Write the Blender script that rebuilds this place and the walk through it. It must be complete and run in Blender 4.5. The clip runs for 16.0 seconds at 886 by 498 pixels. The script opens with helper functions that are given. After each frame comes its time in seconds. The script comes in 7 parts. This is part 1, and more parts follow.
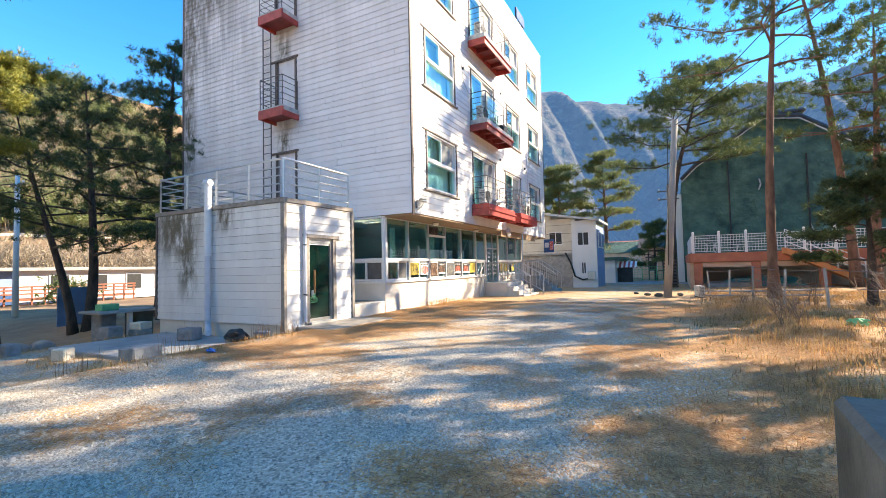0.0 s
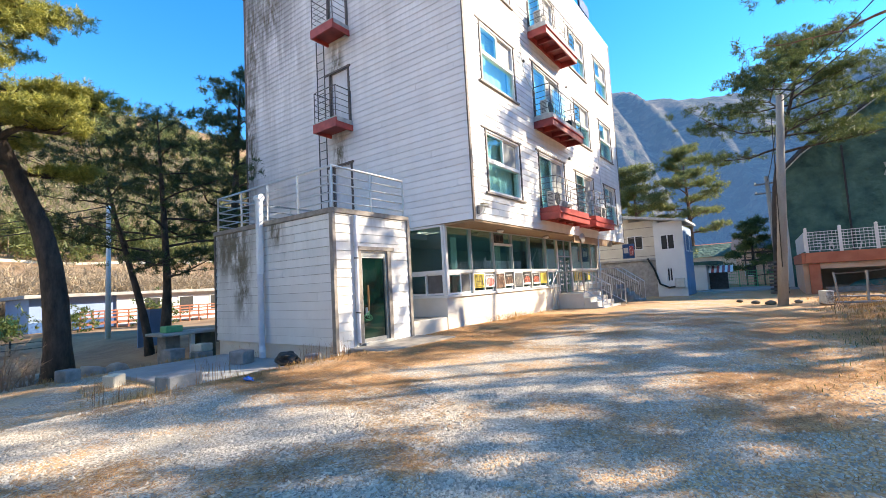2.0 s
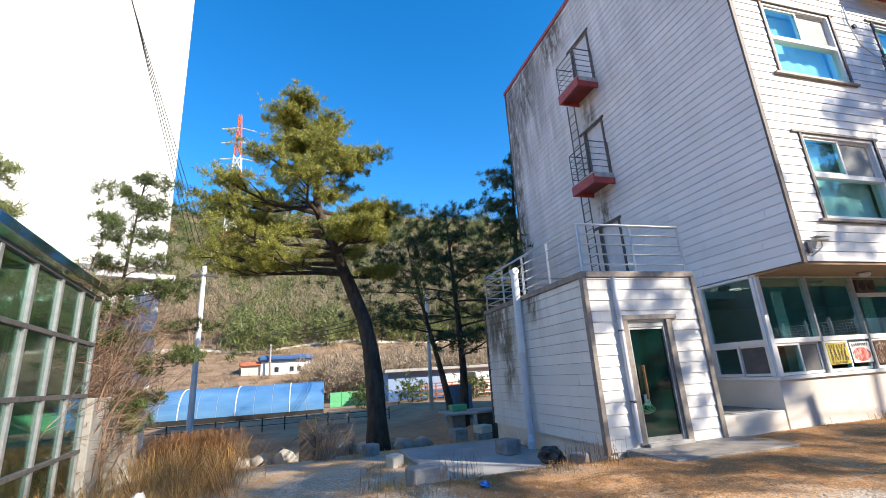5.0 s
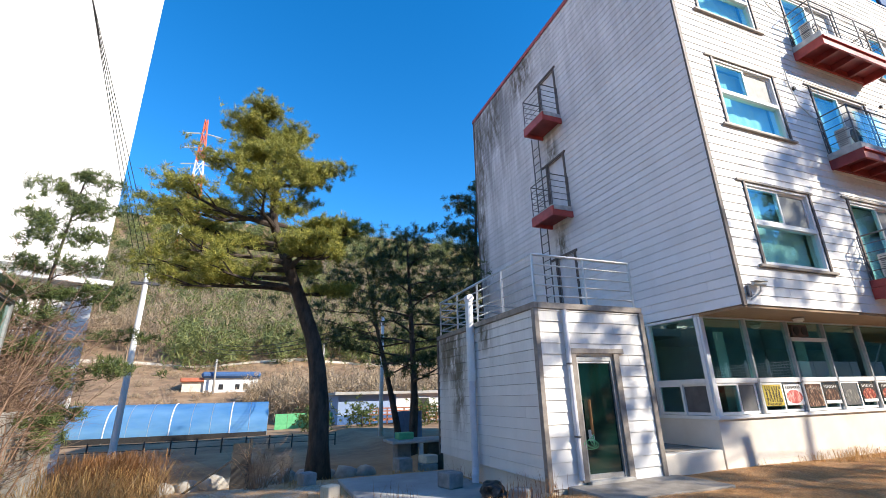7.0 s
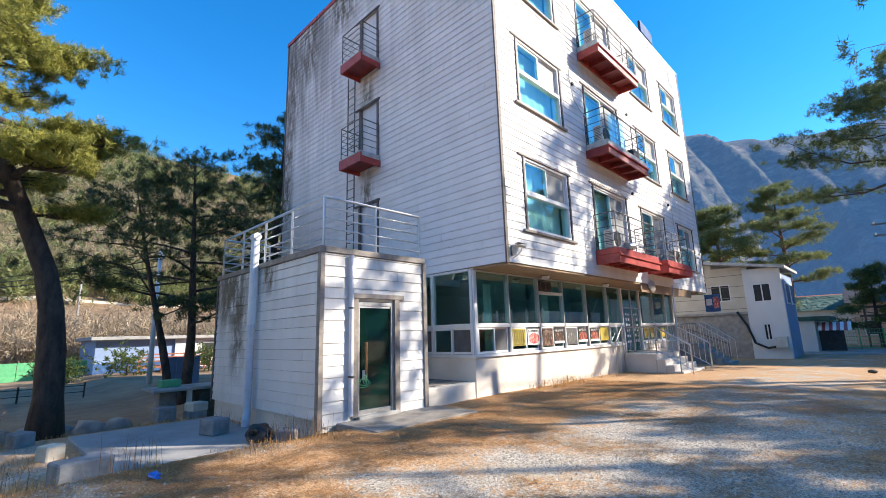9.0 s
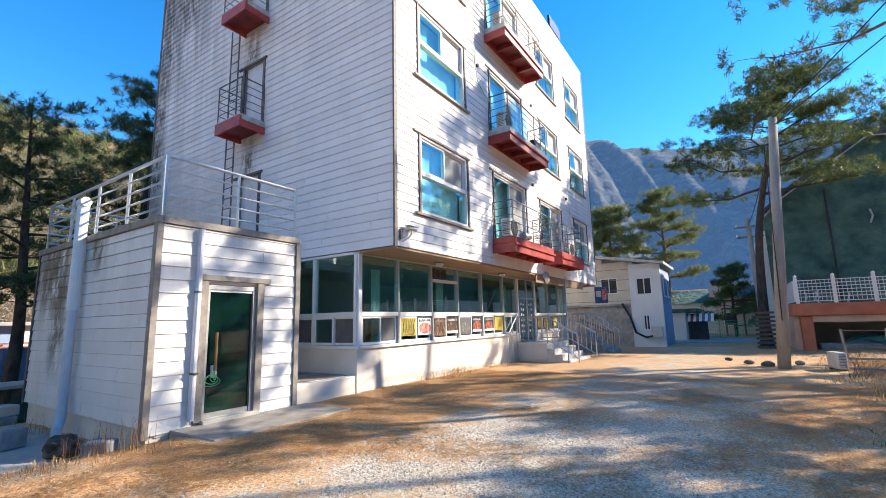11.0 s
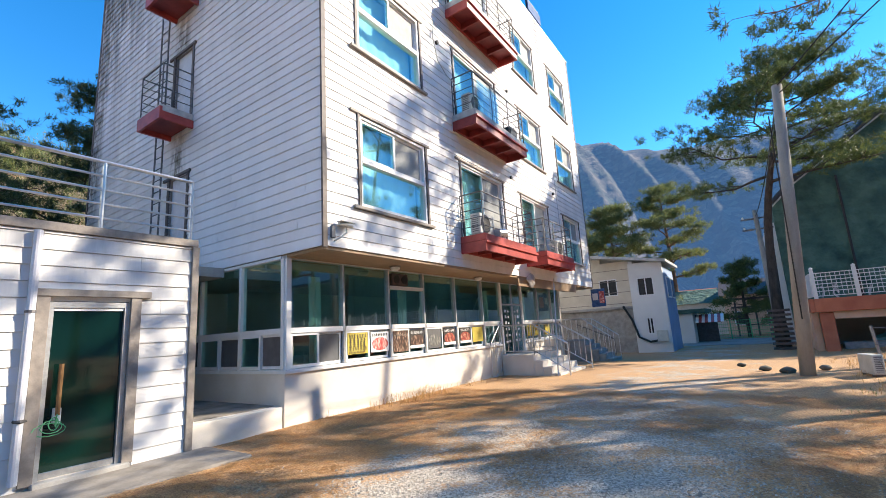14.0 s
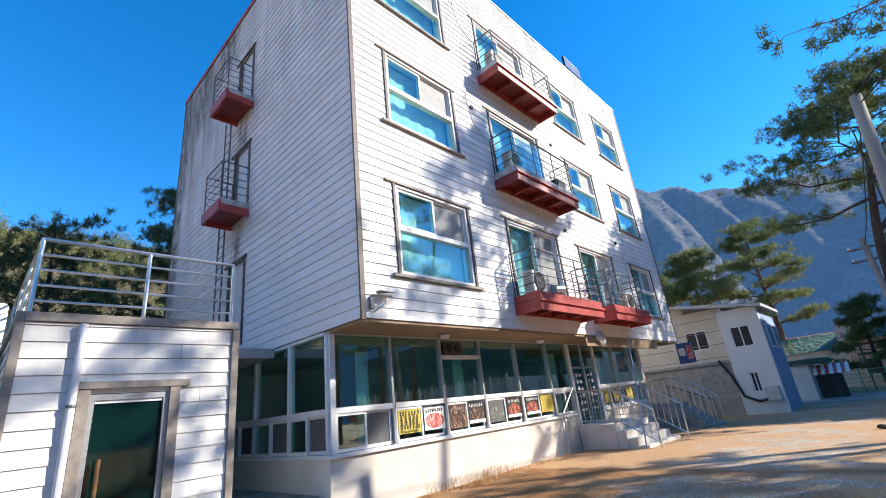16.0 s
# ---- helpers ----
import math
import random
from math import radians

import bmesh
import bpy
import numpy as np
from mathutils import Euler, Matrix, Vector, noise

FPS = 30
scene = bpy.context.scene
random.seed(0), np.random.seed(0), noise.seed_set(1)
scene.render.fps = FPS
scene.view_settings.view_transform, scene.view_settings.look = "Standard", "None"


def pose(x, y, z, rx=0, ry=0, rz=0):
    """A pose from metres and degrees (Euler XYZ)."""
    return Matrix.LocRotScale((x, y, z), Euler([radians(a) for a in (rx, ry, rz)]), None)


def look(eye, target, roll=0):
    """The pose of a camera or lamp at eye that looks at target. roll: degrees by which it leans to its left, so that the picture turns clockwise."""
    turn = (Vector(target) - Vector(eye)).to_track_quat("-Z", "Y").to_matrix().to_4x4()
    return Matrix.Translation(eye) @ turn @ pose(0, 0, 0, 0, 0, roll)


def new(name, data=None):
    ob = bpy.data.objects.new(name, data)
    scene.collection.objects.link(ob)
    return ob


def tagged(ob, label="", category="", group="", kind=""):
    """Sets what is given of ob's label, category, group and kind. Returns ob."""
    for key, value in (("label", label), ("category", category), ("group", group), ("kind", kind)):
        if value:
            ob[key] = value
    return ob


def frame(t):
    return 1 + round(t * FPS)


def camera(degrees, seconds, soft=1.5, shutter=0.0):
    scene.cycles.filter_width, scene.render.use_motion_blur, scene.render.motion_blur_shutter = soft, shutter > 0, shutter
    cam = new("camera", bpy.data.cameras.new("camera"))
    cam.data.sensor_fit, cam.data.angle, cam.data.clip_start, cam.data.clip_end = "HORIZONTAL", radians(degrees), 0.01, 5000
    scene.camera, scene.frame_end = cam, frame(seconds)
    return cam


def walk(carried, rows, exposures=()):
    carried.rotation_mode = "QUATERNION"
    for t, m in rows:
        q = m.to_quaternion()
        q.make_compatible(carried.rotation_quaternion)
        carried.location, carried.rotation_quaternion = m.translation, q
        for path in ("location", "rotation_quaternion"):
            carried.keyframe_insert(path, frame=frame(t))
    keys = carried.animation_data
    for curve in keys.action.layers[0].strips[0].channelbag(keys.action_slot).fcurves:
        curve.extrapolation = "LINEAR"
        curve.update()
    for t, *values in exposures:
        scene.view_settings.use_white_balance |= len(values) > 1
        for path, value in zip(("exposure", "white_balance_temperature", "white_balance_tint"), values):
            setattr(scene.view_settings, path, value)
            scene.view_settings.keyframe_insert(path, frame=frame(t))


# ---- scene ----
cam = camera(89.6, 16.0, soft=0.8)
PATH = [
    (0, (0.351, 0.519, 1.268), (-0.569, 2.292, 1.355), -1.3),
    (0.5, (0.277, 0.759, 1.273), (-0.682, 2.512, 1.371), -1.6),
    (1, (0.152, 1.038, 1.265), (-0.865, 2.757, 1.363), -2.1),
    (1.5, (0.028, 1.371, 1.26), (-1.037, 3.06, 1.372), -2.4),
    (2, (-0.195, 1.697, 1.228), (-1.369, 3.308, 1.386), -3.1),
    (2.5, (-0.322, 1.981, 1.208), (-1.776, 3.341, 1.398), -3.2),
    (3, (-0.424, 2.26, 1.257), (-2.084, 3.357, 1.46), -3.6),
    (3.5, (-0.495, 2.608, 1.318), (-2.259, 3.526, 1.531), -4.3),
    (4, (-0.556, 2.834, 1.333), (-2.374, 3.613, 1.632), -4.8),
    (4.2, (-0.587, 2.941, 1.336), (-2.429, 3.629, 1.698), -4.9),
    (6.3, (-0.773, 3.489, 1.402), (-2.584, 4.03, 2.055), -2.1),
    (6.5, (-0.769, 3.492, 1.403), (-2.569, 4.071, 2.053), -1.8),
    (7, (-0.782, 3.494, 1.402), (-2.547, 4.193, 2.032), -1.4),
    (7.5, (-0.836, 3.536, 1.37), (-2.527, 4.424, 1.962), -1.1),
    (8, (-0.805, 3.585, 1.381), (-2.406, 4.655, 1.922), -1.7),
    (8.5, (-0.769, 3.723, 1.384), (-2.253, 4.982, 1.846), -2.0),
    (9, (-0.694, 3.928, 1.376), (-2.067, 5.331, 1.757), -1.7),
    (9.5, (-0.671, 4.145, 1.377), (-1.899, 5.692, 1.692), -1.4),
    (10, (-0.694, 4.433, 1.4), (-1.784, 6.079, 1.721), -1.9),
    (10.2, (-0.71, 4.528, 1.406), (-1.78, 6.186, 1.729), -1.8),
    (12.3, (-0.821, 5.81, 1.352), (-1.943, 7.437, 1.663), -0.6),
    (12.5, (-0.818, 5.95, 1.382), (-1.931, 7.584, 1.68), -1.2),
    (13, (-0.872, 6.329, 1.372), (-1.948, 7.989, 1.665), -1.4),
    (13.5, (-0.864, 6.668, 1.366), (-1.945, 8.323, 1.669), -2.4),
    (14, (-0.763, 6.993, 1.401), (-1.864, 8.622, 1.766), -3.5),
    (14.5, (-0.743, 7.278, 1.388), (-1.86, 8.875, 1.838), -4.4),
    (15, (-0.645, 7.49, 1.412), (-1.822, 9.02, 1.935), -5.2),
    (15.5, (-0.605, 7.633, 1.439), (-1.84, 9.087, 2.04), -5.9),
    (16, (-0.666, 7.664, 1.423), (-1.936, 9.054, 2.095), -6.5),
]
walk(cam, [(t, look(*p)) for t, *p in PATH], [(0.0, 1.66, 7400, 10), (1.5, 1.60, 7250, 10), (2.5, 1.45, 7050, 10), (4.2, 1.18, 6700, 10), (7.0, 1.0, 6450, 10), (9.5, 1.15, 6450, 10), (13.0, 1.25, 6950, 10), (16.0, 0.98, 6250, 10)])

# ---- light ----
SUN_AZ, SUN_EL = 47.0, 30.0          # degrees clockwise from +y, above the horizon
world = bpy.data.worlds.new("sky_world")
scene.world = world
world.use_nodes = True
wn = world.node_tree.nodes
sky = wn.new("ShaderNodeTexSky")
sky.sky_type = 'NISHITA'
sky.sun_disc = False
sky.sun_elevation = radians(SUN_EL)
sky.sun_rotation = radians(SUN_AZ)
sky.air_density, sky.dust_density, sky.ozone_density = 1.0, 0.0, 4.0
wn["Background"].inputs["Strength"].default_value = 0.15
rich = wn.new("ShaderNodeHueSaturation")
rich.inputs["Saturation"].default_value = 1.32
world.node_tree.links.new(sky.outputs[0], rich.inputs["Color"])
world.node_tree.links.new(rich.outputs[0], wn["Background"].inputs["Color"])

sun_dir = Vector((math.sin(radians(SUN_AZ)) * math.cos(radians(SUN_EL)),
                  math.cos(radians(SUN_AZ)) * math.cos(radians(SUN_EL)), math.sin(radians(SUN_EL))))
sun_data = bpy.data.lights.new("sun", 'SUN')
sun_data.energy, sun_data.angle, sun_data.color = 4.4, radians(0.6), (1.0, 0.90, 0.75)
sun = new("sun", sun_data)
sun.matrix_world = look(sun_dir * 60, (0, 0, 0))


# ---- materials ----
def nodes_of(m):
    m.use_nodes = True
    nt = m.node_tree
    return nt, nt.nodes, nt.links, nt.nodes["Principled BSDF"]


def noise_at(nt, scale, detail=4.0, stretch=(1, 1, 1), rough=0.55):
    geo = nt.nodes.new("ShaderNodeNewGeometry")
    mp = nt.nodes.new("ShaderNodeMapping")
    mp.inputs["Scale"].default_value = stretch
    nz = nt.nodes.new("ShaderNodeTexNoise")
    nz.inputs["Scale"].default_value = scale
    nz.inputs["Detail"].default_value = detail
    nz.inputs["Roughness"].default_value = rough
    nt.links.new(geo.outputs["Position"], mp.inputs["Vector"])
    nt.links.new(mp.outputs[0], nz.inputs["Vector"])
    return nz.outputs["Fac"]


def ramp(nt, fac, stops):
    r = nt.nodes.new("ShaderNodeValToRGB")
    el = r.color_ramp.elements
    while len(el) < len(stops):
        el.new(0.5)
    for e, (p, c) in zip(el, stops):
        e.position, e.color = p, (*c, 1) if len(c) == 3 else c
    nt.links.new(fac, r.inputs[0])
    return r.outputs[0]


def mixc(nt, fac, a, b, mode='MIX'):
    mx = nt.nodes.new("ShaderNodeMix")
    mx.data_type, mx.blend_type = 'RGBA', mode
    for sock, v in ((mx.inputs[0], fac), (mx.inputs[6], a), (mx.inputs[7], b)):
        if hasattr(v, "links"):
            nt.links.new(v, sock)
        elif isinstance(v, (int, float)):
            sock.default_value = v
        else:
            sock.default_value = (*v, 1)
    return mx.outputs[2]


def bump(nt, bsdf, height, strength=0.3, dist=0.01):
    b = nt.nodes.new("ShaderNodeBump")
    b.inputs["Strength"].default_value, b.inputs["Distance"].default_value = strength, dist
    nt.links.new(height, b.inputs["Height"])
    nt.links.new(b.outputs[0], bsdf.inputs["Normal"])


def rand_obj(nt, lo, hi):
    oi = nt.nodes.new("ShaderNodeObjectInfo")
    mr = nt.nodes.new("ShaderNodeMapRange")
    mr.inputs[3].default_value, mr.inputs[4].default_value = lo, hi
    nt.links.new(oi.outputs["Random"], mr.inputs[0])
    return mr.outputs[0]


def surf(name, a, b, scale=6.0, rough=0.7, metal=0.0, bumps=0.2, fine=60.0, stretch=(1, 1, 1), vary=0.0, dist=0.006):
    """A surface with coarse stains between two colours, fine grain and relief."""
    m = bpy.data.materials.new(name)
    nt, ns, lk, p = nodes_of(m)
    c = ramp(nt, noise_at(nt, scale, 5, stretch), [(0.3, a), (0.7, b)])
    grain = noise_at(nt, fine, 3, stretch)
    c = mixc(nt, 0.35, c, ramp(nt, grain, [(0.25, (0.55, 0.55, 0.55)), (0.75, (1, 1, 1))]), 'MULTIPLY')
    if vary:
        hv = ns.new("ShaderNodeHueSaturation")
        lk.new(rand_obj(nt, 1 - vary, 1 + vary), hv.inputs["Value"])
        lk.new(c, hv.inputs["Color"])
        c = hv.outputs[0]
    lk.new(c, p.inputs["Base Color"])
    p.inputs["Roughness"].default_value, p.inputs["Metallic"].default_value = rough, metal
    if bumps:
        bump(nt, p, grain, bumps, dist)
    return m


def island_vary(m, lo, hi):
    """Brightness that varies piece by piece in a joined mesh."""
    nt, ns, lk, p = nodes_of(m)
    src = p.inputs["Base Color"].links[0].from_socket
    geo = ns.new("ShaderNodeNewGeometry")
    mr = ns.new("ShaderNodeMapRange")
    mr.inputs[3].default_value, mr.inputs[4].default_value = lo, hi
    lk.new(geo.outputs["Random Per Island"], mr.inputs[0])
    hv = ns.new("ShaderNodeHueSaturation")
    lk.new(mr.outputs[0], hv.inputs["Value"])
    lk.new(src, hv.inputs["Color"])
    lk.new(hv.outputs[0], p.inputs["Base Color"])
    return m


def siding_mat(name, base, top_z, streak_x=None, spots=(), fall=5.0):
    """Painted lap siding: chalky white with dark mould streaks that run down from the parapet."""
    m = bpy.data.materials.new(name)
    nt, ns, lk, p = nodes_of(m)
    c = ramp(nt, noise_at(nt, 1.3, 5), [(0.3, tuple(v * 0.90 for v in base)), (0.7, base)])
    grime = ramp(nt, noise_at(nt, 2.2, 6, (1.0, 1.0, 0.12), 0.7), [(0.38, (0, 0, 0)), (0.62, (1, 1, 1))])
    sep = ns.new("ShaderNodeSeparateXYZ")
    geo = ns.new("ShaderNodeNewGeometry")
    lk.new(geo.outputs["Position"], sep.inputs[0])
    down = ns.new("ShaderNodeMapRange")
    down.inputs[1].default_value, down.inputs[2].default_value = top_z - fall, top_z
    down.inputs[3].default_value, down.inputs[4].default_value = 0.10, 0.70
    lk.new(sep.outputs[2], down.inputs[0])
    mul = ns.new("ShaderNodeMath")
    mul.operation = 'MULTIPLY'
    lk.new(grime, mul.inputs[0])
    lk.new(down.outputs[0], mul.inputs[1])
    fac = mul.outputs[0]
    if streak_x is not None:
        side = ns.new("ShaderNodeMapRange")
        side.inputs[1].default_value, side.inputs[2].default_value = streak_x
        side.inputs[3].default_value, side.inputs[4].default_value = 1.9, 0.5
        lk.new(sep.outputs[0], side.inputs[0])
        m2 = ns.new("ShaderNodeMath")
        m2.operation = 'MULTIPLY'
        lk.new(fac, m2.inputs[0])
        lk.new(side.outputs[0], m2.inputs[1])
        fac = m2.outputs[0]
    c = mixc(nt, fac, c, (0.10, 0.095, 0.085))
    # single run-off stains, each a soft-edged patch (x0, x1, z0, z1)
    blot = ramp(nt, noise_at(nt, 5.0, 5, (1, 1, 0.35), 0.7), [(0.36, (0, 0, 0)), (0.58, (1, 1, 1))])
    for x0, x1, z0, z1 in spots:
        f = blot
        for sock, lo, hi in ((sep.outputs[0], x0, x1), (sep.outputs[2], z0, z1)):
            d = ns.new("ShaderNodeMath")
            d.operation = 'SUBTRACT'
            d.inputs[1].default_value = (lo + hi) / 2
            lk.new(sock, d.inputs[0])
            ab = ns.new("ShaderNodeMath")
            ab.operation = 'ABSOLUTE'
            lk.new(d.outputs[0], ab.inputs[0])
            soft = ns.new("ShaderNodeMapRange")
            soft.inputs[1].default_value, soft.inputs[2].default_value = (hi - lo) * 0.2, (hi - lo) * 0.62
            soft.inputs[3].default_value, soft.inputs[4].default_value = 1.0, 0.0
            lk.new(ab.outputs[0], soft.inputs[0])
            q = ns.new("ShaderNodeMath")
            q.operation = 'MULTIPLY'
            lk.new(f, q.inputs[0])
            lk.new(soft.outputs[0], q.inputs[1])
            f = q.outputs[0]
        c = mixc(nt, f, c, (0.13, 0.11, 0.07))
    hv = ns.new("ShaderNodeHueSaturation")
    lk.new(rand_obj(nt, 0.94, 1.03), hv.inputs["Value"])
    lk.new(c, hv.inputs["Color"])
    lk.new(hv.outputs[0], p.inputs["Base Color"])
    p.inputs["Roughness"].default_value = 0.55
    bump(nt, p, noise_at(nt, 18, 4, (0.25, 0.25, 3)), 0.12, 0.004)
    return m


def glass_mat(name, tint, face=0.10, edge=0.75, rough=0.0):
    """Tinted glass: clear straight on, more mirror towards grazing angles."""
    m = bpy.data.materials.new(name)
    nt, ns, lk, p = nodes_of(m)
    ns.remove(p)
    tr, gl, mx, lw = ns.new("ShaderNodeBsdfTransparent"), ns.new("ShaderNodeBsdfGlossy"), ns.new("ShaderNodeMixShader"), ns.new("ShaderNodeLayerWeight")
    tr.inputs[0].default_value = (*tint, 1)
    gl.inputs["Roughness"].default_value = rough
    gl.inputs["Color"].default_value = (0.9, 0.97, 1.0, 1)
    lw.inputs["Blend"].default_value = 0.35
    mr = ns.new("ShaderNodeMapRange")
    mr.inputs[3].default_value, mr.inputs[4].default_value = face, edge
    lk.new(lw.outputs["Facing"], mr.inputs[0])
    lk.new(mr.outputs[0], mx.inputs[0])
    lk.new(tr.outputs[0], mx.inputs[1])
    lk.new(gl.outputs[0], mx.inputs[2])
    lk.new(mx.outputs[0], ns["Material Output"].inputs[0])
    return m


def needles_mat(name, a, b):
    m = bpy.data.materials.new(name)
    nt, ns, lk, p = nodes_of(m)
    geo = ns.new("ShaderNodeNewGeometry")
    c = ramp(nt, geo.outputs["Random Per Island"], [(0.0, a), (1.0, b)])
    c = mixc(nt, 0.5, c, ramp(nt, noise_at(nt, 1.1, 3), [(0.3, (0.55, 0.6, 0.5)), (0.7, (1.25, 1.2, 1.0))]), 'MULTIPLY')
    c = mixc(nt, 0.6, c, ramp(nt, noise_at(nt, 5.5, 2), [(0.32, (0.45, 0.5, 0.42)), (0.66, (1.3, 1.25, 1.1))]), 'MULTIPLY')
    lk.new(c, p.inputs["Base Color"])
    p.inputs["Roughness"].default_value = 0.55
    tl = ns.new("ShaderNodeBsdfTranslucent")
    lk.new(c, tl.inputs[0])
    mx = ns.new("ShaderNodeMixShader")
    mx.inputs[0].default_value = 0.36
    lk.new(p.outputs[0], mx.inputs[1])
    lk.new(tl.outputs[0], mx.inputs[2])
    lk.new(mx.outputs[0], ns["Material Output"].inputs[0])
    return m


M = {}
# shade put into the side's white: greyer and cooler than the sunlit front
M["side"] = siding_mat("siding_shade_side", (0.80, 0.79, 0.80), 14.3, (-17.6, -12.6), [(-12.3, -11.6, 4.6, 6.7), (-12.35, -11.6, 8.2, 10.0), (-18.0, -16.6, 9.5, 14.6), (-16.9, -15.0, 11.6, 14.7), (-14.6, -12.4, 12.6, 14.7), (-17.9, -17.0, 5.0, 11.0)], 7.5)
M["front"] = siding_mat("siding_front", (0.86, 0.84, 0.81), 14.4)
M["annex"] = siding_mat("siding_annex", (0.80, 0.78, 0.75), 3.1, (-12.4, -10.4), [(-12.7, -10.8, 1.7, 3.3), (-12.6, -10.9, 1.9, 3.2), (-11.7, -10.8, 0.6, 2.6), (-10.1, -9.4, 2.3, 3.1)], 1.8)
M["trim"] = surf("brown_trim", (0.075, 0.058, 0.052), (0.14, 0.11, 0.10), 9, 0.6, vary=0.1)
M["trim_grey"] = surf("weathered_trim", (0.20, 0.17, 0.15), (0.34, 0.30, 0.26), 8, 0.6)
M["soffit"] = surf("soffit_wood", (0.25, 0.16, 0.09), (0.36, 0.24, 0.14), 4, 0.55, stretch=(6, 0.6, 1))
M["render"] = surf("cream_render", (0.66, 0.60, 0.52), (0.78, 0.73, 0.66), 1.6, 0.85, bumps=0.25, fine=90)
M["concrete"] = surf("concrete", (0.30, 0.29, 0.27), (0.48, 0.46, 0.43), 2.5, 0.9, bumps=0.35, fine=70)
M["old_concrete"] = surf("mossy_concrete", (0.05, 0.055, 0.04), (0.19, 0.185, 0.16), 2.6, 0.92, bumps=0.5, fine=45)
M["stain_wall"] = surf("stained_wall", (0.20, 0.19, 0.17), (0.50, 0.48, 0.44), 1.1, 0.9, bumps=0.3, stretch=(1, 1, 0.4))
M["apron"] = surf("dirty_apron", (0.17, 0.145, 0.12), (0.40, 0.36, 0.31), 2.2, 0.92, bumps=0.35, fine=40)
M["slab"] = surf("slab_concrete", (0.28, 0.27, 0.26), (0.45, 0.44, 0.42), 1.2, 0.9, bumps=0.3, fine=50)
M["white"] = surf("white_frame", (0.74, 0.75, 0.75), (0.84, 0.84, 0.83), 5, 0.35, bumps=0.03)
M["alu"] = surf("aluminium", (0.50, 0.51, 0.52), (0.66, 0.67, 0.68), 12, 0.35, 0.7, bumps=0.03)
M["steel"] = surf("stainless_rail", (0.62, 0.62, 0.62), (0.76, 0.76, 0.75), 12, 0.28, 0.9, bumps=0.02)
M["iron"] = surf("grey_iron", (0.10, 0.10, 0.11), (0.22, 0.21, 0.21), 14, 0.5, 0.5, bumps=0.1)
M["black"] = surf("black_metal", (0.012, 0.012, 0.014), (0.035, 0.035, 0.035), 9, 0.5, bumps=0.05)
M["red"] = surf("red_oxide_paint", (0.30, 0.035, 0.03), (0.50, 0.075, 0.06), 3.5, 0.45, bumps=0.15)
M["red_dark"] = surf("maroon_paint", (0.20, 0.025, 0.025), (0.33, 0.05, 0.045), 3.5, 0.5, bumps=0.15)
M["slabgrey"] = surf("flaking_grey", (0.34, 0.35, 0.35), (0.62, 0.61, 0.58), 5, 0.8, bumps=0.2)
M["glass_up"] = glass_mat("cyan_glass", (0.80, 0.985, 0.98), 0.04, 0.32)
M["glass_gf"] = glass_mat("green_glass", (0.70, 0.92, 0.87), 0.12, 0.45)
M["glass_door"] = surf("dark_green_door_glass", (0.002, 0.012, 0.010), (0.004, 0.024, 0.018), 0.8, 0.05, bumps=0)
M["poly"] = glass_mat("polycarbonate_green", (0.45, 0.72, 0.62), 0.10, 0.5, 0.05)
M["screen"] = surf("insect_screen", (0.085, 0.085, 0.09), (0.13, 0.13, 0.135), 5, 0.6, bumps=0.3, fine=400)
M["screen_pale"] = surf("pale_insect_screen", (0.22, 0.235, 0.235), (0.31, 0.32, 0.315), 5, 0.6, bumps=0.3, fine=400)
M["curtain"] = surf("pale_curtain", (0.76, 0.79, 0.78), (0.88, 0.89, 0.88), 3, 0.9, stretch=(5, 5, 0.3))
M["inside"] = surf("room_wall", (0.40, 0.44, 0.42), (0.54, 0.57, 0.54), 1.0, 0.9)
M["darkfloor"] = surf("room_floor", (0.10, 0.09, 0.08), (0.16, 0.14, 0.12), 2, 0.6)
M["acw"] = surf("ac_casing", (0.55, 0.54, 0.49), (0.70, 0.69, 0.64), 6, 0.5, bumps=0.05)
M["pvc"] = surf("pvc_pipe", (0.58, 0.59, 0.64), (0.72, 0.72, 0.76), 4, 0.4, bumps=0.05)
M["bark"] = surf("pine_bark", (0.035, 0.028, 0.024), (0.10, 0.075, 0.06), 7, 0.95, bumps=0.9, fine=28, stretch=(1, 1, 0.35), dist=0.03)
M["bark_red"] = surf("red_pine_bark", (0.12, 0.06, 0.04), (0.27, 0.145, 0.095), 6, 0.9, bumps=0.7, fine=28, stretch=(1, 1, 0.4), dist=0.02)
# same pine green, darkened for trees in shade and lightened for sunlit crowns
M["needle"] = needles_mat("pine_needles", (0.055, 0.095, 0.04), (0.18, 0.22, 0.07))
M["needle_shaded"] = needles_mat("shaded_pine_needles", (0.035, 0.062, 0.03), (0.12, 0.155, 0.06))
M["needle_sun"] = needles_mat("sunlit_pine_needles", (0.17, 0.20, 0.045), (0.50, 0.47, 0.12))
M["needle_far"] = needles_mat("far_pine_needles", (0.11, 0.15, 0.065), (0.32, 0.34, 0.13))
M["twig"] = surf("bare_twigs", (0.20, 0.135, 0.09), (0.40, 0.29, 0.20), 3, 0.9, bumps=0)
M["twig_red"] = surf("reddish_twigs", (0.15, 0.09, 0.06), (0.30, 0.195, 0.135), 3, 0.9, bumps=0)
M["straw"] = needles_mat("dry_straw", (0.34, 0.185, 0.08), (0.68, 0.44, 0.21))
M["straw_red"] = needles_mat("rusty_weeds", (0.17, 0.075, 0.03), (0.40, 0.21, 0.10))
M["rust_needles"] = needles_mat("fallen_needles", (0.30, 0.14, 0.06), (0.70, 0.43, 0.21))
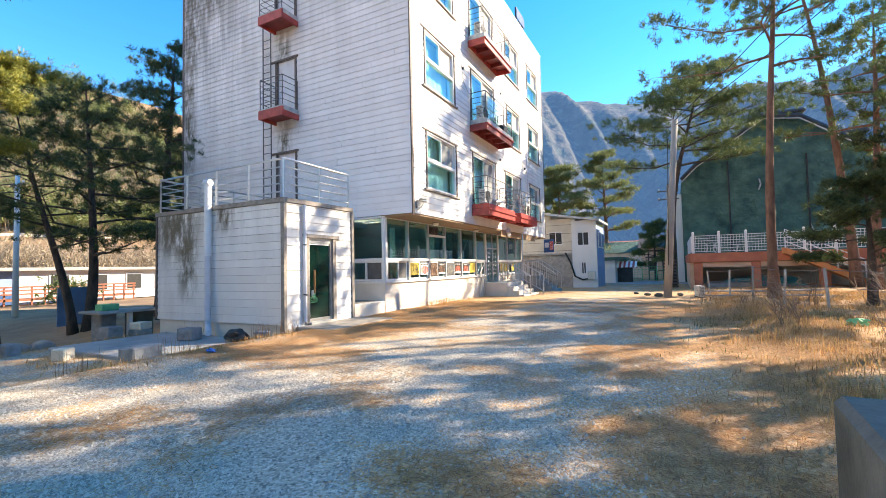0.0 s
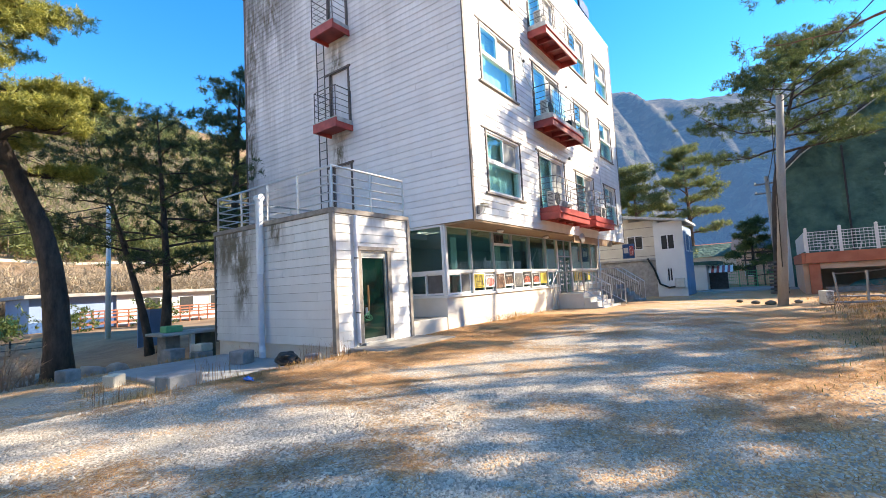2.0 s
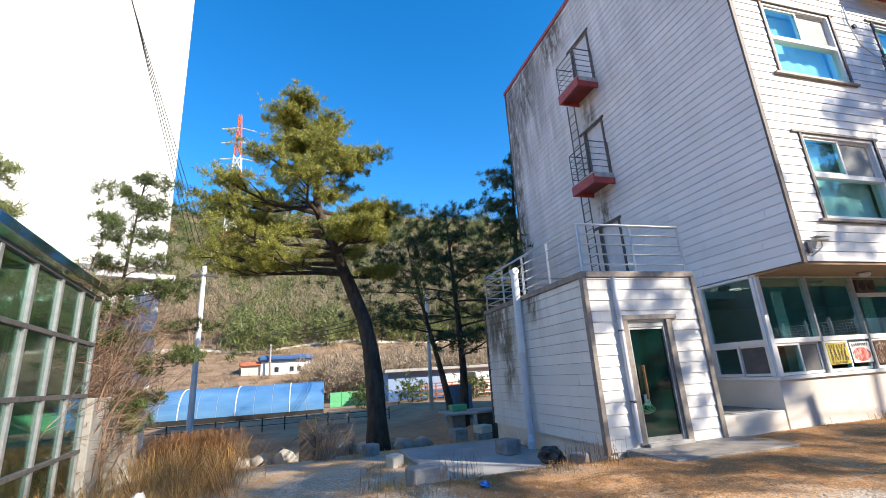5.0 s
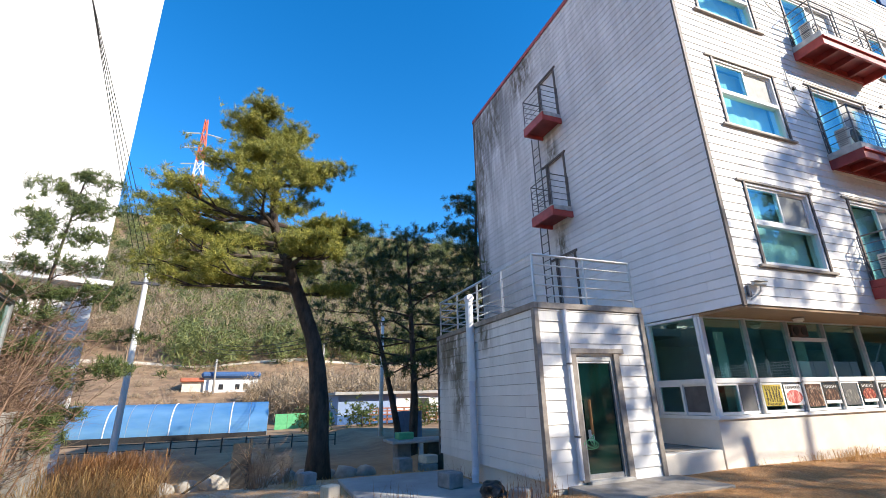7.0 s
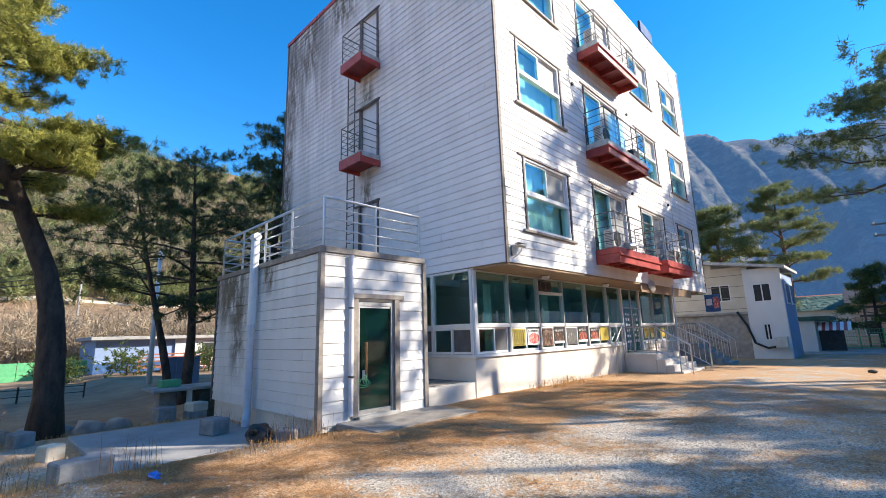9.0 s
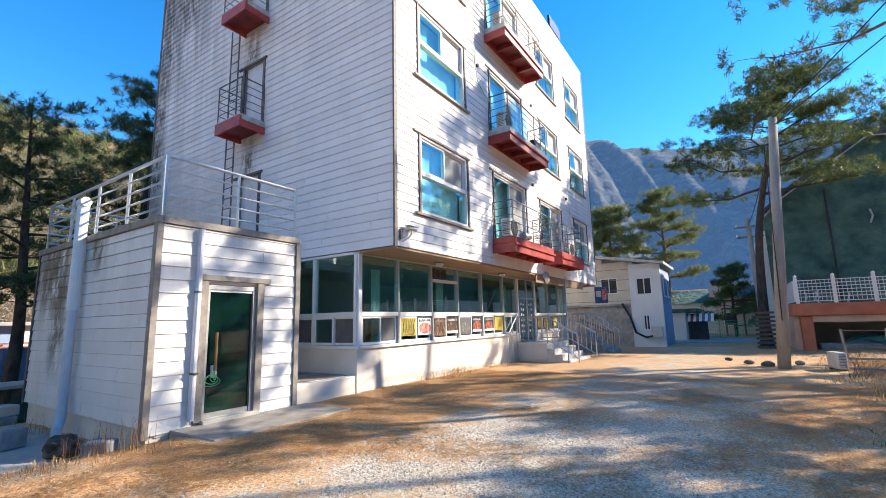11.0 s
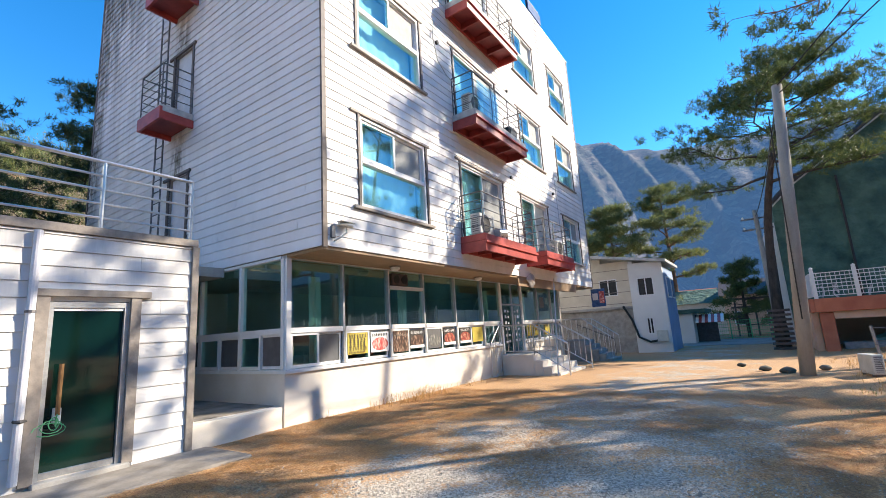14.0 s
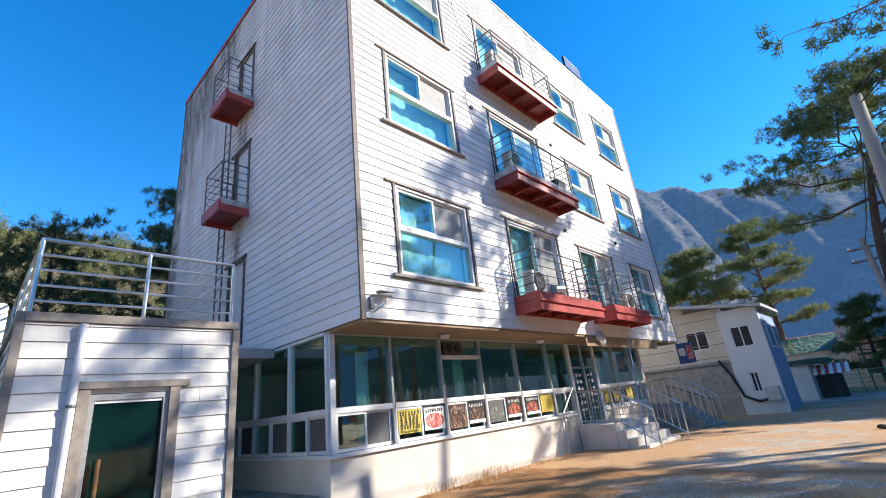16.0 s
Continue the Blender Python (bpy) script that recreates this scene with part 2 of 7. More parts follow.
M["weed_green"] = needles_mat("green_weeds", (0.05, 0.09, 0.025), (0.16, 0.20, 0.06))
M["stone"] = island_vary(surf("gravel_stone", (0.48, 0.415, 0.335), (0.72, 0.635, 0.52), 20, 0.9, bumps=0.2), 0.45, 1.1)
M["rock"] = surf("boulder", (0.28, 0.26, 0.24), (0.48, 0.45, 0.40), 4, 0.9, bumps=0.5, fine=30, dist=0.02)
M["blue"] = surf("blue_panel", (0.12, 0.20, 0.34), (0.18, 0.28, 0.44), 2, 0.5)
M["ochre"] = surf("terracotta_paint", (0.44, 0.13, 0.07), (0.58, 0.20, 0.11), 2, 0.7)
M["orange"] = surf("orange_paint", (0.62, 0.20, 0.06), (0.78, 0.30, 0.10), 3, 0.6)
M["peach"] = surf("peach_render", (0.66, 0.44, 0.30), (0.76, 0.54, 0.40), 2, 0.8)
M["net"] = surf("green_shade_net", (0.03, 0.085, 0.07), (0.11, 0.22, 0.17), 1.1, 0.8, bumps=0.8, fine=3.0, dist=0.3)
M["tile"] = surf("dark_roof_tile", (0.03, 0.035, 0.04), (0.075, 0.08, 0.09), 3, 0.6, bumps=0.5, fine=8, stretch=(1, 1, 0.3))
M["cream"] = surf("cream_panel", (0.62, 0.56, 0.46), (0.74, 0.68, 0.58), 1.5, 0.8)
M["wallwhite"] = surf("white_render", (0.72, 0.72, 0.71), (0.83, 0.83, 0.81), 0.8, 0.85, bumps=0.12)
# bluish tone of shaded walls, put into the base colour
M["wallblue"] = surf("blue_shaded_render", (0.24, 0.33, 0.52), (0.32, 0.42, 0.60), 0.8, 0.8)
def film_mat():
    """Thin blue sheet: half lets through, half scatters the daylight."""
    m = bpy.data.materials.new("greenhouse_film")
    nt, ns, lk, p = nodes_of(m)
    p.inputs["Base Color"].default_value = (0.22, 0.50, 0.80, 1)
    p.inputs["Roughness"].default_value = 0.25
    c = ramp(nt, noise_at(nt, 0.9, 4, (1, 0.3, 1)), [(0.3, (0.16, 0.42, 0.74)), (0.7, (0.34, 0.62, 0.88))])
    lk.new(c, p.inputs["Base Color"])
    tl, tr = ns.new("ShaderNodeBsdfTranslucent"), ns.new("ShaderNodeBsdfTransparent")
    lk.new(c, tl.inputs[0])
    tr.inputs[0].default_value = (0.75, 0.90, 1.0, 1)
    m1, m2 = ns.new("ShaderNodeMixShader"), ns.new("ShaderNodeMixShader")
    m1.inputs[0].default_value, m2.inputs[0].default_value = 0.5, 0.45
    lk.new(p.outputs[0], m1.inputs[1])
    lk.new(tl.outputs[0], m1.inputs[2])
    lk.new(m1.outputs[0], m2.inputs[1])
    lk.new(tr.outputs[0], m2.inputs[2])
    lk.new(m2.outputs[0], ns["Material Output"].inputs[0])
    return m


M["film"] = film_mat()
M["wood_red"] = surf("red_decking", (0.28, 0.09, 0.05), (0.42, 0.16, 0.09), 4, 0.7)
M["cable"] = surf("black_cable", (0.01, 0.01, 0.01), (0.03, 0.03, 0.03), 9, 0.6, bumps=0)
M["yellow"] = surf("yellow_print", (0.50, 0.38, 0.05), (0.66, 0.52, 0.09), 5, 0.5, bumps=0)
M["print_black"] = surf("black_print", (0.015, 0.012, 0.012), (0.05, 0.04, 0.035), 9, 0.5, bumps=0)
def dish_mat(name, dark, mid, light, scale):
    """A printed photo of a dish: strips and chunks of three colours."""
    m = bpy.data.materials.new(name)
    nt, ns, lk, p = nodes_of(m)
    vor = ns.new("ShaderNodeTexVoronoi")
    vor.inputs["Scale"].default_value = scale
    geo = ns.new("ShaderNodeNewGeometry")
    mp = ns.new("ShaderNodeMapping")
    mp.inputs["Scale"].default_value, mp.inputs["Rotation"].default_value = (1, 1.7, 0.6), (0.6, 0, 0)
    lk.new(geo.outputs["Position"], mp.inputs[0])
    lk.new(mp.outputs[0], vor.inputs["Vector"])
    c = ramp(nt, vor.outputs["Color"], [(0.2, dark), (0.5, mid), (0.85, light)])
    c = mixc(nt, ramp(nt, vor.outputs["Distance"], [(0.25, (0, 0, 0)), (0.7, (0.8, 0.8, 0.8))]), c, dark)
    lk.new(c, p.inputs["Base Color"])
    p.inputs["Roughness"].default_value = 0.45
    return m


M["food_red"] = dish_mat("red_dish_photo", (0.10, 0.012, 0.01), (0.45, 0.05, 0.03), (0.80, 0.45, 0.30), 24)
M["food_pink"] = dish_mat("pink_dish_photo", (0.40, 0.05, 0.05), (0.72, 0.26, 0.22), (0.85, 0.62, 0.55), 22)
M["food_brown"] = dish_mat("brown_dish_photo", (0.03, 0.015, 0.012), (0.16, 0.07, 0.04), (0.50, 0.34, 0.24), 22)
M["food_grey"] = dish_mat("faded_dish_photo", (0.09, 0.09, 0.085), (0.17, 0.17, 0.16), (0.40, 0.38, 0.34), 18)
M["banner"] = surf("banner_cloth", (0.03, 0.08, 0.22), (0.07, 0.16, 0.34), 6, 0.8)
M["tower_red"] = surf("pylon_red", (0.60, 0.10, 0.05), (0.70, 0.16, 0.08), 2, 0.6, bumps=0)
M["tower_white"] = surf("pylon_white", (0.70, 0.70, 0.68), (0.8, 0.8, 0.78), 2, 0.6, bumps=0)
M["green"] = surf("green_fence", (0.08, 0.38, 0.16), (0.16, 0.52, 0.24), 4, 0.6)
M["bluetarp"] = surf("blue_plastic", (0.01, 0.12, 0.55), (0.03, 0.22, 0.75), 8, 0.4)
M["pole"] = surf("weathered_pole", (0.28, 0.26, 0.24), (0.44, 0.41, 0.37), 3, 0.9, bumps=0.3, stretch=(1, 1, 0.3))
M["foam"] = surf("grey_block", (0.20, 0.205, 0.21), (0.36, 0.355, 0.35), 6, 0.9, bumps=0.3)
M["pot"] = surf("cream_block", (0.62, 0.56, 0.44), (0.76, 0.70, 0.58), 6, 0.8, bumps=0.2)
M["twig_far"] = needles_mat("winter_twigs", (0.30, 0.22, 0.165), (0.56, 0.44, 0.34))
M["poly_tarp"] = surf("teal_tarp", (0.02, 0.16, 0.18), (0.05, 0.28, 0.30), 4, 0.5)
M["poly_roof"] = glass_mat("green_roof_sheet", (0.06, 0.26, 0.18), 0.06, 0.4, 0.1)


# ---- building blocks ----
def thing(name, loc, label, category, group="", kind=""):
    e = new(name)
    e.location = loc
    return tagged(e, label, category, group, kind)


def mesh_of(name, bm, mat, smooth=False):
    bmesh.ops.recalc_face_normals(bm, faces=bm.faces)
    me = bpy.data.meshes.new(name)
    bm.to_mesh(me)
    bm.free()
    me.materials.append(mat)
    if smooth:
        for f in me.polygons:
            f.use_smooth = True
    return me


def part(name, bm, mat, parent, label="", smooth=False):
    ob = new(name, mesh_of(name, bm, mat, smooth))
    ob.parent = parent
    if label:
        ob["label"] = label
    return ob


def solo(name, bm, mat, label, category, group="", kind="", loc=(0, 0, 0), smooth=False):
    ob = new(name, mesh_of(name, bm, mat, smooth))
    ob.location = loc
    return tagged(ob, label, category, group, kind)


def bx(bm, x0, y0, z0, x1, y1, z1, bev=0.0):
    r = bmesh.ops.create_cube(bm, size=1.0)
    vs = r["verts"]
    for v in vs:
        v.co = Vector(((x0 + x1) / 2 + v.co.x * (x1 - x0), (y0 + y1) / 2 + v.co.y * (y1 - y0), (z0 + z1) / 2 + v.co.z * (z1 - z0)))
    if bev:
        es = list({e for v in vs for e in v.link_edges})
        bmesh.ops.bevel(bm, geom=es, offset=bev, segments=1, affect='EDGES', profile=0.6)
    return bm


def box(*a):
    return bx(bmesh.new(), *a)


def tube(bm, pts, rad, sides=8, cap=True):
    """A round bar along points; rad is one radius or one for each point."""
    pts = [Vector(p) for p in pts]
    rads = rad if isinstance(rad, (list, tuple)) else [rad] * len(pts)
    rings = []
    for i, p in enumerate(pts):
        d = (pts[min(i + 1, len(pts) - 1)] - pts[max(i - 1, 0)]).normalized()
        u = d.cross(Vector((0, 0, 1)) if abs(d.z) < 0.9 else Vector((1, 0, 0))).normalized()
        w = d.cross(u)
        rings.append([bm.verts.new(p + (u * math.cos(2 * math.pi * k / sides) + w * math.sin(2 * math.pi * k / sides)) * rads[i]) for k in range(sides)])
    for a, b in zip(rings, rings[1:]):
        for k in range(sides):
            bm.faces.new((a[k], a[(k + 1) % sides], b[(k + 1) % sides], b[k]))
    if cap:
        bm.faces.new(rings[0][::-1])
        bm.faces.new(rings[-1])
    return bm


def disc(bm, c, axis, r, depth, sides=20):
    a = Vector(axis).normalized()
    return tube(bm, [Vector(c) - a * depth / 2, Vector(c) + a * depth / 2], r, sides)


def ball(bm, c, r, squash=(1, 1, 1), sub=2, rough=0.0, seed=0):
    q = bmesh.ops.create_icosphere(bm, subdivisions=sub, radius=1)
    for v in q["verts"]:
        n = noise.noise(v.co * 1.7 + Vector((seed * 3.1, seed, 0))) * rough
        v.co = Vector(c) + Vector((v.co.x * squash[0], v.co.y * squash[1], v.co.z * squash[2])) * (r * (1 + n))
    return bm


def poly_mesh(name, verts, faces, mat):
    me = bpy.data.meshes.new(name)
    me.from_pydata(verts, [], faces)
    me.materials.append(mat)
    return me


def tri_soup(name, co, mat, n=3):
    """A mesh of loose triangles or quads from an array of corners."""
    me = bpy.data.meshes.new(name)
    k = len(co) // n
    me.vertices.add(len(co))
    me.vertices.foreach_set("co", np.asarray(co, dtype=np.float32).ravel())
    me.loops.add(len(co))
    me.loops.foreach_set("vertex_index", np.arange(len(co), dtype=np.int32))
    me.polygons.add(k)
    me.polygons.foreach_set("loop_start", np.arange(0, len(co), n, dtype=np.int32))
    me.update(calc_edges=True)
    me.materials.append(mat)
    return me


# ---- ground ----
def smooth01(t):
    t = min(1.0, max(0.0, t))
    return t * t * (3 - 2 * t)


def ground_z(x, y):
    """Height of the yard, of the lower fields and of the hillside."""
    z = -0.06 - 0.10 * smooth01((6 - y) / 8) - 0.27 * smooth01((-6.9 - x) / 1.7) * smooth01((9.8 - y) / 1.7)
    z -= 0.16 * smooth01((y - 17) / 14)
    z -= 0.55 * smooth01((-11.8 - x) / 4.5)
    z += 0.03 * noise.noise(Vector((x * 0.5, y * 0.5, 0))) + 0.012 * noise.noise(Vector((x * 2.1, y * 2.1, 3)))
    z += 0.16 * smooth01((x - 0.9) / 2.0) * (0.6 + noise.noise(Vector((x * 0.6, y * 0.6, 7))))
    if x < -55:
        d = -x - 55
        z += 0.14 * d + 0.0019 * d * d + 1.2 * noise.noise(Vector((x * 0.06, y * 0.06, 0))) * smooth01(d / 20)
    return z


def axis_steps(lo, hi, a, b, fine):
    pts = list(np.arange(a, b + 1e-6, fine))
    s, p = fine, a
    while p > lo:
        s = min(s * 1.22, 12)
        p -= s
        pts.insert(0, p)
    s, p = fine, b
    while p < hi:
        s = min(s * 1.22, 40)
        p += s
        pts.append(p)
    return pts


def make_ground():
    gx, gy = axis_steps(-230, 900, -13.0, 3.4, 0.2), axis_steps(-700, 1200, 0.0, 28.0, 0.25)
    verts = [(x, y, ground_z(x, y)) for y in gy for x in gx]
    w = len(gx)
    faces = [(j * w + i, j * w + i + 1, (j + 1) * w + i + 1, (j + 1) * w + i) for j in range(len(gy) - 1) for i in range(w - 1)]
    m = bpy.data.materials.new("yard_ground")
    nt, ns, lk, p = nodes_of(m)
    geo = ns.new("ShaderNodeNewGeometry")
    sep = ns.new("ShaderNodeSeparateXYZ")
    lk.new(geo.outputs["Position"], sep.inputs[0])
    # crushed stone, pine litter and bare soil in patches
    vor = ns.new("ShaderNodeTexVoronoi")
    vor.inputs["Scale"].default_value = 48
    lk.new(geo.outputs["Position"], vor.inputs["Vector"])
    grit = ramp(nt, vor.outputs["Color"], [(0.05, (0.13, 0.12, 0.11)), (0.4, (0.43, 0.37, 0.295)), (0.95, (0.75, 0.665, 0.55))])
    grit = mixc(nt, 0.5, grit, ramp(nt, noise_at(nt, 1.2, 4), [(0.3, (0.62, 0.58, 0.53)), (0.7, (1, 1, 1))]), 'MULTIPLY')
    litter = ramp(nt, noise_at(nt, 40, 4), [(0.25, (0.15, 0.07, 0.035)), (0.5, (0.50, 0.29, 0.14)), (0.8, (0.80, 0.56, 0.32))])
    sand = ramp(nt, noise_at(nt, 30, 4), [(0.3, (0.36, 0.29, 0.20)), (0.7, (0.56, 0.47, 0.34))])

    def patch(scale, lo, hi, seedshift):
        return ramp(nt, noise_at(nt, scale, 6, (1, 1, 1), 0.62), [(lo, (0, 0, 0)), (hi, (1, 1, 1))])

    def rng(sock, a, b, c, d):
        mr = ns.new("ShaderNodeMapRange")
        mr.inputs[1].default_value, mr.inputs[2].default_value, mr.inputs[3].default_value, mr.inputs[4].default_value = a, b, c, d
        lk.new(sock, mr.inputs[0])
        return mr.outputs[0]

    def op(kind, a, b):
        q = ns.new("ShaderNodeMath")
        q.operation, q.use_clamp = kind, True
        for s, v in ((q.inputs[0], a), (q.inputs[1], b)):
            if hasattr(v, "links"):
                lk.new(v, s)
            else:
                s.default_value = v
        return q.outputs[0]

    base = mixc(nt, patch(0.45, 0.56, 0.70, 0), grit, sand)
    # litter lies thick beside the house and along the right verge, thin on the wheel track
    near_house = rng(sep.outputs[0], -3.8, -6.2, 0.0, 0.34)
    verge = rng(sep.outputs[0], -1.8, 1.4, 0.04, 0.42)
    far = rng(sep.outputs[1], 11.0, 24.0, 0.0, 0.12)
    near_house = op('MULTIPLY', near_house, rng(sep.outputs[1], 4.2, 6.6, 0.12, 1.0))
    amount = op('ADD', op('ADD', near_house, verge), far)
    fleck = rng(noise_at(nt, 22, 5, (1, 1, 1), 0.7), 0.2, 0.8, 0.0, 0.30)
    cover = op('SUBTRACT', op('ADD', op('ADD', noise_at(nt, 0.8, 9, (1, 1, 1), 0.74), amount), fleck), 0.15)
    lit = ramp(nt, cover, [(0.565, (0, 0, 0)), (0.67, (1, 1, 1))])
    col = mixc(nt, lit, base, litter)
    # fields and hillside beyond the yard
    field = ramp(nt, noise_at(nt, 0.35, 9, (1, 1, 1), 0.72), [(0.3, (0.13, 0.085, 0.05)), (0.5, (0.27, 0.17, 0.095)), (0.7, (0.40, 0.28, 0.16))])
    col = mixc(nt, rng(sep.outputs[0], -14.0, -17.0, 0.0, 1.0), col, field)
    lk.new(col, p.inputs["Base Color"])
    p.inputs["Roughness"].default_value = 0.95
    bump(nt, p, vor.outputs["Distance"], 0.4, 0.010)
    ob = new("ground", poly_mesh("ground", verts, faces, m))
    tagged(ob, "gravel yard with rusty pine litter and sandy patches", "ground", kind="structure")


make_ground()


def make_mountains():
    """A ring of wooded ridges far round the valley."""
    verts, faces = [], []
    na, nr = 520, 60
    for j in range(nr):
        for i in range(na):
            az = 2 * math.pi * i / na
            deg = (math.degrees(az) + 180) % 360 - 180      # anticlockwise from +y
            el = 17.5 + 2.2 * math.sin(az * 3 + 0.4) + 1.6 * math.sin(az * 7 + 2)
            if abs(deg) > 125:
                el *= 0.6
            if 40 < deg < 125:
                el = 15.0 + 2.4 * smooth01((deg - 78) / 20)
            if -28 < deg < 30:
                el = 18.4 + 0.5 * math.sin(deg * 0.3 + 1.2) - 2.6 * smooth01((-deg - 2) / 22) + 4.0 * smooth01((deg - 3) / 14)
            r0, r1 = (190, 420) if deg < 40 or deg > 125 else (150, 330)
            t = j / (nr - 1)
            r = r0 + (r1 - r0) * t
            h = math.tan(radians(el)) * r1 * smooth01(t) ** 0.85
            n = noise.fractal(Vector((math.sin(az) * r * 0.012, math.cos(az) * r * 0.012, 0.3)), 1.0, 2.1, 6)
            sa = az - 0.30 * t          # spurs run down aslant
            rid = 1 - abs(noise.noise(Vector((math.sin(sa) * 5.5, math.cos(sa) * 5.5, 1.7))))
            gully = 1 - abs(noise.noise(Vector((math.sin(sa) * 15 + t * 0.8, math.cos(sa) * 15, 4.2))))
            h += (n * 14 + (rid - 0.7) * 110 + (gully - 0.75) * 85) * t * (1.10 - t)
            verts.append((-math.sin(az) * r, math.cos(az) * r, h - 3))
    for j in range(nr - 1):
        for i in range(na):
            a, b = j * na + i, j * na + (i + 1) % na
            faces.append((a, b, b + na, a + na))
    m = bpy.data.materials.new("wooded_mountain")
    nt, ns, lk, p = nodes_of(m)
    c = ramp(nt, noise_at(nt, 0.035, 8, (1, 1, 1), 0.7), [(0.34, (0.03, 0.05, 0.03)), (0.5, (0.075, 0.07, 0.055)), (0.70, (0.17, 0.14, 0.11))])
    c = mixc(nt, 0.6, c, ramp(nt, noise_at(nt, 0.5, 5, (1, 1, 0.5)), [(0.3, (0.4, 0.4, 0.4)), (0.7, (1.2, 1.2, 1.2))]), 'MULTIPLY')
    lk.new(c, p.inputs["Base Color"])
    vor = ns.new("ShaderNodeTexVoronoi")
    vor.inputs["Scale"].default_value = 0.24
    lk.new(ns.new("ShaderNodeNewGeometry").outputs["Position"], vor.inputs["Vector"])
    c = mixc(nt, 0.75, c, ramp(nt, vor.outputs["Color"], [(0.2, (0.35, 0.4, 0.38)), (0.8, (1.7, 1.5, 1.25))]), 'MULTIPLY')
    lk.new(c, p.inputs["Base Color"])
    p.inputs["Roughness"].default_value = 1.0
    # faint blue emission puts distance haze over the slopes
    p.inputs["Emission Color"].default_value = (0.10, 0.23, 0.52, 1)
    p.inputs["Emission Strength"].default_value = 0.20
    bump(nt, p, noise_at(nt, 0.22, 6, (1, 1, 1), 0.7), 0.7, 3.0)
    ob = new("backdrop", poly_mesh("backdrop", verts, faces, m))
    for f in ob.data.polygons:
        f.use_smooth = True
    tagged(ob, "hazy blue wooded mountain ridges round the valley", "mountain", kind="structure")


make_mountains()

# ---- main building: numbers ----
FX, SY, ENDY, BACKX = -6.63, 12.04, 27.6, -17.85     # front face, side face, far end, back
Z1, ZT, STOREY = 2.98, 14.28, 3.37                   # underside of the upper floors, parapet
GX = -7.68                                           # ground floor front
GEND = 25.9


def lap_planks(parent, axis, at, out, a0, a1, z0, z1, holes, mat, course=0.2, piece=3.9, seed=1, lift=0.016, groove=0.004):
    """Lap siding on an upright face: each board an object, thicker at its foot, cut round the holes (a0, a1, z0, z1)."""
    rnd = random.Random(seed)
    z, row, count = z0, 0, 0
    while z < z1 - 0.01:
        zt = min(z + course, z1)
        cuts = sorted({z, zt, *[h for q in holes for h in q[2:] if z + 0.004 < h < zt - 0.004]})
        off = (row * 1.37 + rnd.uniform(-0.3, 0.3)) % piece
        for zb, ze in zip(cuts, cuts[1:]):
            mid = (zb + ze) / 2
            spans, p = [], a0
            for q in sorted(q for q in holes if q[2] < mid < q[3]):
                if q[0] > p:
                    spans.append((p, q[0]))
                p = max(p, q[1])
            if p < a1:
                spans.append((p, a1))
            for s, e in spans:
                edges = [s] + [a0 + off + k * piece for k in range(-1, 8) if s + 0.25 < a0 + off + k * piece < e - 0.25] + [e]
                for u, v in zip(edges, edges[1:]):
                    tb = 0.012 + lift * (1 - (zb - z) / course)
                    te = 0.012 + lift * (1 - (ze - z) / course)
                    g = 0.0015
                    vs = []
                    for zz, th in ((zb, tb), (ze - (groove if ze == zt else 0), te)):
                        for aa in (u + g, v - g):
                            for d in (0.0, th):
                                vs.append((at + out * d, aa, zz) if axis == 'x' else (aa, at + out * d, zz))
                    fs = [(0, 2, 3, 1), (4, 5, 7, 6), (0, 1, 5, 4), (2, 6, 7, 3), (1, 3, 7, 5), (0, 4, 6, 2)]
                    ob = new("plank", poly_mesh("plank", vs, fs, mat))
                    ob.parent = parent
                    count += 1
        z, row = zt, row + 1
    return count


# openings in the front, (y0, y1, z0, z1)
WIN_A = [(12.96, 15.10, 3.86 + k * STOREY, 5.74 + k * STOREY) for k in range(3)]
DOORS = [(16.70, 19.12, 3.72 + k * STOREY, 5.86 + k * STOREY) for k in range(3)]
WIN_B = [(20.95, 22.85, 7.26 + k * STOREY, 9.12 + k * STOREY) for k in range(2)]
DOOR_B = [(20.50, 22.80, 3.72, 5.80)]
WIN_C = [(24.55, 26.45, 3.90 + k * STOREY, 5.80 + k * STOREY) for k in range(3)]
FRONT_HOLES = WIN_A + DOORS + WIN_B + DOOR_B + WIN_C
# doors of the escape balconies in the side, (x0, x1, z0, z1)
SIDE_HOLES = [(-12.28, -11.40, 3.35, 5.52), (-12.28, -11.40, 6.85, 8.92), (-12.28, -11.40, 10.22, 12.29)]


def core_wall(bm, axis, at, thick, a0, a1, z0, z1, holes):
    """A thick wall with holes through it, made of boxes."""
    zs = sorted({z0, z1, *[h for q in holes for h in q[2:]]})
    for zb, ze in zip(zs, zs[1:]):
        p = a0
        for q in sorted(q for q in holes if q[2] < (zb + ze) / 2 < q[3]):
            if q[0] > p:
                bx(bm, *((at, p, zb, at + thick, q[0], ze) if axis == 'x' else (p, at, zb, q[0], at + thick, ze)))
            p = max(p, q[1])
        if p < a1:
            bx(bm, *((at, p, zb, at + thick, a1, ze) if axis == 'x' else (p, at, zb, a1, at + thick, ze)))
    return bm


